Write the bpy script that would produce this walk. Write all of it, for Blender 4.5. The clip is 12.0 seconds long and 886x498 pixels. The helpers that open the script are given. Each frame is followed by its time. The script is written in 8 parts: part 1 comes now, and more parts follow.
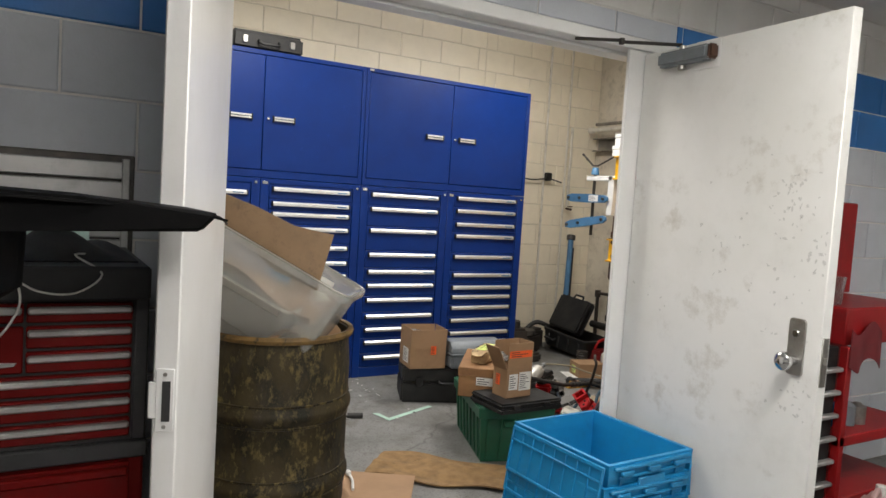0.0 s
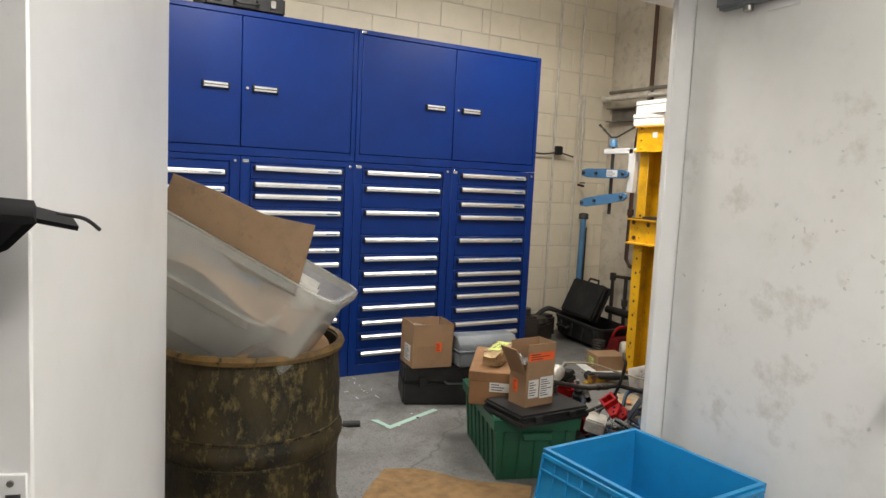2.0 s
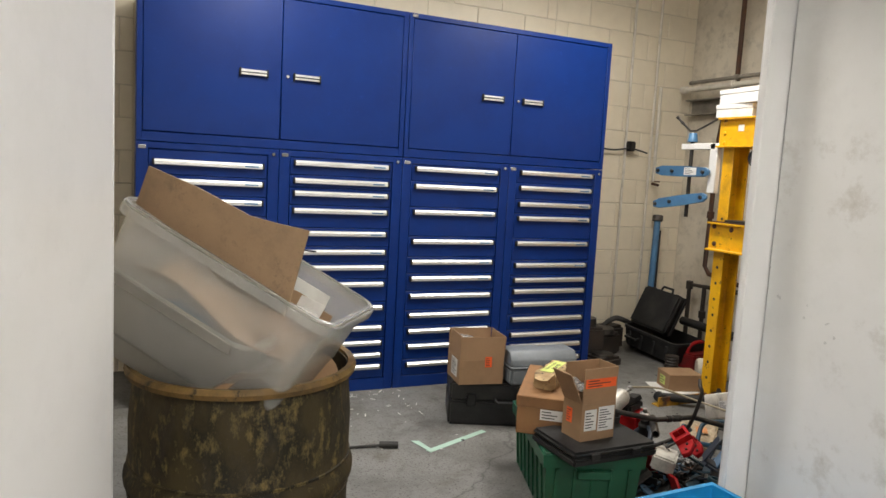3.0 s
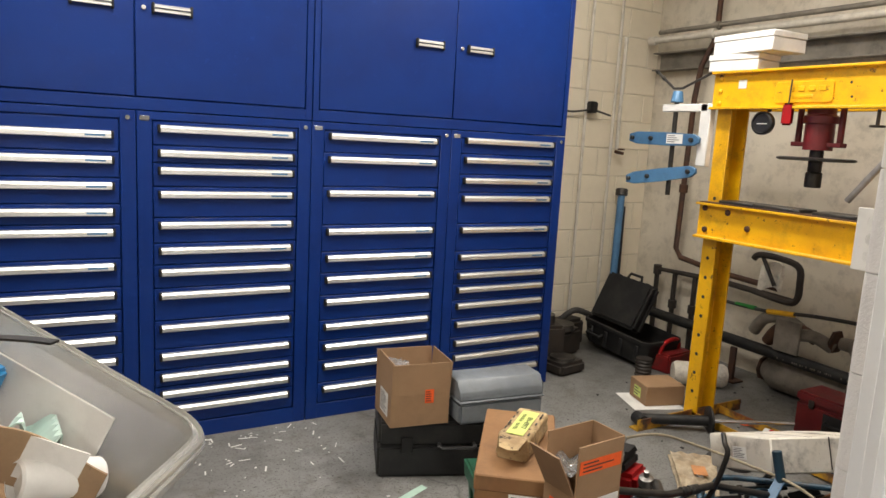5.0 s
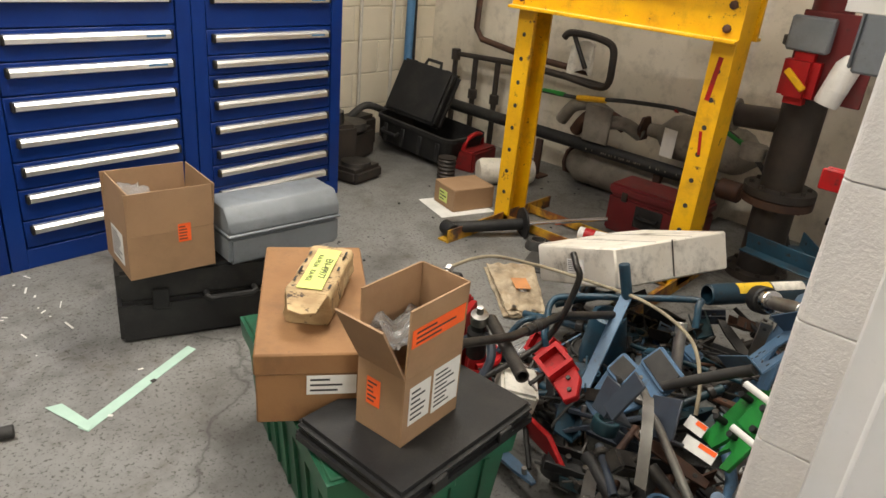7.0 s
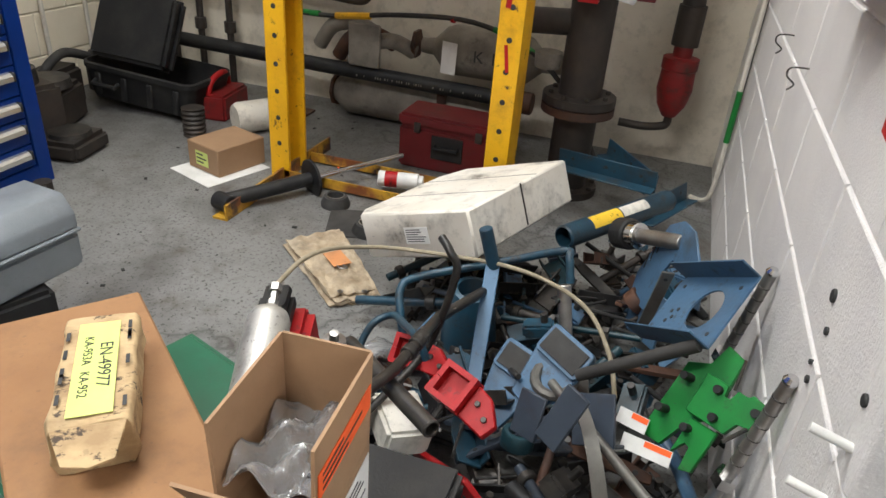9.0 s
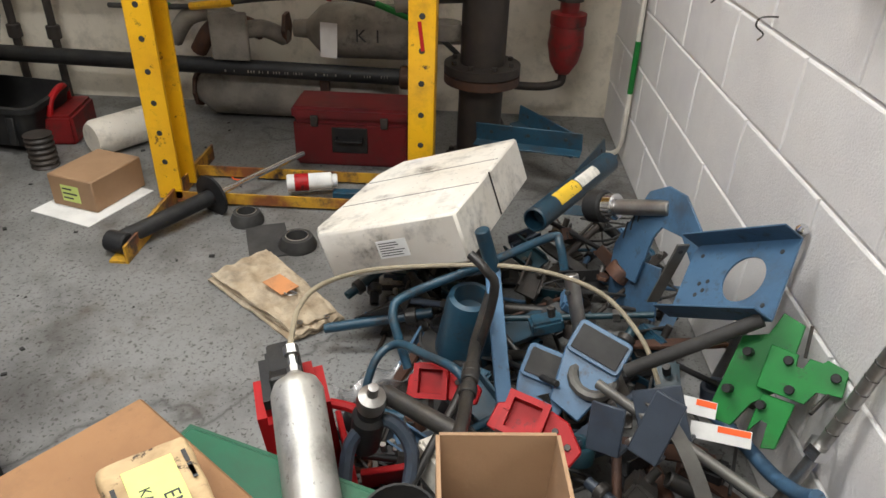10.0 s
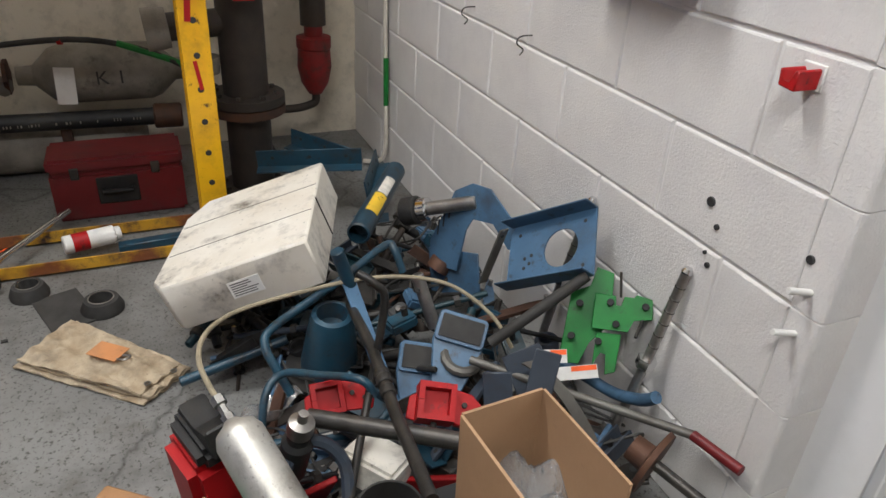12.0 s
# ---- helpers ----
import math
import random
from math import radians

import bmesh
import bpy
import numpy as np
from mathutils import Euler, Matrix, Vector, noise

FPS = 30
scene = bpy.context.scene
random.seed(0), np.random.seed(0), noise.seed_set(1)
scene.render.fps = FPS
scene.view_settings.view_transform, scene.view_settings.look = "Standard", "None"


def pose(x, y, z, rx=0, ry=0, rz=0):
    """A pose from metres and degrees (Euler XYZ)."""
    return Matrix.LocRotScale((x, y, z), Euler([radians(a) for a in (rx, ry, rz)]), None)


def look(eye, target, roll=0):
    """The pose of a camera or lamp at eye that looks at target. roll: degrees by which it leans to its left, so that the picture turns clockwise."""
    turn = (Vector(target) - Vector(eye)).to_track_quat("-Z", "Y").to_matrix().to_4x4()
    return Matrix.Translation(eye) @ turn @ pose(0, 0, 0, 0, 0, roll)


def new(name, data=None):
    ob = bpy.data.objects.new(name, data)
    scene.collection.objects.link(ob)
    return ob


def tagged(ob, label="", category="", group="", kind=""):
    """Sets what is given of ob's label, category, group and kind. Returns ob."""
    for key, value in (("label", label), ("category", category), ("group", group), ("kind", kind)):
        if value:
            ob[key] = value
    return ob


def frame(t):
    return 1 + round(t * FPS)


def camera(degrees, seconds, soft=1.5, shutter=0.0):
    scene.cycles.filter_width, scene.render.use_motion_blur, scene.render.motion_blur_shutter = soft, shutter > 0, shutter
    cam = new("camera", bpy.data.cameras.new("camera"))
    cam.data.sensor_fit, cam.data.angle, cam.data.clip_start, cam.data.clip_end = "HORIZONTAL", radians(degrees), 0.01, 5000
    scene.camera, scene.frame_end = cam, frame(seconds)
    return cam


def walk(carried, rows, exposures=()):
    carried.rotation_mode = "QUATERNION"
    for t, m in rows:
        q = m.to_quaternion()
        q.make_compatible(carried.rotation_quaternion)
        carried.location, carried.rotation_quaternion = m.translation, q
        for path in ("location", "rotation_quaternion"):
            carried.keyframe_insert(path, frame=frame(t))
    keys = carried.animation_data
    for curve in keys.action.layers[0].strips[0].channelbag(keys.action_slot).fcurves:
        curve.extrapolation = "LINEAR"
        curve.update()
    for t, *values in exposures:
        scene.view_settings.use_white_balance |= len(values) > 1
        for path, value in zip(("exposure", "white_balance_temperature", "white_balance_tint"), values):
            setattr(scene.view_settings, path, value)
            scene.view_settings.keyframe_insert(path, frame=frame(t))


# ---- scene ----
cam = camera(64.8, 12.0)
METRES, EYE, TILT, LEAN, TURN = 4.5, 1.5, 0.0, 0.0, -30.1
PATH = [
    (0, (2.049, 3.087, 1.39), (3.053, 4.811, 1.255), 3.6),
    (0.5, (2.103, 3.154, 1.385), (3.068, 4.9, 1.243), 2.5),
    (1, (2.174, 3.245, 1.381), (3.05, 5.036, 1.225), 2.3),
    (1.5, (2.213, 3.408, 1.373), (3.073, 5.205, 1.189), 2.3),
    (2, (2.287, 3.575, 1.395), (3.295, 5.29, 1.195), 2.8),
    (2.5, (2.44, 3.731, 1.388), (3.402, 5.471, 1.171), 2.3),
    (3, (2.584, 3.874, 1.395), (3.41, 5.682, 1.178), 3.2),
    (3.2, (2.619, 3.936, 1.393), (3.443, 5.744, 1.164), 3.1),
    (4.8, (2.995, 4.669, 1.405), (3.917, 6.422, 1.127), 3.0),
    (5, (3.035, 4.775, 1.434), (4.028, 6.482, 1.119), 3.2),
    (5.5, (3.112, 5.02, 1.415), (4.37, 6.546, 1.115), 3.1),
    (6, (3.204, 5.149, 1.401), (4.576, 6.547, 0.997), 3.8),
    (6.5, (3.365, 5.268, 1.303), (4.775, 6.539, 0.674), 4.3),
    (6.7, (3.409, 5.3, 1.273), (4.785, 6.547, 0.529), 4.6),
    (8.3, (3.649, 5.589, 1.224), (5.148, 6.517, 0.279), 5.1),
    (8.5, (3.707, 5.624, 1.216), (5.177, 6.54, 0.216), 3.6),
    (9, (3.777, 5.806, 1.182), (5.448, 6.313, 0.208), 4.6),
    (9.5, (3.791, 6.004, 1.183), (5.496, 6.22, 0.159), 4.7),
    (10, (3.897, 6.178, 1.167), (5.609, 6.228, 0.134), 2.0),
    (10.5, (3.901, 6.322, 1.184), (5.571, 6.039, 0.122), 0.1),
    (11, (3.786, 6.514, 1.214), (5.374, 5.961, 0.132), 1.4),
    (11.5, (3.801, 6.515, 1.238), (5.397, 5.862, 0.224), 2.9),
    (12, (3.823, 6.484, 1.244), (5.411, 5.767, 0.262), 3.4),
]
walk(cam, [(t, look(eye, target, roll)) for t, eye, target, roll in PATH],
     [(0.0, -0.22, 6450, 11), (3.0, -0.19, 6600, 11), (5.0, -0.06, 6740, 12), (6.5, 0.16, 6850, 11), (8.4, 0.23, 6430, 10), (9.2, 0.28, 6050, 10), (10.5, 0.18, 6180, 10), (12.0, -0.06, 6100, 11)])

# ---- world and light ----
world = bpy.data.worlds.new("world")
scene.world = world
world.use_nodes = True
wb = world.node_tree.nodes["Background"]
wb.inputs[0].default_value, wb.inputs[1].default_value = (0.75, 0.82, 0.9, 1), 0.25


def area_lamp(name, m, sx, sy, watts, colour):
    d = bpy.data.lights.new(name, "AREA")
    d.shape, d.size, d.size_y, d.energy, d.color = "RECTANGLE", sx, sy, watts, colour
    ob = new(name, d)
    ob.matrix_world = m
    return ob


# hung tubes, open below and above: two in the store room, three in the workshop
TUBES = ((3.35, 6.85, 2.86, 90, 42, 36), (5.3, 6.95, 2.86, 90, 38, 34), (3.3, 3.75, 2.36, 0, 27, 36), (2.2, 1.6, 2.36, 0, 52, 64), (5.6, 3.3, 2.36, 0, 16, 22))
for lx, ly, lz, rz, watts, watts_up in TUBES:
    area_lamp("tube_light", pose(lx, ly, lz - 0.045, 0, 0, rz), 1.2, 0.18, watts, (1.0, 0.965, 0.895))
    area_lamp("tube_light", pose(lx, ly, lz + 0.045, 180, 0, rz), 1.2, 0.18, watts_up, (1.0, 0.965, 0.895))

# ---- materials ----
def mat(name, colour, rough=0.5, metal=0.0, colour2=None, scale=8.0, mix=(0.4, 0.65), bump=0.0, bump_scale=60.0, spots=None,
        spot_scale=14.0, spot_mix=(0.6, 0.72), jitter=0.0, rough2=None, transmission=0.0, alpha=1.0, stretch=None, spec=0.5, coat=0.0, grime=0.35):
    m = bpy.data.materials.new(name)
    m.use_nodes = True
    nt = m.node_tree
    b = nt.nodes["Principled BSDF"]
    b.inputs["Roughness"].default_value, b.inputs["Metallic"].default_value = rough, metal
    b.inputs["Specular IOR Level"].default_value = spec
    b.inputs["Coat Weight"].default_value = coat
    b.inputs["Transmission Weight"].default_value = transmission
    b.inputs["Alpha"].default_value = alpha
    co = nt.nodes.new("ShaderNodeTexCoord")
    src = co.outputs["Object"]
    if stretch:
        mp = nt.nodes.new("ShaderNodeMapping")
        mp.inputs["Scale"].default_value = stretch
        nt.links.new(src, mp.inputs["Vector"])
        src = mp.outputs["Vector"]
    info = nt.nodes.new("ShaderNodeObjectInfo")
    off = nt.nodes.new("ShaderNodeVectorMath")
    off.operation = "MULTIPLY_ADD"
    comb = nt.nodes.new("ShaderNodeCombineXYZ")
    for i in range(3):
        nt.links.new(info.outputs["Random"], comb.inputs[i])
    nt.links.new(comb.outputs[0], off.inputs[0])
    off.inputs[1].default_value = (13.0, 7.0, 17.0)
    nt.links.new(src, off.inputs[2])
    src = off.outputs[0]

    def noise_node(sc, detail=6.0, rg=0.6):
        n = nt.nodes.new("ShaderNodeTexNoise")
        n.inputs["Scale"].default_value, n.inputs["Detail"].default_value, n.inputs["Roughness"].default_value = sc, detail, rg
        nt.links.new(src, n.inputs["Vector"])
        return n.outputs["Fac"]

    def ramp(fac, lo, hi, a=(0, 0, 0, 1), c=(1, 1, 1, 1)):
        r = nt.nodes.new("ShaderNodeValToRGB")
        r.color_ramp.elements[0].position, r.color_ramp.elements[1].position = lo, hi
        r.color_ramp.elements[0].color, r.color_ramp.elements[1].color = a, c
        nt.links.new(fac, r.inputs[0])
        return r.outputs[0]

    def mixed(fac, a, c):
        x = nt.nodes.new("ShaderNodeMix")
        x.data_type = "RGBA"
        nt.links.new(fac, x.inputs[0])
        for sock, v in ((x.inputs[6], a), (x.inputs[7], c)):
            if isinstance(v, tuple):
                sock.default_value = (*v[:3], 1)
            else:
                nt.links.new(v, sock)
        return x.outputs[2]
    col = tuple(colour)
    if colour2:
        col = mixed(ramp(noise_node(scale), *mix), col, tuple(colour2))
    else:
        d = tuple(c * 0.86 for c in colour)
        col = mixed(ramp(noise_node(scale), 0.35, 0.7), col, d)
    if spots:
        col = mixed(ramp(noise_node(spot_scale, 9.0, 0.72), *spot_mix), col, tuple(spots))
    if grime:
        # greasy handling dirt, in cloudy patches with fine speckle
        g1 = ramp(noise_node(9.0, 10.0, 0.7), 0.50, 0.74, (0, 0, 0, 1), (grime, grime, grime, 1))
        col = mixed(g1, col, (0.045, 0.038, 0.03))
        g2 = ramp(noise_node(95.0, 3.0, 0.6), 0.66, 0.72, (0, 0, 0, 1), (grime * 0.7, grime * 0.7, grime * 0.7, 1))
        col = mixed(g2, col, (0.05, 0.042, 0.035))
    if jitter:
        h = nt.nodes.new("ShaderNodeHueSaturation")
        mr = nt.nodes.new("ShaderNodeMapRange")
        mr.inputs[3].default_value, mr.inputs[4].default_value = 1 - jitter, 1 + jitter
        nt.links.new(info.outputs["Random"], mr.inputs[0])
        nt.links.new(mr.outputs[0], h.inputs["Value"])
        nt.links.new(col, h.inputs["Color"])
        col = h.outputs[0]
    nt.links.new(col, b.inputs["Base Color"])
    if rough2 is not None:
        mr = nt.nodes.new("ShaderNodeMapRange")
        mr.inputs[3].default_value, mr.inputs[4].default_value = rough, rough2
        nt.links.new(noise_node(scale * 1.7), mr.inputs[0])
        nt.links.new(mr.outputs[0], b.inputs["Roughness"])
    if bump:
        bp = nt.nodes.new("ShaderNodeBump")
        bp.inputs["Strength"].default_value, bp.inputs["Distance"].default_value = bump, 0.004
        nt.links.new(noise_node(bump_scale, 4.0), bp.inputs["Height"])
        nt.links.new(bp.outputs[0], b.inputs["Normal"])
    return m


M_BLUE = mat("cabinet_blue", (0.003, 0.026, 0.165), 0.36, colour2=(0.003, 0.022, 0.145), scale=5, bump=0.08, bump_scale=300, spots=(0.006, 0.034, 0.20), spot_scale=25, spec=0.25, grime=0.05)
M_ALU = mat("brushed_aluminium", (0.80, 0.80, 0.78), 0.32, 0.9, scale=3, stretch=(2, 60, 60), rough2=0.45, grime=0.0)
M_CREAM = mat("cream_block_paint", (0.80, 0.725, 0.575), 0.55, colour2=(0.75, 0.675, 0.53), scale=4, bump=0.35, bump_scale=120, jitter=0.03, grime=0.06)
M_WHITEBLOCK = mat("white_block_paint", (0.74, 0.72, 0.70), 0.42, colour2=(0.68, 0.66, 0.65), scale=5, bump=0.6, bump_scale=170, jitter=0.03, spots=(0.60, 0.57, 0.54), spot_scale=30, spot_mix=(0.70, 0.85), grime=0.07)
M_GREYBLOCK = mat("grey_block_paint", (0.58, 0.61, 0.665), 0.42, colour2=(0.54, 0.57, 0.625), scale=5, bump=0.5, bump_scale=110, jitter=0.04, grime=0.06)
M_BLUEBLOCK = mat("blue_block_paint", (0.02, 0.17, 0.50), 0.4, colour2=(0.018, 0.15, 0.45), scale=5, bump=0.4, bump_scale=110, jitter=0.03, grime=0.0)
M_WALLWHITE = mat("white_wall_paint", (0.80, 0.79, 0.77), 0.5, scale=3, bump=0.2, bump_scale=90, grime=0.0)
M_GRIMEWALL = mat("grimy_plaster", (0.73, 0.67, 0.56), 0.6, colour2=(0.57, 0.51, 0.41), scale=1.6, bump=0.25, bump_scale=50, spots=(0.24, 0.20, 0.15), spot_scale=2.3, spot_mix=(0.60, 0.80), grime=0.4)
M_MORTAR = mat("mortar_cream", (0.70, 0.64, 0.52), 0.8, bump=0.4, grime=0.0)
M_MORTARW = mat("mortar_white", (0.80, 0.78, 0.76), 0.6, bump=0.3, grime=0.0)
M_MORTARG = mat("mortar_grey", (0.30, 0.32, 0.34), 0.7, bump=0.3, grime=0.0)
def floor_material():
    """Grey floor paint: worn patches, fine chips, oily stains and hairline cracks."""
    m = mat("painted_concrete", (0.215, 0.215, 0.208), 0.42, colour2=(0.145, 0.143, 0.135), scale=1.6, mix=(0.40, 0.70), bump=0.3, bump_scale=45, spots=(0.07, 0.066, 0.06), spot_scale=85, spot_mix=(0.55, 0.60), rough2=0.65, grime=0.5)
    nt = m.node_tree
    b = nt.nodes["Principled BSDF"]
    old = b.inputs["Base Color"].links[0].from_socket
    co = nt.nodes.new("ShaderNodeTexCoord")

    def layer(col, fac, dark):
        x = nt.nodes.new("ShaderNodeMix")
        x.data_type = "RGBA"
        nt.links.new(fac, x.inputs[0])
        nt.links.new(col, x.inputs[6])
        x.inputs[7].default_value = (*dark, 1)
        return x.outputs[2]

    def ramped(src, lo, hi, top):
        r = nt.nodes.new("ShaderNodeValToRGB")
        r.color_ramp.elements[0].position, r.color_ramp.elements[1].position = lo, hi
        r.color_ramp.elements[0].color, r.color_ramp.elements[1].color = (0, 0, 0, 1), (top, top, top, 1)
        nt.links.new(src, r.inputs[0])
        return r.outputs[0]
    stain = nt.nodes.new("ShaderNodeTexNoise")
    stain.inputs["Scale"].default_value, stain.inputs["Detail"].default_value, stain.inputs["Roughness"].default_value = 2.3, 9.0, 0.66
    nt.links.new(co.outputs["Object"], stain.inputs["Vector"])
    col = layer(old, ramped(stain.outputs["Fac"], 0.50, 0.72, 0.75), (0.05, 0.045, 0.038))
    dirt = nt.nodes.new("ShaderNodeTexNoise")
    dirt.inputs["Scale"].default_value, dirt.inputs["Detail"].default_value, dirt.inputs["Roughness"].default_value = 5.5, 12.0, 0.72
    nt.links.new(co.outputs["Object"], dirt.inputs["Vector"])
    col = layer(col, ramped(dirt.outputs["Fac"], 0.54, 0.68, 0.6), (0.075, 0.056, 0.038))
    # hairline cracks on warped cells
    wn = nt.nodes.new("ShaderNodeTexNoise")
    wn.inputs["Scale"].default_value, wn.inputs["Detail"].default_value = 2.6, 5.0
    nt.links.new(co.outputs["Object"], wn.inputs["Vector"])
    ad = nt.nodes.new("ShaderNodeVectorMath")
    ad.operation = "MULTIPLY_ADD"
    ad.inputs[1].default_value = (0.5, 0.5, 0.5)
    nt.links.new(wn.outputs["Color"], ad.inputs[0])
    nt.links.new(co.outputs["Object"], ad.inputs[2])
    vo = nt.nodes.new("ShaderNodeTexVoronoi")
    vo.feature = "DISTANCE_TO_EDGE"
    vo.inputs["Scale"].default_value = 0.45
    nt.links.new(ad.outputs[0], vo.inputs["Vector"])
    inv_ = nt.nodes.new("ShaderNodeMath")
    inv_.operation = "SUBTRACT"
    inv_.inputs[0].default_value = 1.0
    nt.links.new(vo.outputs["Distance"], inv_.inputs[1])
    col = layer(col, ramped(inv_.outputs[0], 0.9955, 0.999, 0.6), (0.03, 0.028, 0.025))
    nt.links.new(col, b.inputs["Base Color"])
    return m


M_FLOOR = floor_material()
M_CEIL = mat("ceiling_white", (0.78, 0.78, 0.76), 0.7, scale=2, grime=0.0)
M_DOOR = mat("door_paint", (0.80, 0.80, 0.80), 0.35, colour2=(0.76, 0.76, 0.75), scale=2.5, bump=0.10, bump_scale=14, grime=0.05)
M_CARD = mat("cardboard", (0.325, 0.198, 0.108), 0.75, colour2=(0.285, 0.172, 0.092), scale=7, bump=0.12, bump_scale=90, jitter=0.05, grime=0.15)
M_KRAFT = mat("kraft_paper", (0.50, 0.36, 0.19), 0.75, colour2=(0.33, 0.22, 0.11), scale=22, mix=(0.42, 0.62), spots=(0.06, 0.04, 0.025), spot_scale=42, spot_mix=(0.57, 0.62), bump=0.5, bump_scale=40, stretch=(1, 0.6, 1))
M_CARD_ORANGE = mat("cardboard_old", (0.285, 0.148, 0.062), 0.75, colour2=(0.235, 0.117, 0.048), scale=5, bump=0.15, bump_scale=70)
M_CARD_DIRTY = mat("cardboard_dirty", (0.32, 0.21, 0.12), 0.8, colour2=(0.25, 0.16, 0.09), scale=4, spots=(0.12, 0.08, 0.05), spot_scale=6, bump=0.15)
M_BLACK = mat("black_plastic", (0.013, 0.013, 0.014), 0.45, colour2=(0.022, 0.022, 0.022), scale=9, bump=0.15, bump_scale=180, rough2=0.6, spec=0.35)
M_RUBBER = mat("rubber", (0.025, 0.024, 0.023), 0.7, colour2=(0.05, 0.048, 0.045), scale=12)
M_GREY = mat("grey_plastic", (0.16, 0.18, 0.20), 0.45, colour2=(0.20, 0.22, 0.24), scale=6, bump=0.15, bump_scale=200)
M_YELLOW = mat("yellow_paint", (0.84, 0.46, 0.006), 0.38, colour2=(0.72, 0.37, 0.006), scale=5, spots=(0.10, 0.045, 0.02), spot_scale=19, spot_mix=(0.61, 0.66), bump=0.15, bump_scale=40, grime=0.4)
M_RUSTYELLOW = mat("rusty_yellow", (0.55, 0.30, 0.02), 0.5, colour2=(0.22, 0.07, 0.02), scale=7, mix=(0.42, 0.58), spots=(0.07, 0.04, 0.03), spot_scale=11, spot_mix=(0.5, 0.62), bump=0.2)
M_RED = mat("red_paint", (0.42, 0.008, 0.010), 0.5, colour2=(0.32, 0.007, 0.009), scale=6, spots=(0.05, 0.02, 0.02), spot_scale=22, spot_mix=(0.60, 0.70), bump=0.1, spec=0.3, grime=0.45)
M_DARKRED = mat("dark_red_plastic", (0.15, 0.009, 0.011), 0.5, colour2=(0.11, 0.008, 0.01), scale=6, spots=(0.04, 0.015, 0.015), spot_scale=12, spot_mix=(0.60, 0.75), grime=0.5)
M_STEELBLUE = mat("steel_blue_paint", (0.075, 0.20, 0.36), 0.42, colour2=(0.06, 0.16, 0.30), scale=8, spots=(0.05, 0.06, 0.07), spot_scale=24, spot_mix=(0.64, 0.70), bump=0.1, jitter=0.18)
M_TEAL = mat("teal_paint", (0.011, 0.046, 0.06), 0.45, colour2=(0.009, 0.034, 0.048), scale=8, spots=(0.02, 0.02, 0.02), spot_scale=20, spot_mix=(0.55, 0.70), jitter=0.25, grime=0.7)
M_DARKSTEEL = mat("dark_steel", (0.05, 0.048, 0.046), 0.45, 0.6, colour2=(0.09, 0.08, 0.07), scale=14, spots=(0.07, 0.04, 0.025), spot_scale=20, jitter=0.3, bump=0.15, bump_scale=120, grime=0.6)
M_STEEL = mat("bare_steel", (0.42, 0.41, 0.39), 0.38, 0.9, colour2=(0.30, 0.28, 0.26), scale=12, jitter=0.2)
M_CHROME = mat("chrome", (0.75, 0.75, 0.76), 0.14, 1.0, scale=6, grime=0.15)
M_RUST = mat("rusty_pipe", (0.10, 0.045, 0.025), 0.65, 0.3, colour2=(0.06, 0.035, 0.028), scale=12, bump=0.3, bump_scale=60)
M_GREEN = mat("green_paint", (0.008, 0.22, 0.03), 0.45, colour2=(0.006, 0.16, 0.024), scale=8, spots=(0.02, 0.06, 0.02), spot_scale=18, grime=0.4)
M_GTOTE = mat("green_tote_plastic", (0.012, 0.11, 0.055), 0.42, colour2=(0.015, 0.09, 0.045), scale=6, bump=0.08)
M_BTOTE = mat("blue_tote_plastic", (0.008, 0.23, 0.50), 0.38, colour2=(0.008, 0.20, 0.44), scale=5, bump=0.08, bump_scale=120, grime=0.2)
M_DRUM = mat("grimy_drum", (0.042, 0.030, 0.011), 0.55, colour2=(0.011, 0.009, 0.005), scale=13, mix=(0.40, 0.56), spots=(0.150, 0.110, 0.036), spot_scale=26, spot_mix=(0.52, 0.66), bump=0.35, bump_scale=45, rough2=0.75, stretch=(1, 1, 0.55), spec=0.3, grime=0.75)
M_DRUMRIM = mat("rusty_drum_rim", (0.17, 0.10, 0.03), 0.6, colour2=(0.07, 0.045, 0.015), scale=15, spots=(0.02, 0.015, 0.008), spot_scale=30, spot_mix=(0.55, 0.65), bump=0.3, bump_scale=60, spec=0.3, grime=0.4)
M_CLEAR = mat("translucent_plastic", (0.95, 0.94, 0.90), 0.25, transmission=0.80, spec=0.5, bump=0.1, bump_scale=20, grime=0.0)
M_CLOUDY = mat("cloudy_plastic", (0.72, 0.69, 0.63), 0.3, transmission=0.75, spec=0.4, grime=0.1)
M_FILM = mat("clear_film", (0.95, 0.95, 0.95), 0.08, transmission=0.86, spec=0.9, bump=0.8, bump_scale=35, grime=0.0)
M_PAPER = mat("white_paper", (0.78, 0.77, 0.74), 0.7, scale=9, grime=0.12)
M_DIRTYWHITE = mat("dirty_white_card", (0.76, 0.73, 0.66), 0.6, colour2=(0.66, 0.61, 0.52), scale=4, spots=(0.20, 0.155, 0.11), spot_scale=9, spot_mix=(0.60, 0.74), bump=0.15, grime=0.7)
M_CLOTH = mat("dirty_canvas", (0.50, 0.41, 0.29), 0.85, colour2=(0.32, 0.24, 0.15), scale=11, mix=(0.42, 0.66), spots=(0.13, 0.09, 0.06), spot_scale=16, spot_mix=(0.60, 0.76), bump=0.5, bump_scale=90, grime=0.6)
M_RUG = mat("brown_mat", (0.27, 0.165, 0.07), 0.9, colour2=(0.19, 0.11, 0.045), scale=16, bump=0.6, bump_scale=110, spots=(0.10, 0.06, 0.03), spot_scale=12, grime=0.4)
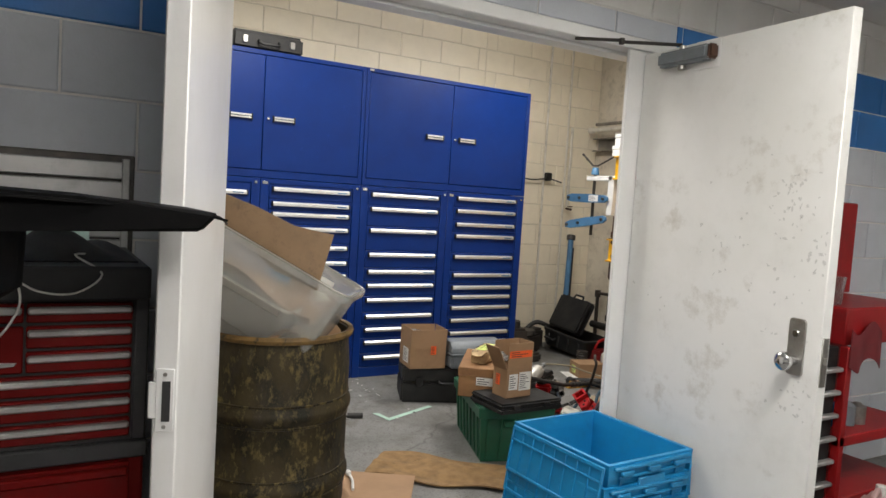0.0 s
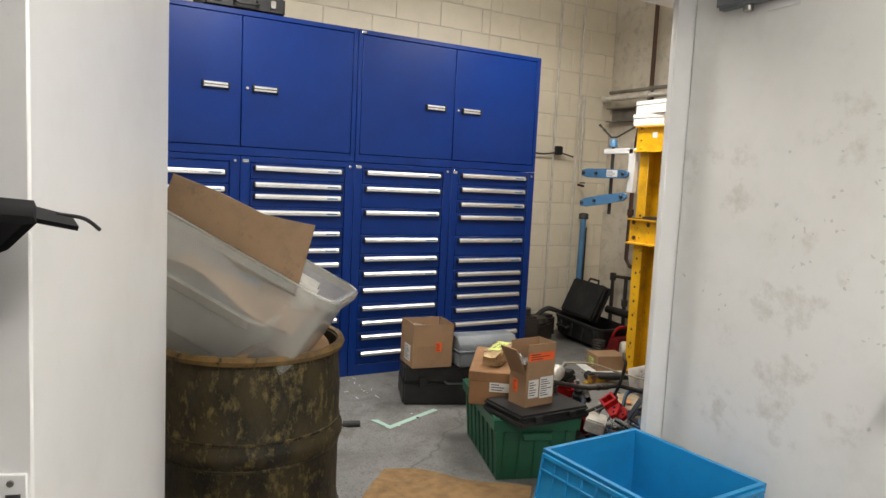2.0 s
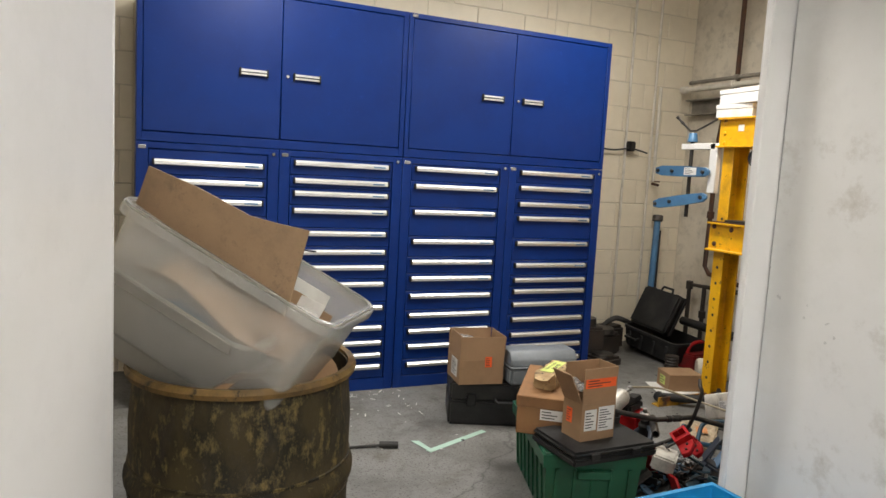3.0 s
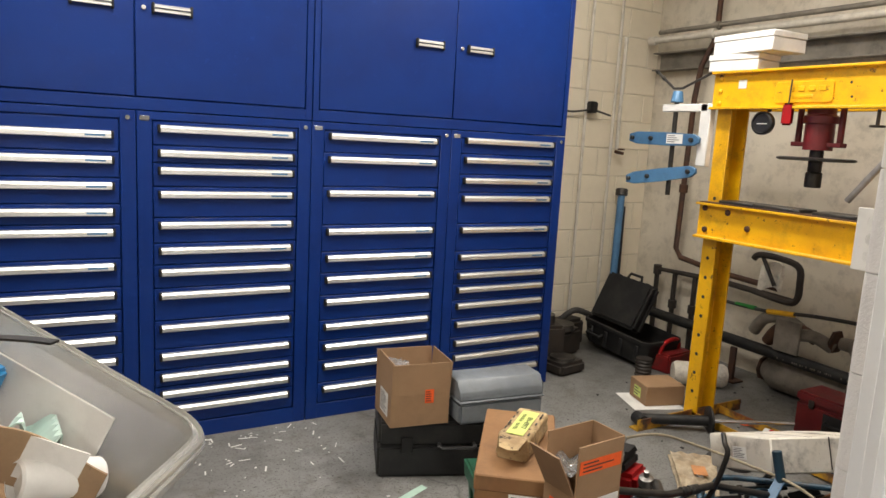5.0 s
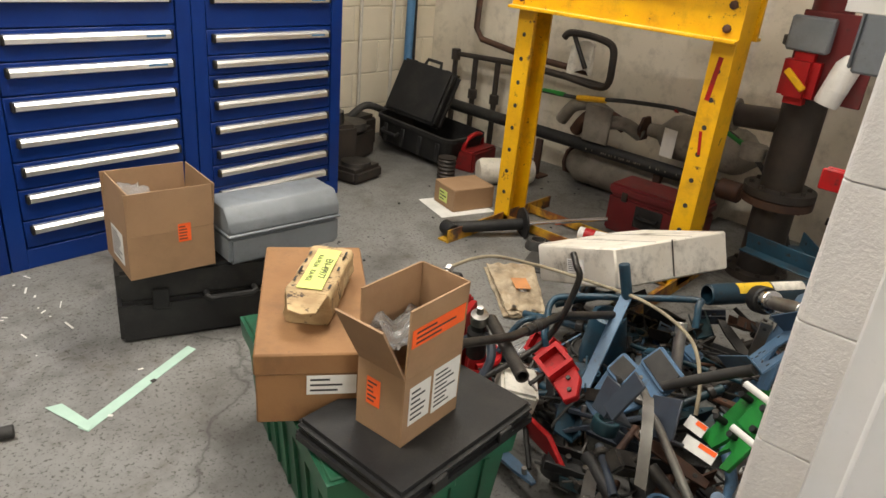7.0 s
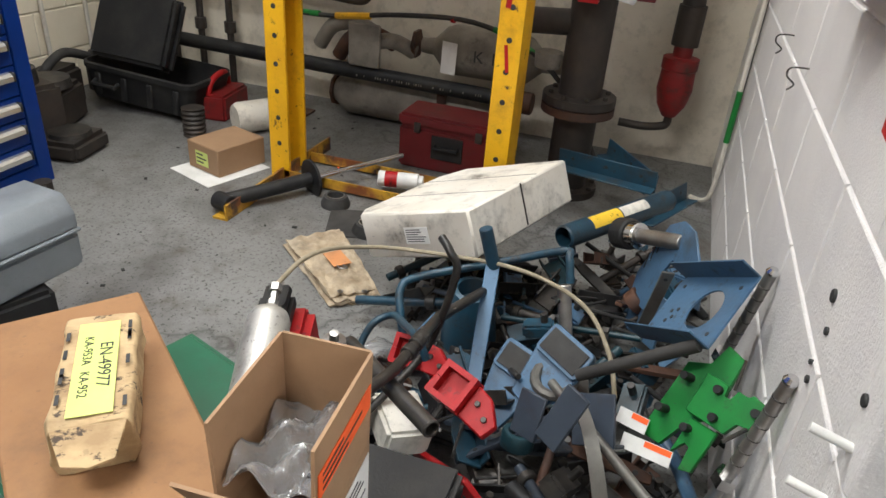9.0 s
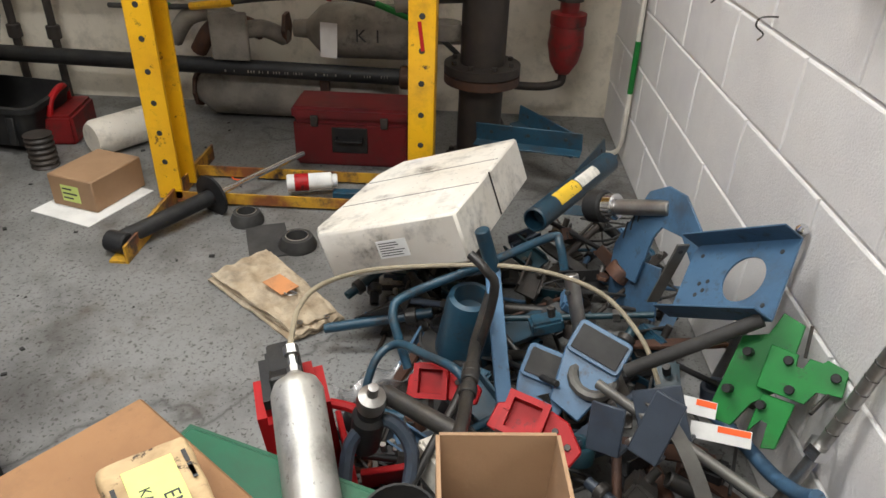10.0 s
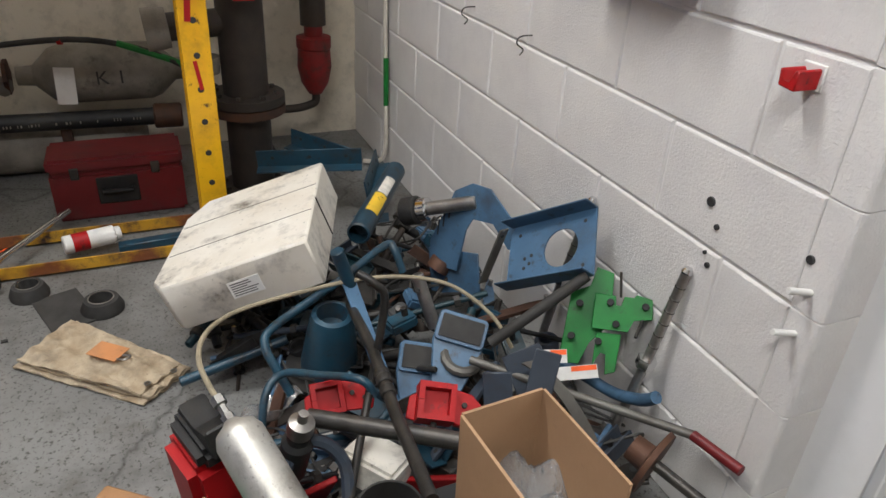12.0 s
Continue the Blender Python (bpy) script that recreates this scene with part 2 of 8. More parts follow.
M_ORANGE = mat("orange_label", (0.95, 0.13, 0.02), 0.6, scale=20, grime=0.1)
M_MINT = mat("mint_tape", (0.44, 0.63, 0.54), 0.55, scale=12, grime=0.0)
M_LIME = mat("lime_label", (0.62, 0.72, 0.20), 0.6, scale=14, grime=0.08)
M_INK = mat("black_ink", (0.03, 0.03, 0.03), 0.6, grime=0.0)
M_WOOD = mat("pale_timber", (0.50, 0.38, 0.22), 0.7, colour2=(0.40, 0.29, 0.16), scale=4, stretch=(1, 8, 8), bump=0.15)
M_PIPE = mat("white_conduit", (0.68, 0.64, 0.56), 0.5, colour2=(0.60, 0.56, 0.48), scale=10)
M_EXHAUST = mat("dusty_pipe", (0.27, 0.245, 0.205), 0.65, 0.1, colour2=(0.17, 0.15, 0.125), scale=6, bump=0.25, spots=(0.08, 0.065, 0.05), spot_scale=9, spot_mix=(0.58, 0.75), grime=0.5)
M_BROWNIRON = mat("brown_iron", (0.035, 0.030, 0.027), 0.55, 0.3, colour2=(0.055, 0.042, 0.034), scale=8, bump=0.3, bump_scale=40, grime=0.5)
M_GLASS = mat("clear_cup", (0.9, 0.9, 0.9), 0.08, transmission=0.95, grime=0.0)
M_SCREEN = mat("dark_glass", (0.02, 0.03, 0.04), 0.1, grime=0.0)
M_AIRTANK = mat("scuffed_silver", (0.56, 0.55, 0.51), 0.42, 0.75, colour2=(0.42, 0.40, 0.36), scale=9, spots=(0.16, 0.13, 0.10), spot_scale=30, spot_mix=(0.60, 0.70), bump=0.2, bump_scale=80, rough2=0.6, grime=0.6)
M_PINK = mat("pink_jug", (0.75, 0.50, 0.50), 0.3, transmission=0.3, grime=0.0)
M_WHITEPLASTIC = mat("white_plastic", (0.78, 0.77, 0.74), 0.4, scale=6, grime=0.15)
M_LTBLUE = mat("light_blue_paint", (0.068, 0.143, 0.24), 0.42, colour2=(0.052, 0.112, 0.195), scale=8, spots=(0.04, 0.045, 0.05), spot_scale=26, spot_mix=(0.58, 0.70), jitter=0.2, bump=0.1, bump_scale=90, grime=0.7)
M_TEALBLUE = mat("deep_blue_paint", (0.016, 0.062, 0.10), 0.42, colour2=(0.012, 0.042, 0.07), scale=8, spots=(0.03, 0.024, 0.02), spot_scale=22, spot_mix=(0.54, 0.68), jitter=0.25, bump=0.1, bump_scale=80, grime=0.7)
M_SLATE = mat("slate_paint", (0.042, 0.055, 0.075), 0.45, colour2=(0.03, 0.04, 0.06), scale=9, jitter=0.2, bump=0.1, grime=0.6)
M_WARN = mat("warning_yellow", (0.85, 0.55, 0.03), 0.5, spots=(0.05, 0.04, 0.02), spot_scale=60, spot_mix=(0.6, 0.63))
M_HOSE = mat("tan_hose", (0.33, 0.28, 0.19), 0.6, scale=30)
M_ORANGEDIRTY = mat("faded_orange", (0.60, 0.26, 0.10), 0.8, colour2=(0.45, 0.22, 0.10), scale=12)
M_ALUDULL = mat("dull_aluminium", (0.52, 0.52, 0.52), 0.45, 0.7, scale=6)
M_CHESTRED = mat("chest_red", (0.17, 0.006, 0.005), 0.45, colour2=(0.13, 0.005, 0.0045), scale=5, grime=0.25, spec=0.12)
M_CHESTGREY = mat("chest_grey", (0.045, 0.046, 0.049), 0.5, colour2=(0.055, 0.055, 0.058), scale=12, bump=0.1, bump_scale=200, grime=0.2, spec=0.3)
M_MINTPALE = mat("pale_tissue", (0.55, 0.72, 0.66), 0.8)
M_BLACKGLOSS = mat("black_moulding", (0.003, 0.003, 0.0035), 0.6, scale=9, bump=0.05, bump_scale=150, rough2=0.7, spec=0.08, grime=0.1)
M_RAG = mat("dark_red_rag", (0.16, 0.015, 0.02), 0.9, bump=0.3)
M_GREYSTEEL = mat("dull_grey_steel", (0.15, 0.145, 0.13), 0.5, 0.4, colour2=(0.11, 0.10, 0.09), scale=12, bump=0.1, bump_scale=100, grime=0.5)
M_CARTRED = mat("cart_red", (0.30, 0.008, 0.010), 0.4, colour2=(0.24, 0.007, 0.008), scale=5, grime=0.3, spec=0.2)
M_DOORWORN = mat("door_paint_scuffed", (0.80, 0.80, 0.79), 0.38, colour2=(0.75, 0.75, 0.73), scale=2.5, bump=0.12, bump_scale=14, spots=(0.50, 0.47, 0.41), spot_scale=4.5, spot_mix=(0.57, 0.80), grime=0.07)
M_VALVERED = mat("grimy_valve_red", (0.24, 0.012, 0.012), 0.5, colour2=(0.17, 0.01, 0.01), scale=7, spots=(0.05, 0.025, 0.02), spot_scale=14, spot_mix=(0.52, 0.68), bump=0.15, grime=0.6)

# ---- shape helpers ----
def link_mesh(name, bm, material, smooth=False):
    me = bpy.data.meshes.new(name)
    bmesh.ops.recalc_face_normals(bm, faces=bm.faces)
    bm.to_mesh(me)
    bm.free()
    for m in (material if isinstance(material, (list, tuple)) else [material]):
        me.materials.append(m)
    if smooth:
        for p in me.polygons:
            p.use_smooth = True
        me.set_sharp_from_angle(angle=radians(38))
    return new(name, me)


def part(name, bm, material, parent, label="", smooth=True):
    """Link a bmesh, in its parent's own axes, as one mesh under a thing or part."""
    ob = link_mesh(name, bm, material, smooth)
    ob.parent = parent
    return tagged(ob, label)


def thing(name, m, label, category, group="", kind=""):
    ob = new(name)
    ob.empty_display_size = 0.05
    ob.matrix_world = m
    return tagged(ob, label, category, group, kind)


def solid(name, bm, material, m, label, category, group="", kind="", smooth=True):
    ob = link_mesh(name, bm, material, smooth)
    ob.matrix_world = m
    return tagged(ob, label, category, group, kind)


def B():
    return bmesh.new()


def box(bm, x0, x1, y0, y1, z0, z1, bev=0.0, seg=1, m=None):
    t = bmesh.new()
    bmesh.ops.create_cube(t, size=1.0)
    for v in t.verts:
        v.co = Vector(((x0 + x1) / 2 + v.co.x * (x1 - x0), (y0 + y1) / 2 + v.co.y * (y1 - y0), (z0 + z1) / 2 + v.co.z * (z1 - z0)))
    if bev:
        bmesh.ops.bevel(t, geom=list(t.edges), offset=bev, segments=seg, affect="EDGES", clamp_overlap=True)
    if m is not None:
        t.transform(m)
    join(bm, t)
    return bm


def join(bm, t):
    me = bpy.data.meshes.new("tmp")
    t.to_mesh(me)
    t.free()
    bm.from_mesh(me)
    bpy.data.meshes.remove(me)


def prism(bm, outline, depth, m=None, bev=0.0, z0=0.0):
    """A flat outline in x and y, drawn out along z."""
    t = bmesh.new()
    lo = [t.verts.new((x, y, z0)) for x, y in outline]
    hi = [t.verts.new((x, y, z0 + depth)) for x, y in outline]
    t.faces.new(lo[::-1])
    t.faces.new(hi)
    n = len(outline)
    for i in range(n):
        t.faces.new((lo[i], lo[(i + 1) % n], hi[(i + 1) % n], hi[i]))
    if bev:
        bmesh.ops.bevel(t, geom=list(t.edges), offset=bev, segments=1, affect="EDGES", clamp_overlap=True)
    if m is not None:
        t.transform(m)
    join(bm, t)
    return bm


def lathe(bm, profile, seg=24, m=None):
    """A profile of (radius, height) turned round z."""
    t = bmesh.new()
    rings = []
    for r, z in profile:
        if r < 1e-5:
            rings.append([t.verts.new((0, 0, z))])
        else:
            rings.append([t.verts.new((r * math.cos(2 * math.pi * i / seg), r * math.sin(2 * math.pi * i / seg), z)) for i in range(seg)])
    for a, c in zip(rings, rings[1:]):
        for i in range(seg):
            j = (i + 1) % seg
            q = [a[i % len(a)], a[j % len(a)], c[j % len(c)], c[i % len(c)]]
            q = [v for k, v in enumerate(q) if v not in q[:k]]
            if len(q) > 2:
                t.faces.new(q)
    if m is not None:
        t.transform(m)
    join(bm, t)
    return bm


def along(a, b):
    """The pose that carries z from a to b."""
    a, b = Vector(a), Vector(b)
    return Matrix.Translation(a) @ (b - a).to_track_quat("Z", "Y").to_matrix().to_4x4()


def rod(bm, a, b, r, seg=12, r2=None, hollow=0.0):
    L = (Vector(b) - Vector(a)).length
    r2 = r if r2 is None else r2
    c = min(r, r2) * 0.12
    if hollow:
        prof = [(r - hollow, 0), (r - c, 0), (r, c), (r2, L - c), (r2 - c, L), (r2 - hollow, L), (r2 - hollow, L * 0.1), (0, L * 0.1)]
    else:
        prof = [(0, 0), (r - c, 0), (r, c), (r2, L - c), (r2 - c, L), (0, L)]
    return lathe(bm, prof, seg, along(a, b))


def smooth_path(pts, n=6):
    pts = [Vector(p) for p in pts]
    out = []
    for i in range(len(pts) - 1):
        p0, p1, p2, p3 = pts[max(i - 1, 0)], pts[i], pts[i + 1], pts[min(i + 2, len(pts) - 1)]
        for k in range(n):
            t = k / n
            out.append(0.5 * (2 * p1 + (p2 - p0) * t + (2 * p0 - 5 * p1 + 4 * p2 - p3) * t * t + (3 * p1 - p0 - 3 * p2 + p3) * t ** 3))
    return out + [pts[-1]]


def tube(bm, pts, r, seg=8, curved=True, n=5):
    """A round bar along points."""
    pts = smooth_path(pts, n) if curved else [Vector(p) for p in pts]
    t = bmesh.new()
    rings = []
    prev = None
    for i, p in enumerate(pts):
        d = (pts[min(i + 1, len(pts) - 1)] - pts[max(i - 1, 0)]).normalized()
        if prev is None:
            u = d.orthogonal().normalized()
        else:
            u = (prev - d * prev.dot(d)).normalized()
        prev = u
        w = d.cross(u)
        rings.append([t.verts.new(p + r * (math.cos(2 * math.pi * k / seg) * u + math.sin(2 * math.pi * k / seg) * w)) for k in range(seg)])
    for a, c in zip(rings, rings[1:]):
        for k in range(seg):
            t.faces.new((a[k], a[(k + 1) % seg], c[(k + 1) % seg], c[k]))
    t.faces.new(rings[0][::-1])
    t.faces.new(rings[-1])
    join(bm, t)
    return bm


def sheet(bm, fn, nu, nv, thick=0.0):
    """A curved sheet: fn(u, v) gives points for u, v in 0..1."""
    t = bmesh.new()
    g = [[t.verts.new(fn(i / nu, j / nv)) for j in range(nv + 1)] for i in range(nu + 1)]
    for i in range(nu):
        for j in range(nv):
            t.faces.new((g[i][j], g[i + 1][j], g[i + 1][j + 1], g[i][j + 1]))
    if thick:
        bmesh.ops.recalc_face_normals(t, faces=t.faces)
        bmesh.ops.solidify(t, geom=list(t.faces), thickness=thick)
    join(bm, t)
    return bm


def channel(bm, w, d, th, L, m=None):
    """A U section of width w along x, depth d along y, drawn out along z."""
    o = [(-w / 2, 0), (w / 2, 0), (w / 2, d), (w / 2 - th, d), (w / 2 - th, th), (-w / 2 + th, th), (-w / 2 + th, d), (-w / 2, d)]
    return prism(bm, o, L, m)


def rounded(w, h, r, n=4):
    out = []
    for cx, cy, a0 in ((w / 2 - r, h / 2 - r, 0), (-w / 2 + r, h / 2 - r, 90), (-w / 2 + r, -h / 2 + r, 180), (w / 2 - r, -h / 2 + r, 270)):
        for i in range(n + 1):
            a = radians(a0 + 90 * i / n)
            out.append((cx + r * math.cos(a), cy + r * math.sin(a)))
    return out


def frame_of(o, px, py):
    """A pose with its origin at o, x towards px, y near py."""
    o, px, py = Vector(o), Vector(px), Vector(py)
    x = (px - o).normalized()
    y = py - o
    y = (y - x * y.dot(x)).normalized()
    return Matrix.Translation(o) @ Matrix((x, y, x.cross(y))).transposed().to_4x4()


def crumple(bm, cuts, amount, scale, seed):
    """Subdivide and push the surface about, as in handled paper."""
    bmesh.ops.subdivide_edges(bm, edges=[e for e in bm.edges if e.calc_length() > 0.02], cuts=cuts, use_grid_fill=True)
    for v in bm.verts:
        q = v.co * scale + Vector((seed, seed * 0.7, -seed))
        v.co += Vector((noise.noise(q), noise.noise(q + Vector((9, 3, 1))), noise.noise(q + Vector((2, 7, 5))))) * amount
    return bm


def words(name, text, size, m, material, parent=None, thick=0.0006):
    c = bpy.data.curves.new(name, "FONT")
    c.body, c.size, c.extrude, c.align_x, c.align_y = text, size, thick, "CENTER", "CENTER"
    tmp = bpy.data.objects.new(name, c)
    scene.collection.objects.link(tmp)
    dg = bpy.context.evaluated_depsgraph_get()
    me = bpy.data.meshes.new_from_object(tmp.evaluated_get(dg))
    bpy.data.objects.remove(tmp)
    me.materials.clear()
    me.materials.append(material)
    ob = new(name, me)
    if parent is not None:
        ob.parent = parent
        ob.matrix_basis = m
    else:
        ob.matrix_world = m
    return ob

# ---- structure ----
WY, OY = 5.53, 5.33            # inner and outer face of the wall with the doors
EX, NY, WX = 7.12, 8.72, 1.0   # east, north and west faces of the store room
TOP = 3.3                      # store room ceiling
DX0, DX1, DZ = 2.545, 4.44, 2.09
H_COURSE, L_BLOCK = 0.2032, 0.4064


def struct(name, bm, material, label=""):
    ob = link_mesh(name, bm, material)
    return tagged(ob, label, "", "", "structure")


floor = struct("floor", box(B(), -1.2, 7.4, -1.2, 9.0, -0.1, 0.0), M_FLOOR, "worn grey painted concrete floor with stains")
struct("ceiling", box(B(), WX - 0.2, EX + 0.2, OY, NY + 0.2, TOP, TOP + 0.1), M_CEIL, "white store room ceiling")
struct("ceiling_workshop", box(B(), -1.2, 7.4, -1.2, OY, 2.52, 2.62), M_CEIL, "white painted workshop soffit")
wall_north = struct("wall_north", box(B(), WX - 0.2, EX, NY + 0.006, NY + 0.2, 0, TOP), M_MORTAR, "cream painted block wall")
wall_east = struct("wall_east", box(B(), EX, EX + 0.2, OY, NY + 0.2, 0, TOP), M_GRIMEWALL, "grimy cream painted plaster wall")
struct("wall_west", box(B(), WX - 0.2, WX, WY, NY + 0.006, 0, TOP), M_CREAM, "cream painted wall")
bm = B()
box(bm, DX1 + 0.05, EX, OY + 0.006, WY - 0.006, 0, TOP)
box(bm, -1.2, DX0 - 0.05, OY + 0.006, WY - 0.006, 0, TOP)
box(bm, DX0 - 0.05, DX1 + 0.05, OY + 0.006, WY - 0.006, DZ + 0.05, TOP)
wall_south = struct("wall_south", bm, M_MORTARW, "white painted block wall with a double doorway")
struct("wall_workshop_west", box(B(), -1.4, -1.2, -1.2, OY, 0, 2.62), M_WALLWHITE)
struct("wall_workshop_south", box(B(), -1.2, 7.4, -1.4, -1.2, 0, 2.62), M_WALLWHITE)
struct("wall_workshop_east", box(B(), 7.4, 7.6, -1.2, OY, 0, 2.62), M_WALLWHITE)

# ---- doors ----
frame_ob = tagged(new("door_frame"), "white painted steel double door frame", "", "", "structure")
bm = B()
box(bm, DX0 - 0.05, DX0, OY - 0.012, WY - 0.072, 0, DZ + 0.05, 0.004)
box(bm, DX0, DX0 + 0.016, OY + 0.045, WY - 0.09, 0, DZ, 0.003)
part("jamb", bm, M_DOOR, frame_ob, "chipped white painted jamb")
# the right jamb steps back twice behind the leaf
bm = B()
prism(bm, [(4.215, 5.328), (4.215, 5.348), (4.268, 5.350), (4.268, 5.395), (4.306, 5.397), (4.306, 5.438), (4.49, 5.438), (4.49, 5.328)], DZ - 0.001, None, 0.003)
part("jamb", bm, M_DOOR, frame_ob, "chipped white painted stepped jamb")
bm = B()
box(bm, DX0 - 0.05, DX1 + 0.05, OY - 0.011, WY + 0.013, DZ, DZ + 0.05, 0.004)
box(bm, DX0 + 0.018, 4.30, OY + 0.07, WY - 0.09, DZ - 0.016, DZ, 0.003)
part("head", bm, M_DOOR, frame_ob)
# bullnose block ends between the frame and the inner wall face
reveal = {}
nose = [(-0.032, -0.096)] + [(-0.032 + 0.012 * (1 - math.cos(radians(a))), -0.012 + 0.012 * math.sin(radians(a))) for a in range(0, 91, 18)] + [(0.032, 0.0), (0.032, -0.096)]
k = 0
while k * H_COURSE < DZ + 0.04:
    h = min(H_COURSE, DZ + 0.05 - k * H_COURSE)
    key = round(h, 3)
    if key not in reveal:
        reveal[key] = link_mesh("block", prism(B(), nose, h - 0.002, None, 0.0015), M_WHITEBLOCK, False)
        ob = reveal[key]
    else:
        ob = new("block", reveal[key].data)
    ob.matrix_world = pose(4.460, WY + 0.0005, k * H_COURSE + 0.001)
    ob.parent = wall_south
    k += 1


def leaf_pose(hx, hy, fx, fy):
    return pose(hx, hy, 0, 0, 0, math.degrees(math.atan2(fy - hy, fx - hx)))


LEAF_H = 2.075
# left leaf: face towards the walker is local +y
left_leaf = thing("door_leaf", leaf_pose(2.560, 5.345, 2.283, 4.45), "white steel door leaf standing open with a strike plate", "door")
L1 = 0.937
part("slab", box(B(), 0, L1, -0.044, 0, 0.012, LEAF_H, 0.003), M_DOOR, left_leaf)
bm = B()
box(bm, L1 - 0.001, L1 + 0.004, -0.038, -0.006, 0.925, 1.045, 0.001)
box(bm, L1 - 0.004, L1 + 0.003, -0.052, -0.034, 0.95, 1.02, 0.002)
strike = part("strike_plate", bm, M_DOOR, left_leaf, "chipped white strike plate")
part("strike_hole", box(B(), L1 + 0.003, L1 + 0.0055, -0.027, -0.012, 0.945, 1.022), M_INK, strike)
for z in (0.935, 1.035):
    part("screw", rod(B(), (L1 + 0.003, -0.022, z), (L1 + 0.0065, -0.022, z), 0.004, 8), M_STEEL, strike)
part("flush_bolt", box(B(), L1 - 0.001, L1 + 0.003, -0.032, -0.012, 1.86, 1.93, 0.001), M_INK, left_leaf)
# right leaf: face towards the walker is local -y
right_leaf = thing("door_leaf", leaf_pose(4.300, 5.325, 4.222, 4.382), "scuffed white steel door leaf with lever lock and closer", "door")
L2 = 0.946
part("slab", box(B(), 0, L2, 0, 0.044, 0.012, LEAF_H, 0.003), M_DOORWORN, right_leaf)

# ---- drawer cabinets ----
CY, CW, CT, UT, UB = 7.962, 0.760, 1.475, 2.352, 1.528
CX = [2.625, 3.385, 4.145, 4.905]
DRAWERS = [
    [1.370, 1.267, 1.160, 1.051, 0.966, 0.820, 0.697, 0.597, 0.500, 0.405, 0.310, 0.230, 0.152],
    [1.405, 1.302, 1.228, 1.126, 0.992, 0.880, 0.784, 0.680, 0.532, 0.402, 0.306, 0.227, 0.152],
    [1.410, 1.300, 1.137, 0.950, 0.818, 0.711, 0.598, 0.472, 0.368, 0.268, 0.150],
    [1.424, 1.321, 1.212, 1.116, 0.945, 0.795, 0.692, 0.613, 0.523, 0.418, 0.310, 0.227, 0.129],
]


def drawer_cabinet(x, handles):
    c = thing("drawer_cabinet", pose(x, CY, 0), "royal blue steel drawer cabinet with full-width aluminium handles", "cabinet", "row of drawer cabinets")
    w = CW - 0.003
    part("side_panel", box(B(), 0.0015, 0.06, 0.0, 0.72, 0.0, CT, 0.002), M_BLUE, c)
    part("side_panel", box(B(), w - 0.06, w, 0.0, 0.72, 0.0, CT, 0.002), M_BLUE, c)
    part("top_rail", box(B(), 0.055, w - 0.055, 0.001, 0.72, CT - 0.035, CT - 0.001, 0.002), M_BLUE, c)
    part("plinth", box(B(), 0.055, w - 0.055, 0.001, 0.72, 0.0, 0.075, 0.002), M_BLUE, c)
    part("carcass", box(B(), 0.055, w - 0.055, 0.03, 0.715, 0.07, CT - 0.03), M_BLUE, c)
    # each drawer runs from half way to the next handle
    tops = [CT - 0.04] + [h + 0.032 for h in handles[1:]]
    bots = [h + 0.036 for h in handles[1:]] + [0.08]
    for h, t, b in zip(handles, tops, bots):
        d = part("drawer", box(B(), 0.064, w - 0.064, 0.004, 0.034, b, t, 0.003), M_BLUE, c)
        o = [(0.0, 0.017), (-0.012, 0.014), (-0.021, 0.004), (-0.022, -0.012), (-0.016, -0.015), (-0.014, -0.004), (0.0, 0.004)]
        bm = B()
        prism(bm, o, w - 0.186, Matrix.Translation((0.093, 0.004, h)) @ Matrix(((0, 0, 1, 0), (1, 0, 0, 0), (0, 1, 0, 0), (0, 0, 0, 1))))
        hd = part("handle", bm, M_ALU, d, "bright aluminium pull", smooth=False)
        for xx in (0.082, w - 0.093):
            part("end_cap", box(B(), xx, xx + 0.011, -0.02, 0.006, h - 0.017, h + 0.018, 0.004), M_BLACK, hd, "black plastic end cap")
        if h in handles[:6]:
            part("label_strip", box(B(), w - 0.19, w - 0.115, -0.0178, -0.0165, h - 0.006, h + 0.002), M_STEELBLUE, hd)
    part("badge", box(B(), 0.012, 0.052, -0.003, 0.002, CT - 0.04, CT - 0.018, 0.002), M_CHROME, c, "small metal badge")
    bm = B()
    rod(bm, (w - 0.03, 0.002, CT - 0.03), (w - 0.03, -0.006, CT - 0.03), 0.010, 12)
    part("lock", bm, M_CHROME, c, "chrome key lock")
    return c


for x, hs in zip(CX, DRAWERS):
    drawer_cabinet(x, hs)


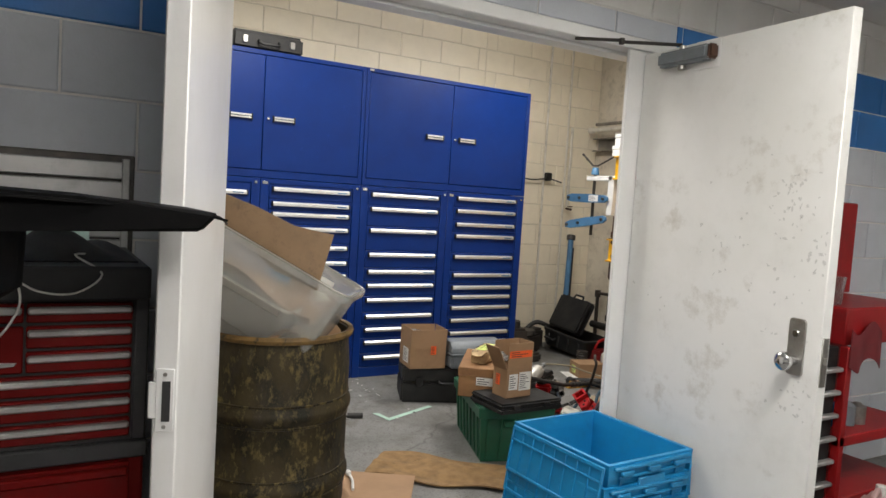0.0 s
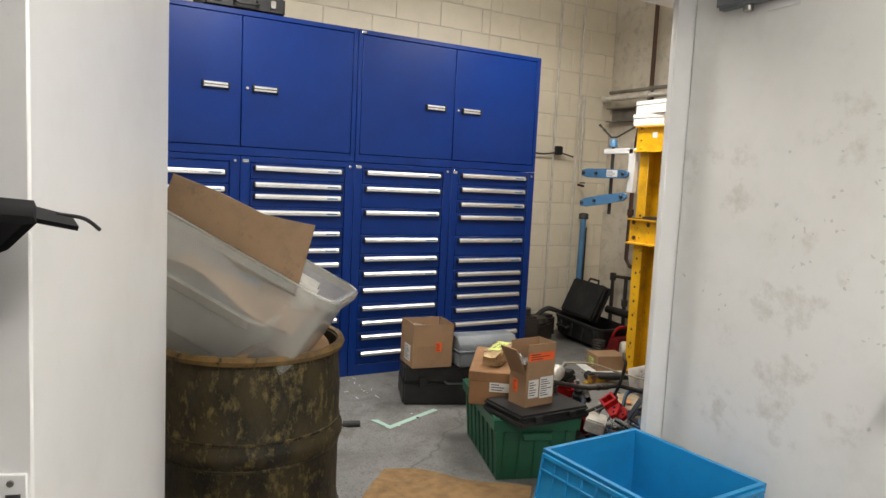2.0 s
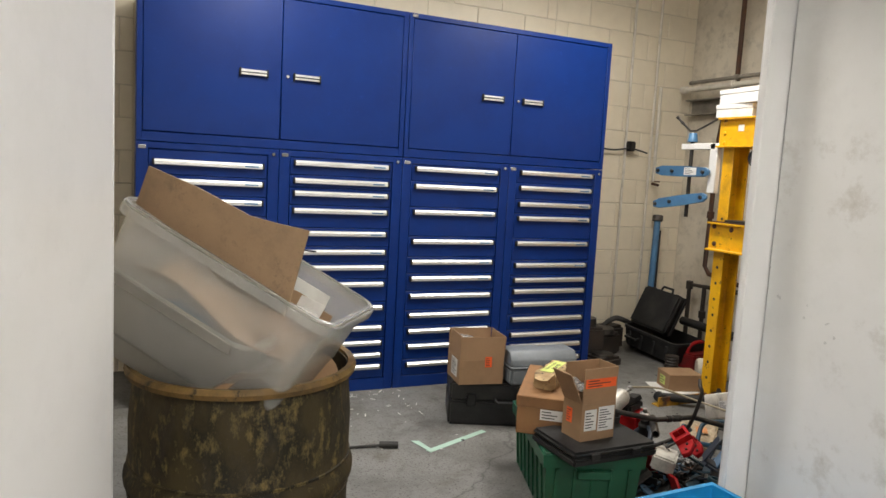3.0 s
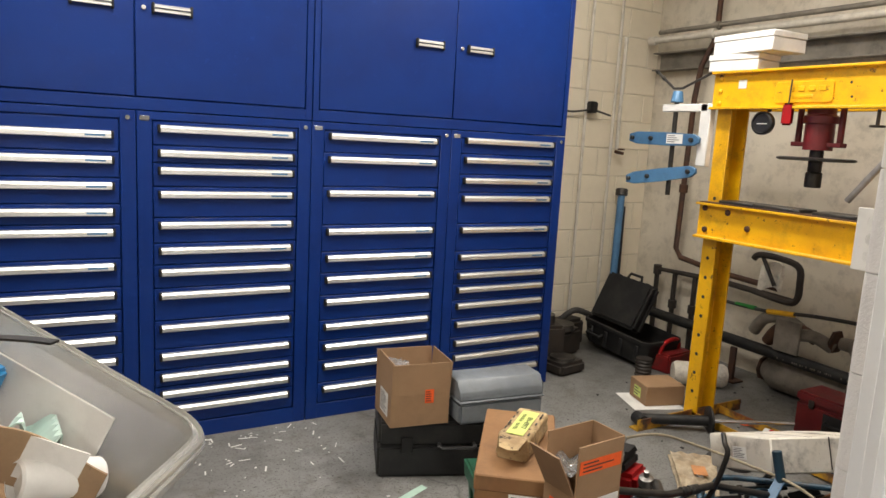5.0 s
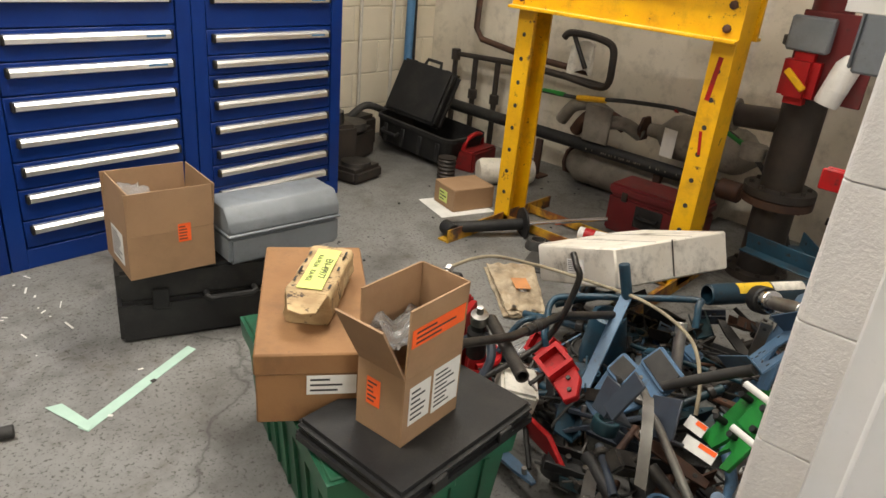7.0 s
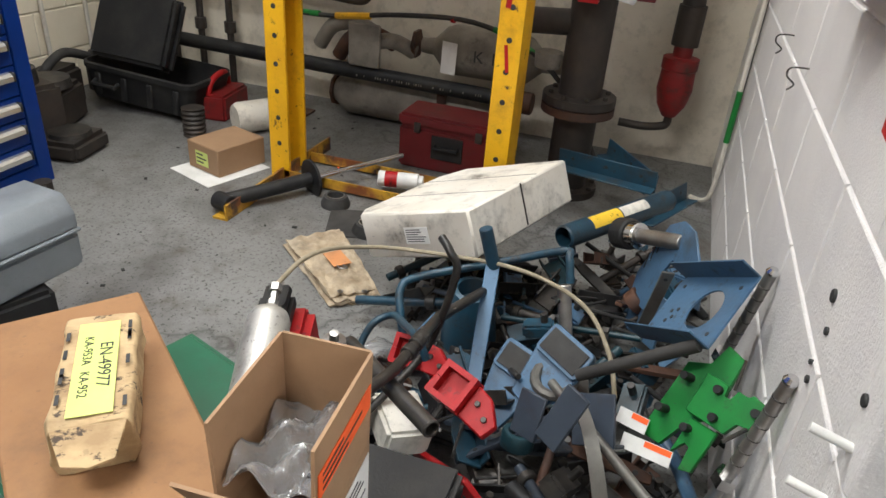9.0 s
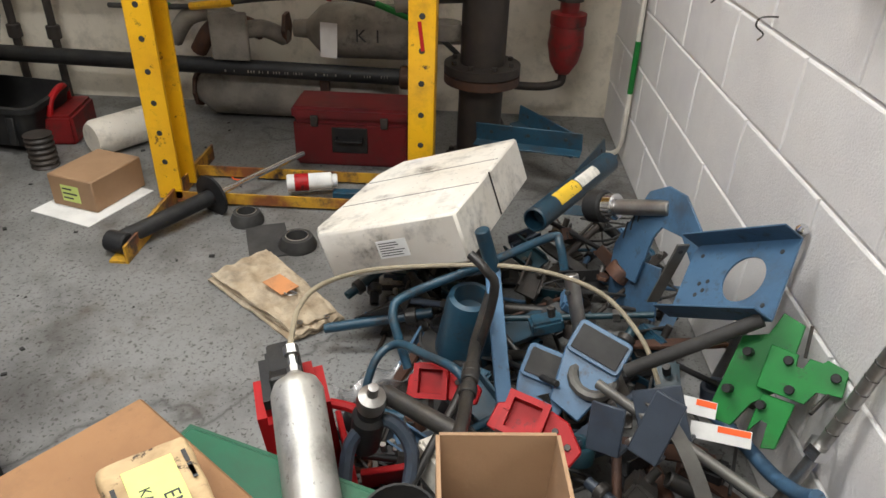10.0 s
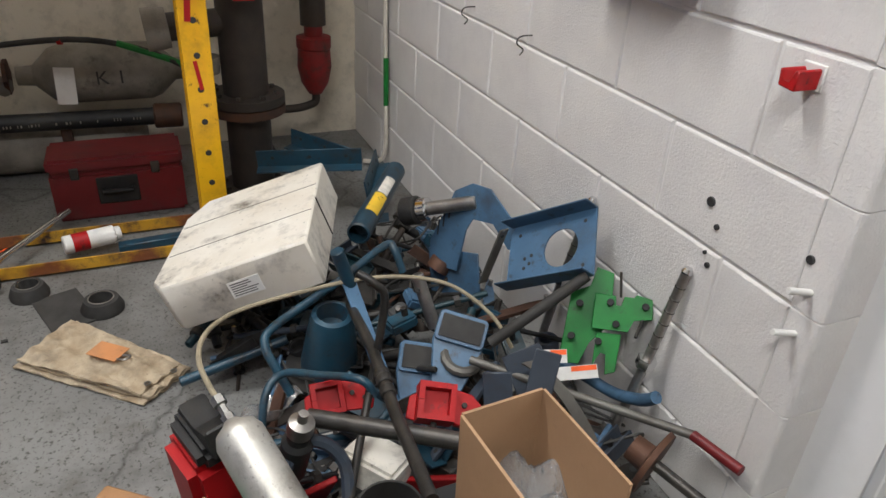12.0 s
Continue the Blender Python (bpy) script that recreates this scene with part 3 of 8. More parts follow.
def wall_cabinet(x):
    c = thing("overhead_cabinet", pose(x, CY, UB - 0.05), "royal blue steel two-door cabinet stacked on drawer cabinets", "cabinet", "overhead cabinets")
    w, h = CW * 2 - 0.003, UT - UB + 0.05
    part("side_panel", box(B(), 0.0015, 0.03, 0.0, 0.72, 0, h, 0.002), M_BLUE, c)
    part("side_panel", box(B(), w - 0.03, w, 0.0, 0.72, 0, h, 0.002), M_BLUE, c)
    part("top_rail", box(B(), 0.028, w - 0.028, 0.001, 0.72, h - 0.03, h - 0.0005, 0.002), M_BLUE, c)
    part("bottom_rail", box(B(), 0.028, w - 0.028, 0.001, 0.72, 0.0005, 0.05, 0.002), M_BLUE, c)
    part("carcass", box(B(), 0.028, w - 0.028, 0.03, 0.715, 0.04, h - 0.02), M_BLUE, c)
    mid = w / 2
    for a, b, hx in ((0.033, mid - 0.002, mid - 0.235), (mid + 0.002, w - 0.033, mid + 0.065)):
        d = part("door", box(B(), a, b, 0.002, 0.024, 0.055, h - 0.034, 0.003), M_BLUE, c)
        bm = B()
        o = [(0.0, 0.011), (-0.010, 0.010), (-0.018, 0.003), (-0.018, -0.004), (-0.010, -0.003), (0.0, 0.0)]
        for dz in (0.008, -0.009):
            prism(bm, o, 0.142, Matrix.Translation((hx + 0.009, 0.003, 0.412 + dz)) @ Matrix(((0, 0, 1, 0), (1, 0, 0, 0), (0, 1, 0, 0), (0, 0, 0, 1))))
        hd = part("handle", bm, M_ALU, d, "aluminium bar handle", smooth=False)
        for xx in (hx, hx + 0.15):
            part("end_cap", box(B(), xx, xx + 0.011, -0.018, 0.006, 0.390, 0.436, 0.004), M_BLACK, hd)
        if hx > mid:
            bm = B()
            rod(bm, (hx - 0.03, 0.004, 0.412), (hx - 0.03, -0.006, 0.412), 0.010, 12)
            part("lock", bm, M_CHROME, d)
    part("badge", box(B(), 0.02, 0.056, -0.003, 0.002, h - 0.026, h - 0.006, 0.002), M_CHROME, c)
    return c


wall_cabinet(CX[0])
wall_cabinet(CX[2])

# ---- door furniture ----
bm = B()
prism(bm, rounded(0.062, 0.19, 0.012), 0.008, Matrix.Translation((0.862, -0.0005, 0.985)) @ pose(0, 0, 0, 90), 0.002)
plate = part("lock_plate", bm, M_STEEL, right_leaf, "worn steel lock escutcheon")
bm = B()
rod(bm, (0.862, -0.006, 0.94), (0.862, -0.04, 0.94), 0.016, 16)
lathe(bm, [(0, 0), (0.014, 0), (0.024, 0.006), (0.031, 0.02), (0.030, 0.034), (0.02, 0.044), (0, 0.047)], 20, Matrix.Translation((0.862, -0.035, 0.94)) @ pose(0, 0, 0, 90))
part("knob", bm, M_CHROME, plate, "chrome door knob")
bm = B()
rod(bm, (0.862, -0.006, 1.03), (0.862, -0.014, 1.03), 0.013, 14)
part("key_cylinder", bm, M_CHROME, plate)
bm = B()
box(bm, L2 - 0.001, L2 + 0.003, 0.008, 0.036, 0.87, 1.03, 0.001)
faceplate = part("latch_plate", bm, M_STEEL, right_leaf)
part("latch", prism(B(), [(0, 0), (0.014, 0), (0, 0.016)], 0.022, Matrix.Translation((L2 + 0.002, 0.014, 0.945))), M_STEEL, faceplate)
closer = thing("door_closer", right_leaf.matrix_world.copy(), "grey metal door closer with a folding arm", "door closer")
bm = B()
box(bm, 0.13, 0.40, -0.052, -0.001, 1.992, 2.052, 0.012, 3)
part("body", bm, M_GREY, closer)
part("spindle", rod(B(), (0.25, -0.026, 1.99), (0.25, -0.026, 1.972), 0.016, 14), M_STEEL, closer)
part("spindle", rod(B(), (0.25, -0.026, 2.05), (0.25, -0.026, 2.068), 0.013, 14), M_STEEL, closer)
part("end_cap", box(B(), 0.398, 0.418, -0.05, -0.002, 1.994, 2.050, 0.008, 2), M_RUST, closer)
bm = B()
box(bm, 0.30, 0.425, -0.005, -0.0005, 1.965, 2.075, 0.002)
part("mounting_plate", bm, M_DOOR, closer)
inv = right_leaf.matrix_world.inverted()
e1, e2, e3 = inv @ Vector((4.25, 5.08, 2.07)), inv @ Vector((4.06, 5.22, 2.074)), inv @ Vector((3.90, 5.318, 2.078))
bm = B()
tube(bm, [e1, e2], 0.007, 8, False)
part("arm", bm, M_DARKSTEEL, closer)
bm = B()
tube(bm, [e2 + Vector((0, 0, 0.006)), e3], 0.007, 8, False)
rod(bm, e2 + Vector((0, 0, -0.01)), e2 + Vector((0, 0, 0.014)), 0.012, 10)
part("forearm", bm, M_DARKSTEEL, closer)


def scuffs(parent, side, spots, seed):
    """Thin irregular smears of dirt lying on a leaf's face."""
    rng = random.Random(seed)
    for x, z, n, spread in spots:
        for _ in range(n):
            px, pz = min(x + rng.gauss(0, spread), 0.93), z + rng.gauss(0, spread * 1.2)
            w, h = rng.uniform(0.002, 0.009), rng.uniform(0.002, 0.011)
            tilt = rng.uniform(0, math.pi)
            pts = []
            for k in range(9):
                a = 2 * math.pi * k / 9
                r = rng.uniform(0.35, 1.2)
                u, v = r * w * math.cos(a), r * h * math.sin(a)
                pts.append((min(px + u * math.cos(tilt) - v * math.sin(tilt), 0.94), pz + u * math.sin(tilt) + v * math.cos(tilt)))
            y = -0.0008 if side < 0 else 0.0008
            bm = B()
            vs = [bm.verts.new((u, y, v)) for u, v in pts]
            bm.faces.new(vs)
            part("scuff", bm, M_SCUFF, parent)


M_SCUFF = mat("scuff", (0.30, 0.27, 0.23), 0.7, alpha=0.2, grime=0.0)
scuffs(right_leaf, -1, [(0.80, 1.47, 46, 0.055), (0.66, 1.28, 20, 0.11), (0.48, 1.25, 9, 0.09), (0.85, 0.80, 18, 0.04), (0.22, 1.10, 7, 0.07), (0.78, 1.1, 16, 0.06), (0.9, 1.3, 18, 0.03)], 3)

# ---- drum with scrap ----
drum = thing("waste_drum", pose(2.88, 5.78, 0), "grimy olive steel drum without a lid, full of scrap", "drum")
R = 0.29
prof = [(0, 0.012), (R - 0.01, 0.012), (R, 0.0), (R + 0.004, 0.01), (R, 0.02)]
for zc in (0.29, 0.57):
    prof += [(R, zc - 0.03), (R + 0.012, zc - 0.012), (R + 0.013, zc), (R + 0.012, zc + 0.012), (R, zc + 0.03)]
prof += [(R + 0.001, 0.72), (R - 0.006, 0.80), (R - 0.008, 0.838), (R + 0.004, 0.845), (R + 0.007, 0.856), (R, 0.864), (R - 0.014, 0.856), (R - 0.014, 0.82), (R - 0.010, 0.06), (0, 0.06)]
part("shell", lathe(B(), prof, 48), M_DRUM, drum)
for zc in (0.25, 0.33, 0.53, 0.61):
    part("hoop_bead", lathe(B(), [(R - 0.002, zc - 0.006), (R + 0.004, zc - 0.003), (R + 0.004, zc + 0.003), (R - 0.002, zc + 0.006)], 48), M_DRUM, drum)
part("rim", lathe(B(), [(R - 0.006, 0.838), (R + 0.008, 0.842), (R + 0.012, 0.855), (R + 0.006, 0.868), (R - 0.010, 0.866), (R - 0.012, 0.85)], 48), M_DRUMRIM, drum, "dented rolled rim")
scrap = solid("paper_scrap", sheet(B(), lambda u, v: Vector(((u - 0.5) * 0.37, (v - 0.5) * 0.37, 0.05 * math.sin(7 * u + 3 * v) + 0.04 * math.cos(9 * v - 2 * u))), 14, 14, 0.003),
              M_CARD, pose(2.89, 5.77, 0.80, 4, 5, 20), "crumpled brown paper filling the drum", "scrap paper")

# storage bin leaning in the drum
a0, a1 = Vector((2.575, 5.70, 1.285)), Vector((2.990, 5.415, 1.035))
ex = (a1 - a0).normalized()
into = Vector((3.245, 5.735, 0.995)) - a1
into = (into - ex * into.dot(ex)).normalized()
down = ex.cross(into)
down = down if down.z < 0 else -down
LB, WB, HB = (a1 - a0).length + 0.02, 0.40, 0.32
bin_m = Matrix.Translation(a0) @ Matrix((ex, into, -down)).transposed().to_4x4()
bin_ob = thing("storage_bin", bin_m, "cloudy clear plastic storage bin tipped into the drum", "storage bin")


def tub_sheet(L, W, H, r, draft, wall, rim):
    """A rounded open tub, its rim at z 0, its floor at -H."""
    bm = bmesh.new()
    rows = []
    for off, z in ((rim, -0.022), (rim, 0.0), (0.0, 0.004), (0.0, -0.01), (-draft, -H + 0.03), (-draft - 0.012, -H + 0.008), (-draft - 0.035, -H)):
        o = rounded(L + 2 * off, W + 2 * off, max(r + off, 0.01), 6)
        rows.append([bm.verts.new((L / 2 + x, W / 2 + y, z)) for x, y in o])
    n = len(rows[0])
    for a, c in zip(rows, rows[1:]):
        for i in range(n):
            bm.faces.new((a[i], a[(i + 1) % n], c[(i + 1) % n], c[i]))
    bm.faces.new(rows[-1])
    bmesh.ops.recalc_face_normals(bm, faces=bm.faces)
    bmesh.ops.solidify(bm, geom=list(bm.faces), thickness=wall)
    return bm


part("tub", tub_sheet(LB, WB, HB, 0.05, 0.025, 0.0025, 0.016), M_CLEAR, bin_ob)
part("rim_bead", tube(B(), [(LB / 2 + x, WB / 2 + y, 0.004) for x, y in rounded(LB + 0.02, WB + 0.02, 0.055, 6) + rounded(LB + 0.02, WB + 0.02, 0.055, 6)[:1]], 0.004, 6, False), M_CLOUDY, bin_ob)
low_bin = thing("storage_bin", bin_m @ pose(-0.035, 0.02, -0.165), "cloudy clear storage bin nested under another in the drum", "storage bin")
part("tub", tub_sheet(LB * 0.80, 0.37, 0.21, 0.05, 0.02, 0.0025, 0.006), M_CLOUDY, low_bin)


def in_bin(name, bm, material, label, cat, m):
    return solid(name, bm, material, bin_m @ m, label, cat)


in_bin("black_strap", sheet(B(), lambda u, v: Vector((0.10 + 0.30 * u, 0.25 + 0.018 * v, -0.16 + 0.36 * u - 0.12 * u * u)), 12, 1, 0.003), M_BLACK, "black plastic strap sticking out of the bin", "strap", pose(0, 0, 0))
in_bin("blue_jug", box(B(), 0, 0.16, 0, 0.09, 0, 0.09, 0.025, 3), M_BTOTE, "blue plastic bottle lying in the bin", "bottle", pose(0.12, 0.14, -0.30))
in_bin("paper_tube", rod(B(), (0.435, 0.25, -0.095), (0.500, 0.335, -0.092), 0.026, 20, None, 0.004), M_PAPER, "white paper tube lying in the bin", "paper tube", pose(0, 0, 0))
in_bin("white_card", box(B(), 0.28, 0.47, 0.376, 0.380, -0.20, -0.035, 0.001), M_PAPER, "white card standing against the bin wall", "card", pose(0, 0, 0))
in_bin("card_strip", sheet(B(), lambda u, v: Vector((0.34 + 0.18 * u, 0.19 + 0.10 * u + 0.03 * math.sin(3 * u), -0.12 + 0.075 * v + 0.01 * math.sin(5 * u))), 14, 3, 0.003), M_CARD_DIRTY, "curled brown cardboard strip in the bin", "card strip", pose(0, 0, 0))
in_bin("paper_band", sheet(B(), lambda u, v: Vector((0.36 + 0.13 * u, 0.24 + 0.05 * u, -0.10 + 0.06 * v)), 8, 2, 0.002), M_PAPER, "white folded paper in the bin", "paper", pose(0, 0, 0))
in_bin("blue_carton", box(B(), 0.23, 0.32, 0.27, 0.36, -0.12, -0.035, 0.006, 2), M_BTOTE, "blue carton in the bin", "carton", pose(0, 0, 0))
in_bin("teal_rag", sheet(B(), lambda u, v: Vector((0.37 + 0.06 * u, 0.315 + 0.05 * v, -0.085 + 0.02 * math.sin(6 * u + 5 * v))), 8, 6, 0.003), M_MINTPALE, "small teal rag in the bin", "rag", pose(0, 0, 0))
in_bin("filler_card", sheet(B(), lambda u, v: Vector((0.06 + 0.44 * u, 0.05 + 0.30 * v, -0.15 + 0.02 * math.sin(6 * u - 3 * v) + 0.015 * math.cos(8 * v))), 12, 10, 0.002), M_CARD, "crumpled brown card filling the bin", "card", pose(0, 0, 0))
in_bin("brown_paper", sheet(B(), lambda u, v: Vector((0.40 * u, 0.30 * v, 0.03 * math.sin(6 * u - 3 * v) + 0.02 * math.cos(8 * v))), 10, 8, 0.002), M_CARD_DIRTY, "crumpled brown packing paper in the bin", "packing paper", pose(0.06, 0.05, -0.275))
# cardboard sheet standing in the bin
c0, c1 = Vector((2.635, 5.72, 1.372)), Vector((2.962, 5.430, 1.248))
cx = (c1 - c0).normalized()
cz = (Vector((0, 0, 1)) - cx * cx.z).normalized()
cm = Matrix.Translation(c0) @ Matrix((cx, cz.cross(cx), cz)).transposed().to_4x4()
LC = (c1 - c0).length
bm = B()
prism(bm, [(-0.01, -0.10), (0.0, 0.0), (LC * 0.33, -0.004), (LC * 0.66, -0.020), (LC * 0.82, -0.012), (LC, 0.0), (LC + 0.005, -0.21), (LC * 0.62, -0.20), (LC * 0.2, -0.12)], 0.004, pose(0, 0, 0, 90))
solid("cardboard_sheet", bm, M_CARD_DIRTY, cm, "creased brown cardboard sheet standing in the bin", "cardboard")
# flattened cardboard and a plastic spoon by the drum
sh = thing("flat_carton", pose(3.28, 5.80, 0.0, 0, 0, -32), "flattened brown cardboard carton leaning on the drum", "cardboard")
part("panel", box(B(), -0.22, 0.24, -0.30, 0.07, 0.165, 0.170, 0.001), M_CARD, sh)
part("carton", box(B(), -0.21, 0.23, -0.29, 0.06, 0.0, 0.164, 0.003), M_CARD_DIRTY, sh)
bm = B()
tube(bm, [(3.20, 5.68, 0.178), (3.23, 5.76, 0.182), (3.245, 5.83, 0.180)], 0.006, 8)
lathe(bm, [(0, 0), (0.010, 0.006), (0.013, 0.02), (0.008, 0.036), (0, 0.042)], 10, along((3.243, 5.825, 0.180), (3.252, 5.87, 0.182)))
solid("plastic_spoon", bm, M_WHITEPLASTIC, pose(0, 0, 0), "white plastic spoon on flattened cardboard", "spoon")

# ---- case on top of the cabinets ----
tc = thing("tool_case", pose(3.16, CY + 0.02, UT), "black plastic tool case with two metal latches", "case")
box(bm := B(), 0.0, 0.50, 0.02, 0.36, 0.001, 0.13, 0.02, 3)
part("shell", bm, M_BLACK, tc)
for x in (0.07, 0.40):
    part("latch", box(B(), x, x + 0.035, 0.008, 0.024, 0.04, 0.09, 0.004), M_STEEL, tc, "metal latch")
bm = B()
tube(bm, [(0.18, 0.02, 0.07), (0.18, -0.012, 0.05), (0.20, -0.02, 0.04), (0.30, -0.02, 0.04), (0.32, -0.012, 0.05), (0.32, 0.02, 0.07)], 0.009, 8, False)
part("handle", bm, M_BLACK, tc)


# ---- totes ----
def ribbed_tote(parent, L, W, H, mtl, bars=5):
    """An attached-lid tote: tapered ribbed sides, a wide rim."""
    bm = bmesh.new()
    t = 0.03
    def ring(o, z):
        return [bm.verts.new((sx * (L / 2 + o), sy * (W / 2 + o), z)) for sx, sy in ((-1, -1), (1, -1), (1, 1), (-1, 1))]
    rs = [ring(-t, 0.0), ring(-0.012, H - 0.06), ring(0.0, H - 0.055), ring(0.004, H), ring(-0.012, H), ring(-0.018, H - 0.05), ring(-t - 0.006, 0.012)]
    for a, c in zip(rs, rs[1:]):
        for i in range(4):
            bm.faces.new((a[i], a[(i + 1) % 4], c[(i + 1) % 4], c[i]))
    bm.faces.new(rs[0])
    bm.faces.new(rs[-1][::-1])
    part("shell", bm, mtl, parent, smooth=False)
    for axis, n in ((0, bars), (1, max(2, bars - 2))):
        for s in (-1, 1):
            for k in range(n):
                f = (k + 0.5) / n - 0.5
                rb = B()
                a, c = (L, W) if axis == 0 else (W, L)
                m = Matrix.Translation((0, 0, 0)) if axis == 0 else Matrix.Rotation(radians(90), 4, "Z")
                prism(rb, [(-t + 0.001, 0.015), (-0.0125, H - 0.062), (-0.004, H - 0.062), (-t + 0.008, 0.015)], 0.012,
                      m @ Matrix.Translation((f * a * 0.9 - 0.006, s * (c / 2), 0)) @ Matrix(((0, 0, 1, 0), (s, 0, 0, 0), (0, 1, 0, 0), (0, 0, 0, 1))))
                part("rib", rb, mtl, parent)
    for s in (-1, 1):
        hb = B()
        x = s * (L / 2 - 0.004)
        box(hb, min(x, x + s * 0.014), max(x, x + s * 0.014), -0.07, 0.07, H - 0.10, H - 0.065, 0.004)
        part("handle", hb, mtl, parent)


def lid_flap(parent, L, W, H, side, lean, mtl):
    """A ribbed half lid folded back and hanging along a long side."""
    fl_ = part("lid_flap", box(B(), -L * 0.485, L * 0.485, 0, 0.004, -0.185, -0.004, 0.0015), mtl, parent)
    fl_.matrix_basis = pose(0, side * (W / 2 + 0.007), H - 0.006, 0, 0, 0 if side > 0 else 180) @ pose(0, 0, 0, lean)
    for z0, z1 in ((-0.019, -0.004), (-0.062, -0.054), (-0.185, -0.173)):
        part("rib", box(B(), -L * 0.485, L * 0.485, 0.0035, 0.0115, z0, z1, 0.002), mtl, fl_)
    n = 8
    for k in range(n + 1):
        x = (k / n - 0.5) * L * 0.95
        part("rib", box(B(), x - 0.003, x + 0.003, 0.0035, 0.0100 if 0 < k < n else 0.0125, -0.178, -0.012, 0.001), mtl, fl_)


for i, zb in enumerate((0.0, 0.085, 0.17)):
    tt = thing("stacking_tote", pose(3.985 + 0.004 * i, 5.10 - 0.003 * i, zb, 0, 0, 92.5 + (1.5, -1, 0)[i]), "bright blue plastic tote nested in a stack", "tote", "nested blue totes")
    ribbed_tote(tt, 0.52, 0.44, 0.34, M_BTOTE, 6)
    lid_flap(tt, 0.52, 0.44, 0.34, 1, 9, M_BTOTE)
    lid_flap(tt, 0.52, 0.44, 0.34, -1, 3, M_BTOTE)
    for s in (-1, 1):
        x = s * 0.262
        part("end_lip", box(B(), min(x, x + s * 0.016), max(x, x + s * 0.016), -0.20, 0.20, 0.318, 0.332, 0.003), M_BTOTE, tt)
        part("end_lip", box(B(), min(x, x + s * 0.010), max(x, x + s * 0.010), -0.17, 0.17, 0.284, 0.294, 0.003), M_BTOTE, tt)
        for y in (-0.14, 0.0, 0.14):
            part("lug", box(B(), min(x, x + s * 0.020), max(x, x + s * 0.020), y - 0.03, y + 0.03, 0.296, 0.316, 0.004), M_BTOTE, tt)
gt = thing("green_tote", pose(4.415, 6.37, 0, 0, 0, 70.8), "dark green ribbed plastic tote carrying boxes", "tote")
ribbed_tote(gt, 0.66, 0.42, 0.30, M_GTOTE, 7)
for s in (-1, 1):
    lid = B()
    box(lid, -0.325, 0.325, min(0, s * 0.205), max(0, s * 0.205), 0.297, 0.306, 0.003)
    part("lid", lid, M_GTOTE, gt, "hinged green lid half")

# ---- rug ----
def rug_pt(u, v):
    w = 0.34 + 0.03 * math.sin(5 * u)
    return Vector(((u - 0.5) * 0.70, (v - 0.5) * w + 0.02 * math.sin(9 * u), 0.006 + 0.006 * math.sin(8 * u + 5 * v) + 0.004 * math.sin(17 * v + 3 * u)))


solid("floor_mat", sheet(B(), rug_pt, 26, 12, 0.007), M_RUG, pose(3.86, 6.09, 0.012, 0, 0, -42), "worn tan fibre mat on the concrete floor", "floor mat")


# ---- cases and cartons ----
def hard_case(parent, L, W, H, mtl, bev=0.012):
    part("base", box(B(), 0, L, 0, W, 0, H * 0.55, bev, 2), mtl, parent)
    part("lid", box(B(), 0.002, L - 0.002, 0.002, W - 0.002, H * 0.555, H, bev, 2), mtl, parent)


bc = thing("tool_case", pose(4.225, 7.275, 0, 0, 0, -22), "dusty black plastic tool case on the floor", "case")
part("base", box(B(), 0, 0.62, 0, 0.34, 0, 0.14, 0.012, 2), M_BLACK, bc)
part("lid", box(B(), 0.003, 0.617, 0.003, 0.337, 0.142, 0.245, 0.012, 2), M_BLACK, bc)
tube(bm := B(), [(0.26, 0.0, 0.15), (0.26, -0.03, 0.15), (0.27, -0.036, 0.145), (0.40, -0.036, 0.145), (0.41, -0.03, 0.15), (0.41, 0.0, 0.15)], 0.010, 8, False)
part("handle", bm, M_BLACK, bc)
for x in (0.10, 0.50):
    part("latch", box(B(), x, x + 0.05, -0.006, 0.004, 0.11, 0.18, 0.003), M_BLACK, bc)


def open_carton(parent, w, d, h, flap, mtl, lean=(0, 0, 0, 0), th=0.004):
    """An open box: floor, four walls, four flaps leaning out by the angles given (south, east, north, west)."""
    part("bottom", box(B(), 0, w, 0, d, 0, th), mtl, parent, smooth=False)
    for x0, x1, y0, y1 in ((0, w, 0, th), (0, w, d - th, d), (0, th, th, d - th), (w - th, w, th, d - th)):
        part("side", box(B(), x0, x1, y0, y1, th, h), mtl, parent, smooth=False)
    poses = [(Matrix.Translation((0, 0, h)), w, 1), (Matrix.Translation((w, 0, h)) @ pose(0, 0, 0, 0, 0, 90), d, 1),
             (Matrix.Translation((w, d, h)) @ pose(0, 0, 0, 0, 0, 180), w, 1), (Matrix.Translation((0, d, h)) @ pose(0, 0, 0, 0, 0, 270), d, 1)]
    out = []
    for (m, ln, _), a in zip(poses, lean):
        if a is None:
            out.append(None)
            continue
        f = part("flap", box(B(), 0.001, ln - 0.001, 0, th, 0.0005, flap), mtl, parent, smooth=False)
        f.matrix_basis = m @ pose(0, 0, 0, a)
        out.append(f)
    return out


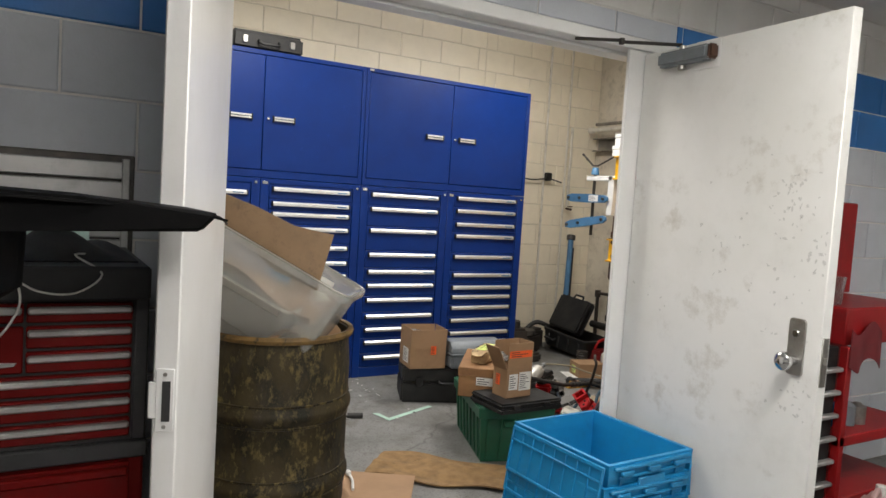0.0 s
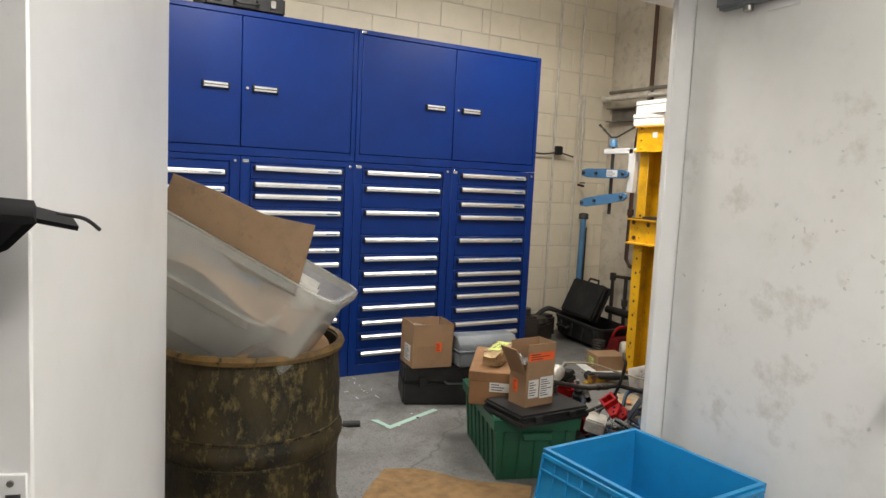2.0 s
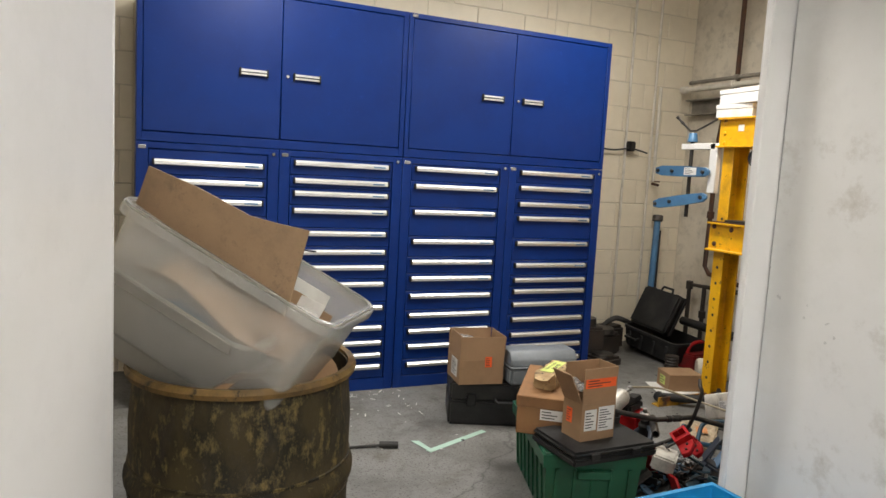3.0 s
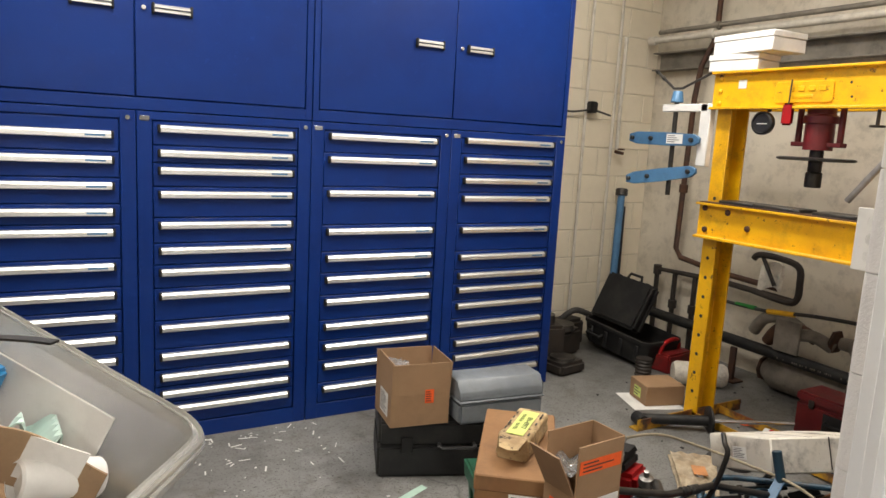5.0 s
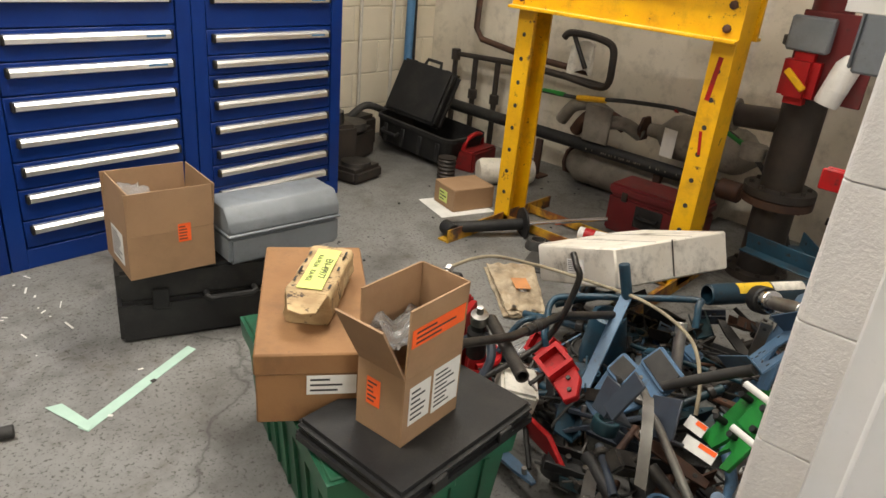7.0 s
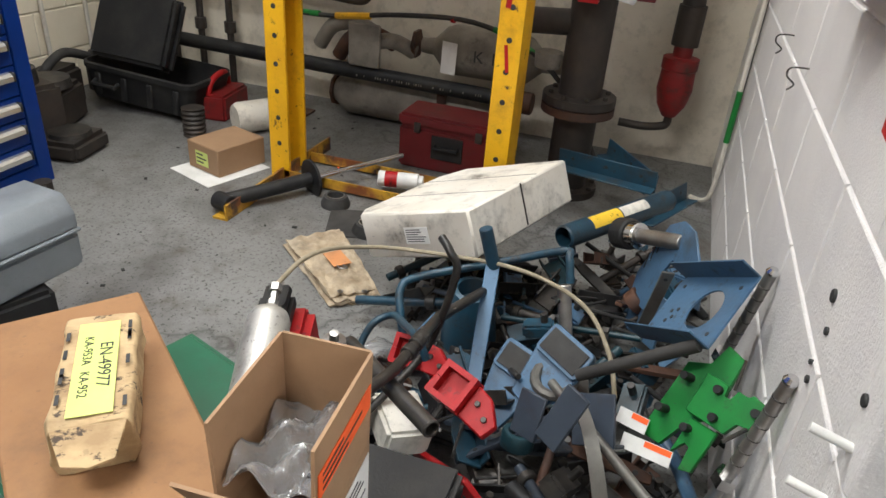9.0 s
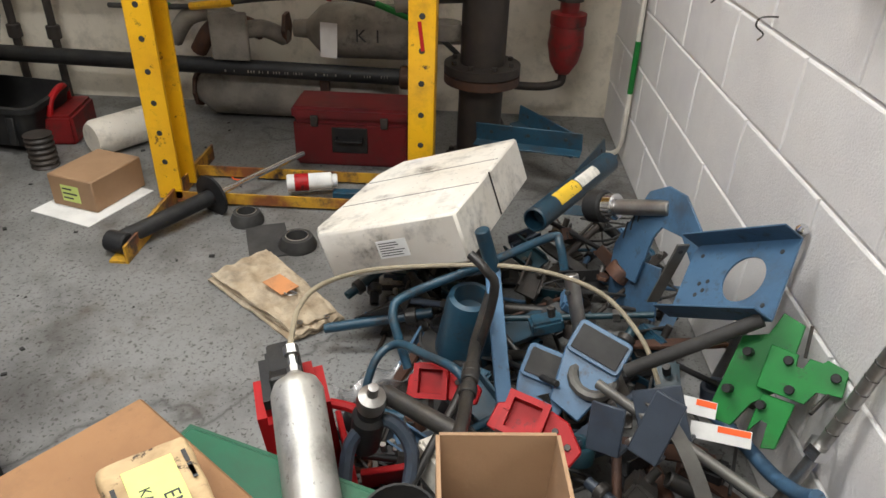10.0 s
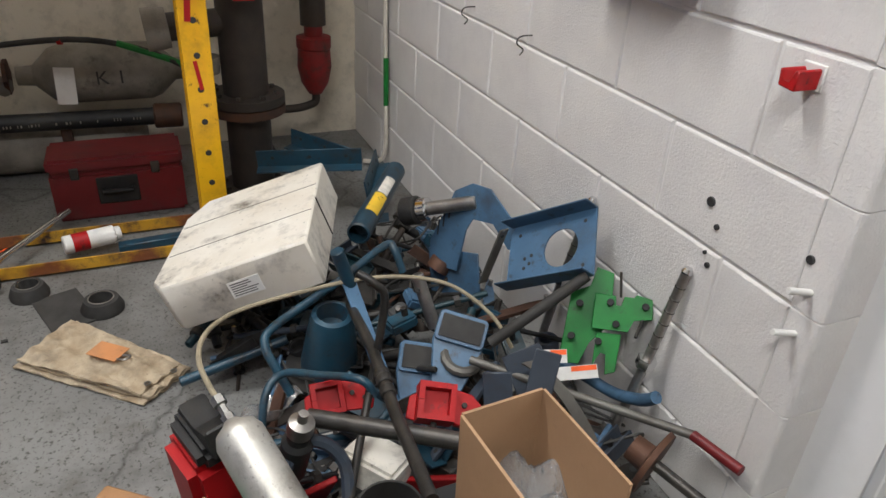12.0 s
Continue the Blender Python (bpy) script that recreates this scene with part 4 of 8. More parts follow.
def sticker(parent, name, m, w, h, mtl, label="", bars=0, bar_mtl=None):
    s = part(name, box(B(), -w / 2, w / 2, -0.0012, 0, -h / 2, h / 2), mtl, parent, label)
    s.matrix_basis = m
    rng = random.Random(bars * 7 + int(w * 1000))
    bm = B()
    for i in range(bars):
        z = h * (0.42 - 0.84 * (i + 0.5) / bars)
        l = w * rng.uniform(0.35, 0.86)
        box(bm, -w * 0.43, -w * 0.43 + l, -0.0016, -0.0011, z - h * 0.15 / bars, z + h * 0.15 / bars)
    if bars:
        part("print", bm, bar_mtl or M_INK, s)
    return s


c1b = thing("cardboard_box", pose(4.245, 7.205, 0.246, 0, 0, -9), "open brown cardboard box with an orange label", "box")
fl = open_carton(c1b, 0.255, 0.235, 0.135, 0.13, M_CARD, (-1, 4, 2, -5))
sticker(c1b, "label", pose(0.165, -0.0005, 0.125), 0.038, 0.058, M_ORANGE, "orange label", 5)
sticker(c1b, "label", pose(-0.0005, 0.10, 0.08, 0, 0, -90), 0.11, 0.10, M_PAPER, "white shipping label", 9)
part("packing", sheet(B(), lambda u, v: Vector((0.02 + 0.08 * u, 0.02 + 0.18 * v, 0.22 + 0.03 * math.sin(9 * v + 4 * u))), 6, 10, 0.001), M_FILM, c1b, "clear plastic packing")
gc = thing("toolbox", pose(4.520, 7.115, 0.246, 0, 0, -7), "grey plastic toolbox with a sloping lid", "toolbox")
part("base", box(B(), 0, 0.40, 0, 0.20, 0, 0.095, 0.012, 2), M_GREY, gc)
part("seam", box(B(), -0.004, 0.404, -0.004, 0.204, 0.094, 0.104, 0.004), M_GREY, gc)
prism(bm := B(), [(0, 0), (0.20, 0), (0.198, 0.04), (0.165, 0.085), (0.035, 0.085), (0.002, 0.04)], 0.40, Matrix.Translation((0, 0, 0.103)) @ Matrix(((0, 0, 1, 0), (1, 0, 0, 0), (0, 1, 0, 0), (0, 0, 0, 1))), 0.006)
part("lid", bm, M_GREY, gc)

# kit carton with a wrapped packet on it
kit = thing("cardboard_box", pose(4.105, 6.355, 0.308, 0, 0, -37.5), "closed orange-brown cardboard box with a paper label", "box")
part("box", box(B(), 0, 0.235, 0, 0.505, 0, 0.160, 0.004, 1), M_CARD_ORANGE, kit)
part("lid", box(B(), -0.004, 0.239, -0.004, 0.509, 0.118, 0.168, 0.004, 1), M_CARD_ORANGE, kit)
sticker(kit, "label", pose(0.15, -0.0046, 0.095), 0.10, 0.045, M_PAPER, "white part label", 3)
pk = thing("wrapped_packet", pose(4.345, 6.455, 0.4775, 0, 0, 38), "kraft paper wrapped packet with a lime handwritten note", "packet")
prism(bm := B(), [(-0.046, 0), (0.046, 0), (0.052, 0.02), (0.050, 0.066), (0.046, 0.074), (-0.046, 0.074), (-0.050, 0.066), (-0.052, 0.02)], 0.24, Matrix.Translation((-0.12, 0, 0)) @ Matrix(((0, 0, 1, 0), (1, 0, 0, 0), (0, 1, 0, 0), (0, 0, 0, 1))), 0.002)
part("wrapping", crumple(bm, 9, 0.0045, 38.0, 3.0), M_KRAFT, pk)
prism(bm := B(), [(-0.118, -0.044), (-0.118, 0.044), (-0.165, 0.030), (-0.172, 0.0), (-0.165, -0.030)], 0.006, pose(-0.012, 0, 0.122, 0, -26, 0), 0.001)
part("folded_end", bm, M_KRAFT, pk, "tucked kraft paper flap")
rk = random.Random(21)
for k in range(10):
    px_, py_ = rk.uniform(-0.10, 0.10), rk.choice((-0.040, 0.040))
    part("print_mark", box(B(), px_ - 0.010, px_ + 0.010, py_ - 0.0025, py_ + 0.0025, 0.0772, 0.0777), M_INK, pk)
nt_ = part("note", box(B(), -0.105, 0.095, -0.027, 0.027, 0.0772, 0.0780), M_LIME, pk, "lime green note with black handwriting")
for i, (tx, ty, sz) in enumerate((("EN-49977", 0.011, 0.024), ("KA-953A   KA-952", -0.012, 0.017))):
    w_ = words("writing", tx, sz, pose(-0.005, -ty, 0.0785, 0, 0, 180), M_INK, nt_, 0.0002)

fcase = thing("tool_case", pose(4.135, 5.965, 0.3075, 0, 0, 1), "flat black plastic tool case on the green tote", "case")
part("base", box(B(), 0, 0.41, 0, 0.30, 0, 0.03, 0.008, 2), M_BLACK, fcase)
part("lid", box(B(), 0.002, 0.408, 0.002, 0.298, 0.031, 0.056, 0.010, 2), M_BLACK, fcase)
part("latch", box(B(), 0.08, 0.12, -0.006, 0.003, 0.018, 0.045, 0.002), M_BLACK, fcase)
part("latch", box(B(), 0.28, 0.32, -0.006, 0.003, 0.018, 0.045, 0.002), M_BLACK, fcase)

ob3 = thing("cardboard_box", pose(4.225, 6.061, 0.364, 0, 0, 4), "open brown cardboard box with bubble wrap and orange tape", "box")
fl = open_carton(ob3, 0.172, 0.118, 0.150, 0.145, M_CARD, (1, 1, 1, 28))
sticker(fl[0], "tape", pose(0.085, -0.0006, 0.085), 0.155, 0.038, M_ORANGE, "orange printed tape", 3)
sticker(ob3, "label", pose(0.125, -0.0006, 0.085), 0.082, 0.10, M_PAPER, "white shipping label", 8)
sticker(ob3, "label", pose(0.045, -0.0006, 0.085), 0.06, 0.085, M_PAPER, "white shipping label", 6)
sticker(ob3, "label", pose(-0.0006, 0.075, 0.09, 0, 0, -90), 0.034, 0.06, M_ORANGE, "orange label", 5)
part("bubble_wrap", sheet(B(), lambda u, v: Vector((0.006 + 0.160 * u, 0.006 + 0.105 * v, 0.205 + 0.022 * math.sin(11 * u + 2 * v) * math.cos(9 * v) - 0.03 * (u - 0.5) + 0.006 * math.sin(60 * u) * math.sin(50 * v))), 24, 20, 0.002), M_FILM, ob3, "clear bubble wrap")

# ---- shop press ----
PX, PY0, PY1 = 6.05, 6.285, 7.245
press = thing("hydraulic_press", pose(PX, PY0, 0), "yellow painted steel H-frame shop press with chipped paint", "press")
PW = PY1 - PY0


def post(y0, y1):
    bm = B()
    # a channel standing open towards the inside
    s = 1 if y0 < 0.3 else -1
    yo = y0 if s > 0 else y1
    a, c, e = yo, yo + s * 0.012, y1 if s > 0 else y0
    prism(bm, [(0.0, a), (0.14, a), (0.14, e), (0.128, e), (0.128, c), (0.012, c), (0.012, e), (0.0, e)], 1.815, None, 0.002, 0.02)
    p = part("post", bm, M_YELLOW, press)
    yc = (y0 + y1) / 2
    for k in range(11):
        z = 0.16 + 0.104 * k
        if z > 0.97 and z < 1.2:
            continue
        h = B()
        rod(h, (0.004, yc, z), (-0.0012, yc, z), 0.010, 10)
        part("bolt_hole", h, M_INK, p)
    return p


post_r = post(0.0, 0.085)
post_l = post(PW - 0.085, PW)
sticker(post_r, "paint_mark", pose(-0.0005, 0.05, 0.86, 0, 6, -90), 0.018, 0.16, M_RED, "red paint scrawl")
sticker(post_r, "paint_mark", pose(-0.0005, 0.045, 0.62, 0, -8, -90), 0.012, 0.09, M_RED)
sticker(post_r, "paint_mark", pose(-0.0005, 0.03, 1.13, 0, 4, -90), 0.02, 0.07, M_RED)
for x0 in (-0.03, 0.135):
    bm = B()
    hs = -1 if x0 < 0 else 1
    hw = x0 + 0.012 if hs < 0 else x0
    hf, ht = hw + hs * 0.012, hw + hs * 0.042
    prism(bm, [(hw, 1.65), (ht, 1.65), (ht, 1.662), (hf, 1.662), (hf, 1.823), (ht, 1.823), (ht, 1.835), (hw, 1.835)], PW + 0.024, Matrix.Translation((0, PW + 0.012, 0)) @ pose(0, 0, 0, 90), 0.002)
    hb = part("head_beam", bm, M_YELLOW, press, "worn yellow head channel")
    if x0 < 0:
        bm = B()
        prism(bm, rounded(0.28, 0.095, 0.015), 0.006, Matrix.Translation((x0, PW * 0.50, 1.725)) @ pose(0, 0, 0, 90, 0, -90), 0.002)
        npl = part("name_plate", bm, M_YELLOW, hb, "raised yellow cast plate")
        bm = B()
        for i in range(4):
            box(bm, x0 - 0.010, x0 - 0.0055, PW * 0.5 + 0.075 - 0.05 * i - 0.032, PW * 0.5 + 0.075 - 0.05 * i, 1.728, 1.752, 0.002)
        box(bm, x0 - 0.009, x0 - 0.0055, PW * 0.5 - 0.05, PW * 0.5 + 0.05, 1.698, 1.712, 0.002)
        part("raised_letters", bm, M_YELLOW, npl)
        sticker(hb, "label", pose(x0 - 0.0006, PW - 0.155, 1.77, 0, 0, -90), 0.045, 0.04, M_PAPER)
        for yy in (0.03, PW - 0.03):
            for zz in (1.68, 1.74, 1.80):
                bm = B()
                lathe(bm, [(0.012, 0), (0.012, 0.005), (0.006, 0.009), (0, 0.009)], 6, Matrix.Translation((x0, yy, zz)) @ pose(0, 0, 0, 0, -90))
                part("bolt", bm, M_YELLOW, hb)
        for yy in (0.26, 0.27):
            bm = B()
            rod(bm, (x0 + 0.002, yy, 1.70 + (yy - 0.26) * 6), (x0 - 0.0012, yy, 1.70 + (yy - 0.26) * 6), 0.006, 8)
            part("rivet_hole", bm, M_INK, hb)
for x0 in (-0.032, 0.14):
    bm = B()
    s = -1 if x0 < 0 else 1
    wb_ = x0 + 0.012 if s < 0 else x0
    wf, tip = wb_ + s * 0.012, wb_ + s * 0.047
    prism(bm, [(wb_, 0.995), (tip, 0.995), (tip, 1.007), (wf, 1.007), (wf, 1.166), (tip, 1.166), (tip, 1.178), (wb_, 1.178)], PW + 0.032, Matrix.Translation((0, PW + 0.016, 0)) @ pose(0, 0, 0, 90), 0.002)
    bb = part("bed_beam", bm, M_YELLOW, press, "chipped yellow bed channel with grease")
    for yy, zz in ((0.03, 1.12), (0.035, 1.04), (PW - 0.02, 1.15), (PW - 0.03, 1.04), (PW - 0.28, 1.075), (PW - 0.16, 1.14)):
        bm = B()
        lathe(bm, [(0.016, 0), (0.015, 0.007), (0.006, 0.011), (0, 0.011)], 8, Matrix.Translation((x0 + (0 if s < 0 else 0.012), yy, zz)) @ pose(0, 0, 0, 0, 90 * s))
        part("bolt", bm, M_RUST, bb)
for yy, ln in ((0.10, 0.26), (0.42, 0.24), (0.66, 0.2)):
    bm = B()
    box(bm, -0.04, 0.10, yy, yy + ln, 1.1795, 1.199, 0.004)
    part("bed_plate", bm, M_DARKSTEEL, press, "dark steel bed plate")
bm = B()
box(bm, -0.06, 0.16, 0.0, PW, 1.1785, 1.184, 0.001)
part("bed_top", bm, M_RUST, press)
# ram
yr = 6.72 - PY0
bm = B()
lathe(bm, [(0, 0), (0.062, 0), (0.062, 0.12), (0.075, 0.12), (0.075, 0.15), (0.06, 0.16), (0.06, 0.20), (0, 0.20)], 20, Matrix.Translation((0.055, yr, 1.47)))
ram = part("ram_cylinder", bm, M_DARKRED, press, "dark red hydraulic ram body")
for dy in (-0.1, 0.1):
    bm = B()
    rod(bm, (0.055, yr + dy, 1.66), (0.055, yr + dy, 1.49), 0.014, 10)
    part("spring_rod", bm, M_DARKRED, ram)
part("ram_bracket", box(B(), 0.03, 0.08, yr - 0.12, yr + 0.12, 1.485, 1.505, 0.003), M_DARKRED, ram)
bm = B()
rod(bm, (0.055, yr, 1.47), (0.055, yr, 1.37), 0.03, 16)
rod(bm, (0.055, yr, 1.37), (0.055, yr, 1.30), 0.036, 16)
part("ram_nose", bm, M_DARKSTEEL, ram)
bm = B()
lathe(bm, [(0.03, -0.006), (0.15, -0.004), (0.165, 0.0), (0.165, 0.008), (0.15, 0.012), (0.03, 0.008)], 32, Matrix.Translation((0.055, yr, 1.425)))
part("hand_wheel", bm, M_DARKSTEEL, ram)
bm = B()
lathe(bm, [(0, 0), (0.052, 0), (0.055, 0.01), (0.055, 0.03), (0.046, 0.034), (0.044, 0.028), (0, 0.028)], 24, Matrix.Translation((-0.01, 6.955 - PY0, 1.585)) @ pose(0, 0, 0, 0, -90))
g = part("pressure_gauge", bm, M_BLACK, press, "round black pressure gauge")
bm = B()
box(bm, -0.0398, -0.0388, 6.955 - PY0 - 0.03, 6.955 - PY0 + 0.025, 1.58, 1.584)
part("needle", bm, M_PAPER, g)
rod(bm := B(), (0.01, 6.955 - PY0, 1.64), (0.01, 6.955 - PY0, 1.66), 0.01, 8)
part("gauge_stem", bm, M_DARKSTEEL, g)
bm = B()
box(bm, -0.062, -0.045, 6.815 - PY0 - 0.03, 6.815 - PY0 + 0.03, 1.575, 1.675, 0.01, 2)
hk = part("tag_block", bm, M_RED, press, "orange-red hanging block")
tube(bm := B(), [(-0.055, 6.815 - PY0, 1.67), (-0.055, 6.812 - PY0, 1.78)], 0.004, 6, False)
part("hanger_wire", bm, M_DARKSTEEL, hk)
bm = B()
rod(bm, (0.03, 6.455 - PY0, 1.65), (0.03, 6.455 - PY0, 1.58), 0.008, 8)
rod(bm, (0.03, 6.455 - PY0, 1.585), (0.03, 6.455 - PY0, 1.575), 0.032, 12)
part("hook_pin", bm, M_DARKSTEEL, press)
# pump on the side
bm = B()
box(bm, 0.0, 0.10, -0.155, -0.014, 1.62, 1.835, 0.012, 2)
pump = part("pump_body", bm, M_YELLOW, press, "yellow hand pump reservoir")
bm = B()
rod(bm, (-0.05, -0.06, 1.66), (0.03, -0.06, 1.66), 0.022, 12)
rod(bm, (-0.03, -0.11, 1.63), (-0.03, -0.02, 1.69), 0.018, 10)
part("pump_joint", bm, M_RUST, pump)
bm = B()
tube(bm, [(-0.04, -0.055, 1.62), (-0.075, 0.19, 1.262)], 0.013, 10, False)
part("lever", bm, M_STEEL, pump, "grey steel pump lever")
bm = B()
rod(bm, (-0.035, -0.115, 1.60), (-0.035, -0.025, 1.605), 0.017, 10)
part("valve", bm, M_RED, pump)
bm = B()
box(bm, 0.02, 0.08, -0.10, -0.03, 1.32, 1.40, 0.02, 3)
tube(bm, [(0.03, -0.05, 1.34), (0.0, -0.03, 1.30), (0.01, 0.0, 1.28), (0.04, -0.04, 1.27)], 0.012, 8)
part("tie_down", bm, M_YELLOW, press)
# feet
for yy in (0.0, PW - 0.06):
    bm = B()
    prism(bm, [(0, 0), (0.06, 0), (0.06, 0.008), (0.008, 0.008), (0.008, 0.06), (0, 0.06)], 0.80, Matrix.Translation((-0.40, yy, 0.0)) @ Matrix(((0, 0, 1, 0), (1, 0, 0, 0), (0, 1, 0, 0), (0, 0, 0, 1))))
    part("foot", bm, M_RUSTYELLOW, press, "rust-worn yellow angle foot")
for x, a in ((0.0, 0.0), (0.22, 0.0)):
    bm = B()
    prism(bm, [(0, 0), (0.04, 0), (0.04, 0.006), (0.006, 0.006), (0.006, 0.04), (0, 0.04)], PW - 0.09, Matrix.Translation((x, PW - 0.05, 0.009)) @ pose(0, 0, 0, 90))
    part("tie_bar", bm, M_RUSTYELLOW, press, "rusty yellow tie bar")
# boxes on top of the press
for (x, y, z, a, w, d, h) in ((6.02, 7.02, 1.8365, 4, 0.18, 0.27, 0.082), (5.99, 6.93, 1.920, -5, 0.22, 0.36, 0.092)):
    wbx = thing("parts_box", pose(x, y, z, 0, 0, a), "white cardboard parts box on the press head", "box", "white parts boxes")
    part("tray", box(B(), 0, w, 0, d, 0, h - 0.03, 0.003), M_PAPER, wbx)
    part("lid", box(B(), -0.003, w + 0.003, -0.003, d + 0.003, h - 0.029, h, 0.003), M_PAPER, wbx)
# puller hung on the press
pul = thing("bearing_puller", pose(6.03, 7.50, 0), "blue two-arm puller with a white bracket and screw", "puller")
for z0, z1 in ((1.495, 1.492), (1.262, 1.335)):
    o = [(-0.26, -0.02), (-0.2, -0.034), (0.0, -0.036), (0.2, -0.03), (0.235, -0.012), (0.235, 0.012), (0.2, 0.03), (0.0, 0.036), (-0.2, 0.034), (-0.26, 0.02)]
    bm = B()
    ang = math.degrees(math.atan2(z0 - z1, 0.47))
    m = Matrix.Translation((-0.05, 0.02, (z0 + z1) / 2)) @ pose(0, 0, 0, ang) @ Matrix(((0, 0, 1, 0), (-1, 0, 0, 0), (0, 1, 0, 0), (0, 0, 0, 1)))
    prism(bm, [(x, y) for x, y in o], 0.018, m, 0.002)
    ar = part("arm", bm, M_STEELBLUE, pul)
    for yy in (0.23, 0.09, -0.19):
        bm = B()
        zz = (z0 + z1) / 2 + yy * (z0 - z1) / 0.47
        rod(bm, (-0.065, yy + 0.02, zz), (-0.02, yy + 0.02, zz), 0.012, 8)
        part("bolt", bm, M_DARKSTEEL, ar)
sticker(pul, "label", pose(-0.0508, -0.055, 1.495, 0, 0, -90), 0.11, 0.05, M_PAPER, "white printed label", 4)
bm = B()
box(bm, -0.02, 0.02, -0.225, 0.08, 1.64, 1.68, 0.004)
box(bm, -0.02, 0.02, -0.245, -0.18, 1.36, 1.68, 0.004)
part("bracket", bm, M_WHITEPLASTIC, pul, "white painted bracket")
rod(bm := B(), (0, 0.0, 1.19), (0, 0, 1.70), 0.013, 12)
part("screw", bm, M_DARKSTEEL, pul)
rod(bm := B(), (0, 0, 1.69), (0, 0, 1.75), 0.034, 12, 0.026)
part("screw_cap", bm, M_STEELBLUE, pul)
tube(bm := B(), [(0.0, 0.16, 1.86), (0.0, 0.03, 1.765), (0.0, -0.03, 1.765), (0.0, -0.21, 1.835)], 0.007, 8, False)
lathe(bm, [(0, -0.014), (0.014, 0), (0, 0.014)], 10, Matrix.Translation((0, 0.16, 1.86)))
lathe(bm, [(0, -0.014), (0.014, 0), (0, 0.014)], 10, Matrix.Translation((0, 0.11, 1.823)))
part("handle", bm, M_DARKSTEEL, pul)

# ---- services on the east and north walls ----
def pipe_run(name, pts, r, mtl, label, fittings=()):
    p = thing(name, pose(0, 0, 0), label, "pipe")
    part("pipe", tube(B(), pts, r, 12, False), mtl, p)
    for a, b, rr in fittings:
        part("fitting", rod(B(), a, b, rr, 12), mtl, p)
    return p


pipe_run("steel_pipe", [(6.96, 8.66, 2.215), (6.96, 5.56, 2.22)], 0.022, M_PIPE, "painted pipe running along the wall", [((6.96, 8.66, 2.215), (6.96, 8.60, 2.215), 0.032), ((6.96, 8.12, 2.22), (6.96, 8.08, 2.22), 0.034)])
pipe_run("steel_pipe", [(6.99, 8.60, 2.275), (6.99, 5.56, 2.285)], 0.016, M_EXHAUST, "thin grey pipe along the wall", [((6.99, 8.12, 2.275), (6.99, 8.07, 2.275), 0.026)])
bm = B()
channel(bm, 0.13, 0.09, 0.008, 3.12, Matrix.Translation((7.115, 5.56, 2.075)) @ Matrix(((0, -1, 0, 0), (0, 0, 1, 0), (1, 0, 0, 0), (0, 0, 0, 1))))
solid("wall_beam", bm, M_EXHAUST, pose(0, 0, 0), "dull grey steel channel fixed to the wall", "beam")
pipe_run("copper_pipe", [(7.0, 8.10, 3.28), (7.0, 8.10, 2.62), (7.0, 8.10, 2.20), (7.0, 8.20, 2.02), (7.0, 8.23, 1.80), (7.0, 8.25, 0.74), (7.0, 8.20, 0.68), (7.0, 7.90, 0.64), (6.99, 7.40, 0.62)], 0.019, M_RUST, "rust-brown iron pipe running down the wall",
         [((7.0, 8.10, 2.20), (7.0, 8.10, 2.13), 0.03), ((7.0, 8.24, 1.20), (7.0, 8.24, 1.14), 0.03)])
pipe_run("iron_pipe", [(7.0, 8.40, 0.02), (7.0, 8.40, 0.56), (7.0, 7.85, 0.58), (7.0, 7.30, 0.56)], 0.02, M_BROWNIRON, "dark iron pipe bent along the wall", [((7.0, 8.40, 0.52), (7.0, 8.40, 0.59), 0.03)])
for y in (8.23, 8.05):
    pipe_run("iron_pipe", [(7.0, y, 0.02), (7.0, y, 0.57)], 0.018, M_BROWNIRON, "dark iron standpipe against the wall", [((7.0, y, 0.3), (7.0, y, 0.36), 0.03)])
# conduits and outlets on the north wall
for x in (2.36, 6.43, 6.70):
    pipe_run("conduit", [(x, 8.695, 3.28), (x, 8.695, 1.36 if x < 3 else 0.1)], 0.011, M_PIPE, "cream painted conduit on the block wall")
pipe_run("conduit", [(6.745, 8.68, 2.22), (6.745, 8.68, 1.42)], 0.014, M_PIPE, "cream painted pipe stub with a tap")
for x, z in ((2.36, 1.30), (5.80, 1.25)):
    ot = thing("power_outlet", pose(x, 8.708, z), "grey metal outlet box on the block wall", "outlet")
    part("box", box(B(), -0.05, 0.05, -0.045, 0.008, -0.06, 0.06, 0.004), M_STEEL, ot)
    part("socket", box(B(), -0.018, 0.018, -0.05, -0.044, -0.03, 0.03, 0.004), M_BLACK, ot)
solid("extension_cable", tube(B(), [(2.36, 8.66, 1.29), (2.36, 8.62, 1.2), (2.38, 8.63, 1.0), (2.42, 8.6, 0.6), (2.40, 8.55, 0.1)], 0.006, 8), M_RUBBER, pose(0, 0, 0), "black power cord hanging from the outlet", "cord")
cl = thing("air_hose_clamp", pose(6.46, 8.68, 1.685), "black cable held by a wall clamp", "clamp")
part("cable", tube(B(), [(-0.75, -0.03, 0.12), (-0.5, -0.02, 0.02), (-0.2, -0.01, -0.02), (0.0, -0.02, 0.0), (0.16, -0.04, -0.03)], 0.007, 8), M_RUBBER, cl)
part("clamp_body", box(B(), -0.03, 0.03, -0.05, 0.03, -0.02, 0.06, 0.008, 2), M_BLACK, cl)
tp = thing("wall_tap", pose(6.745, 8.66, 1.40), "small brass wall tap on the pipe stub", "tap")
part("body", rod(B(), (0, 0.03, 0.0), (0, -0.05, -0.01), 0.012, 10), M_RUST, tp)
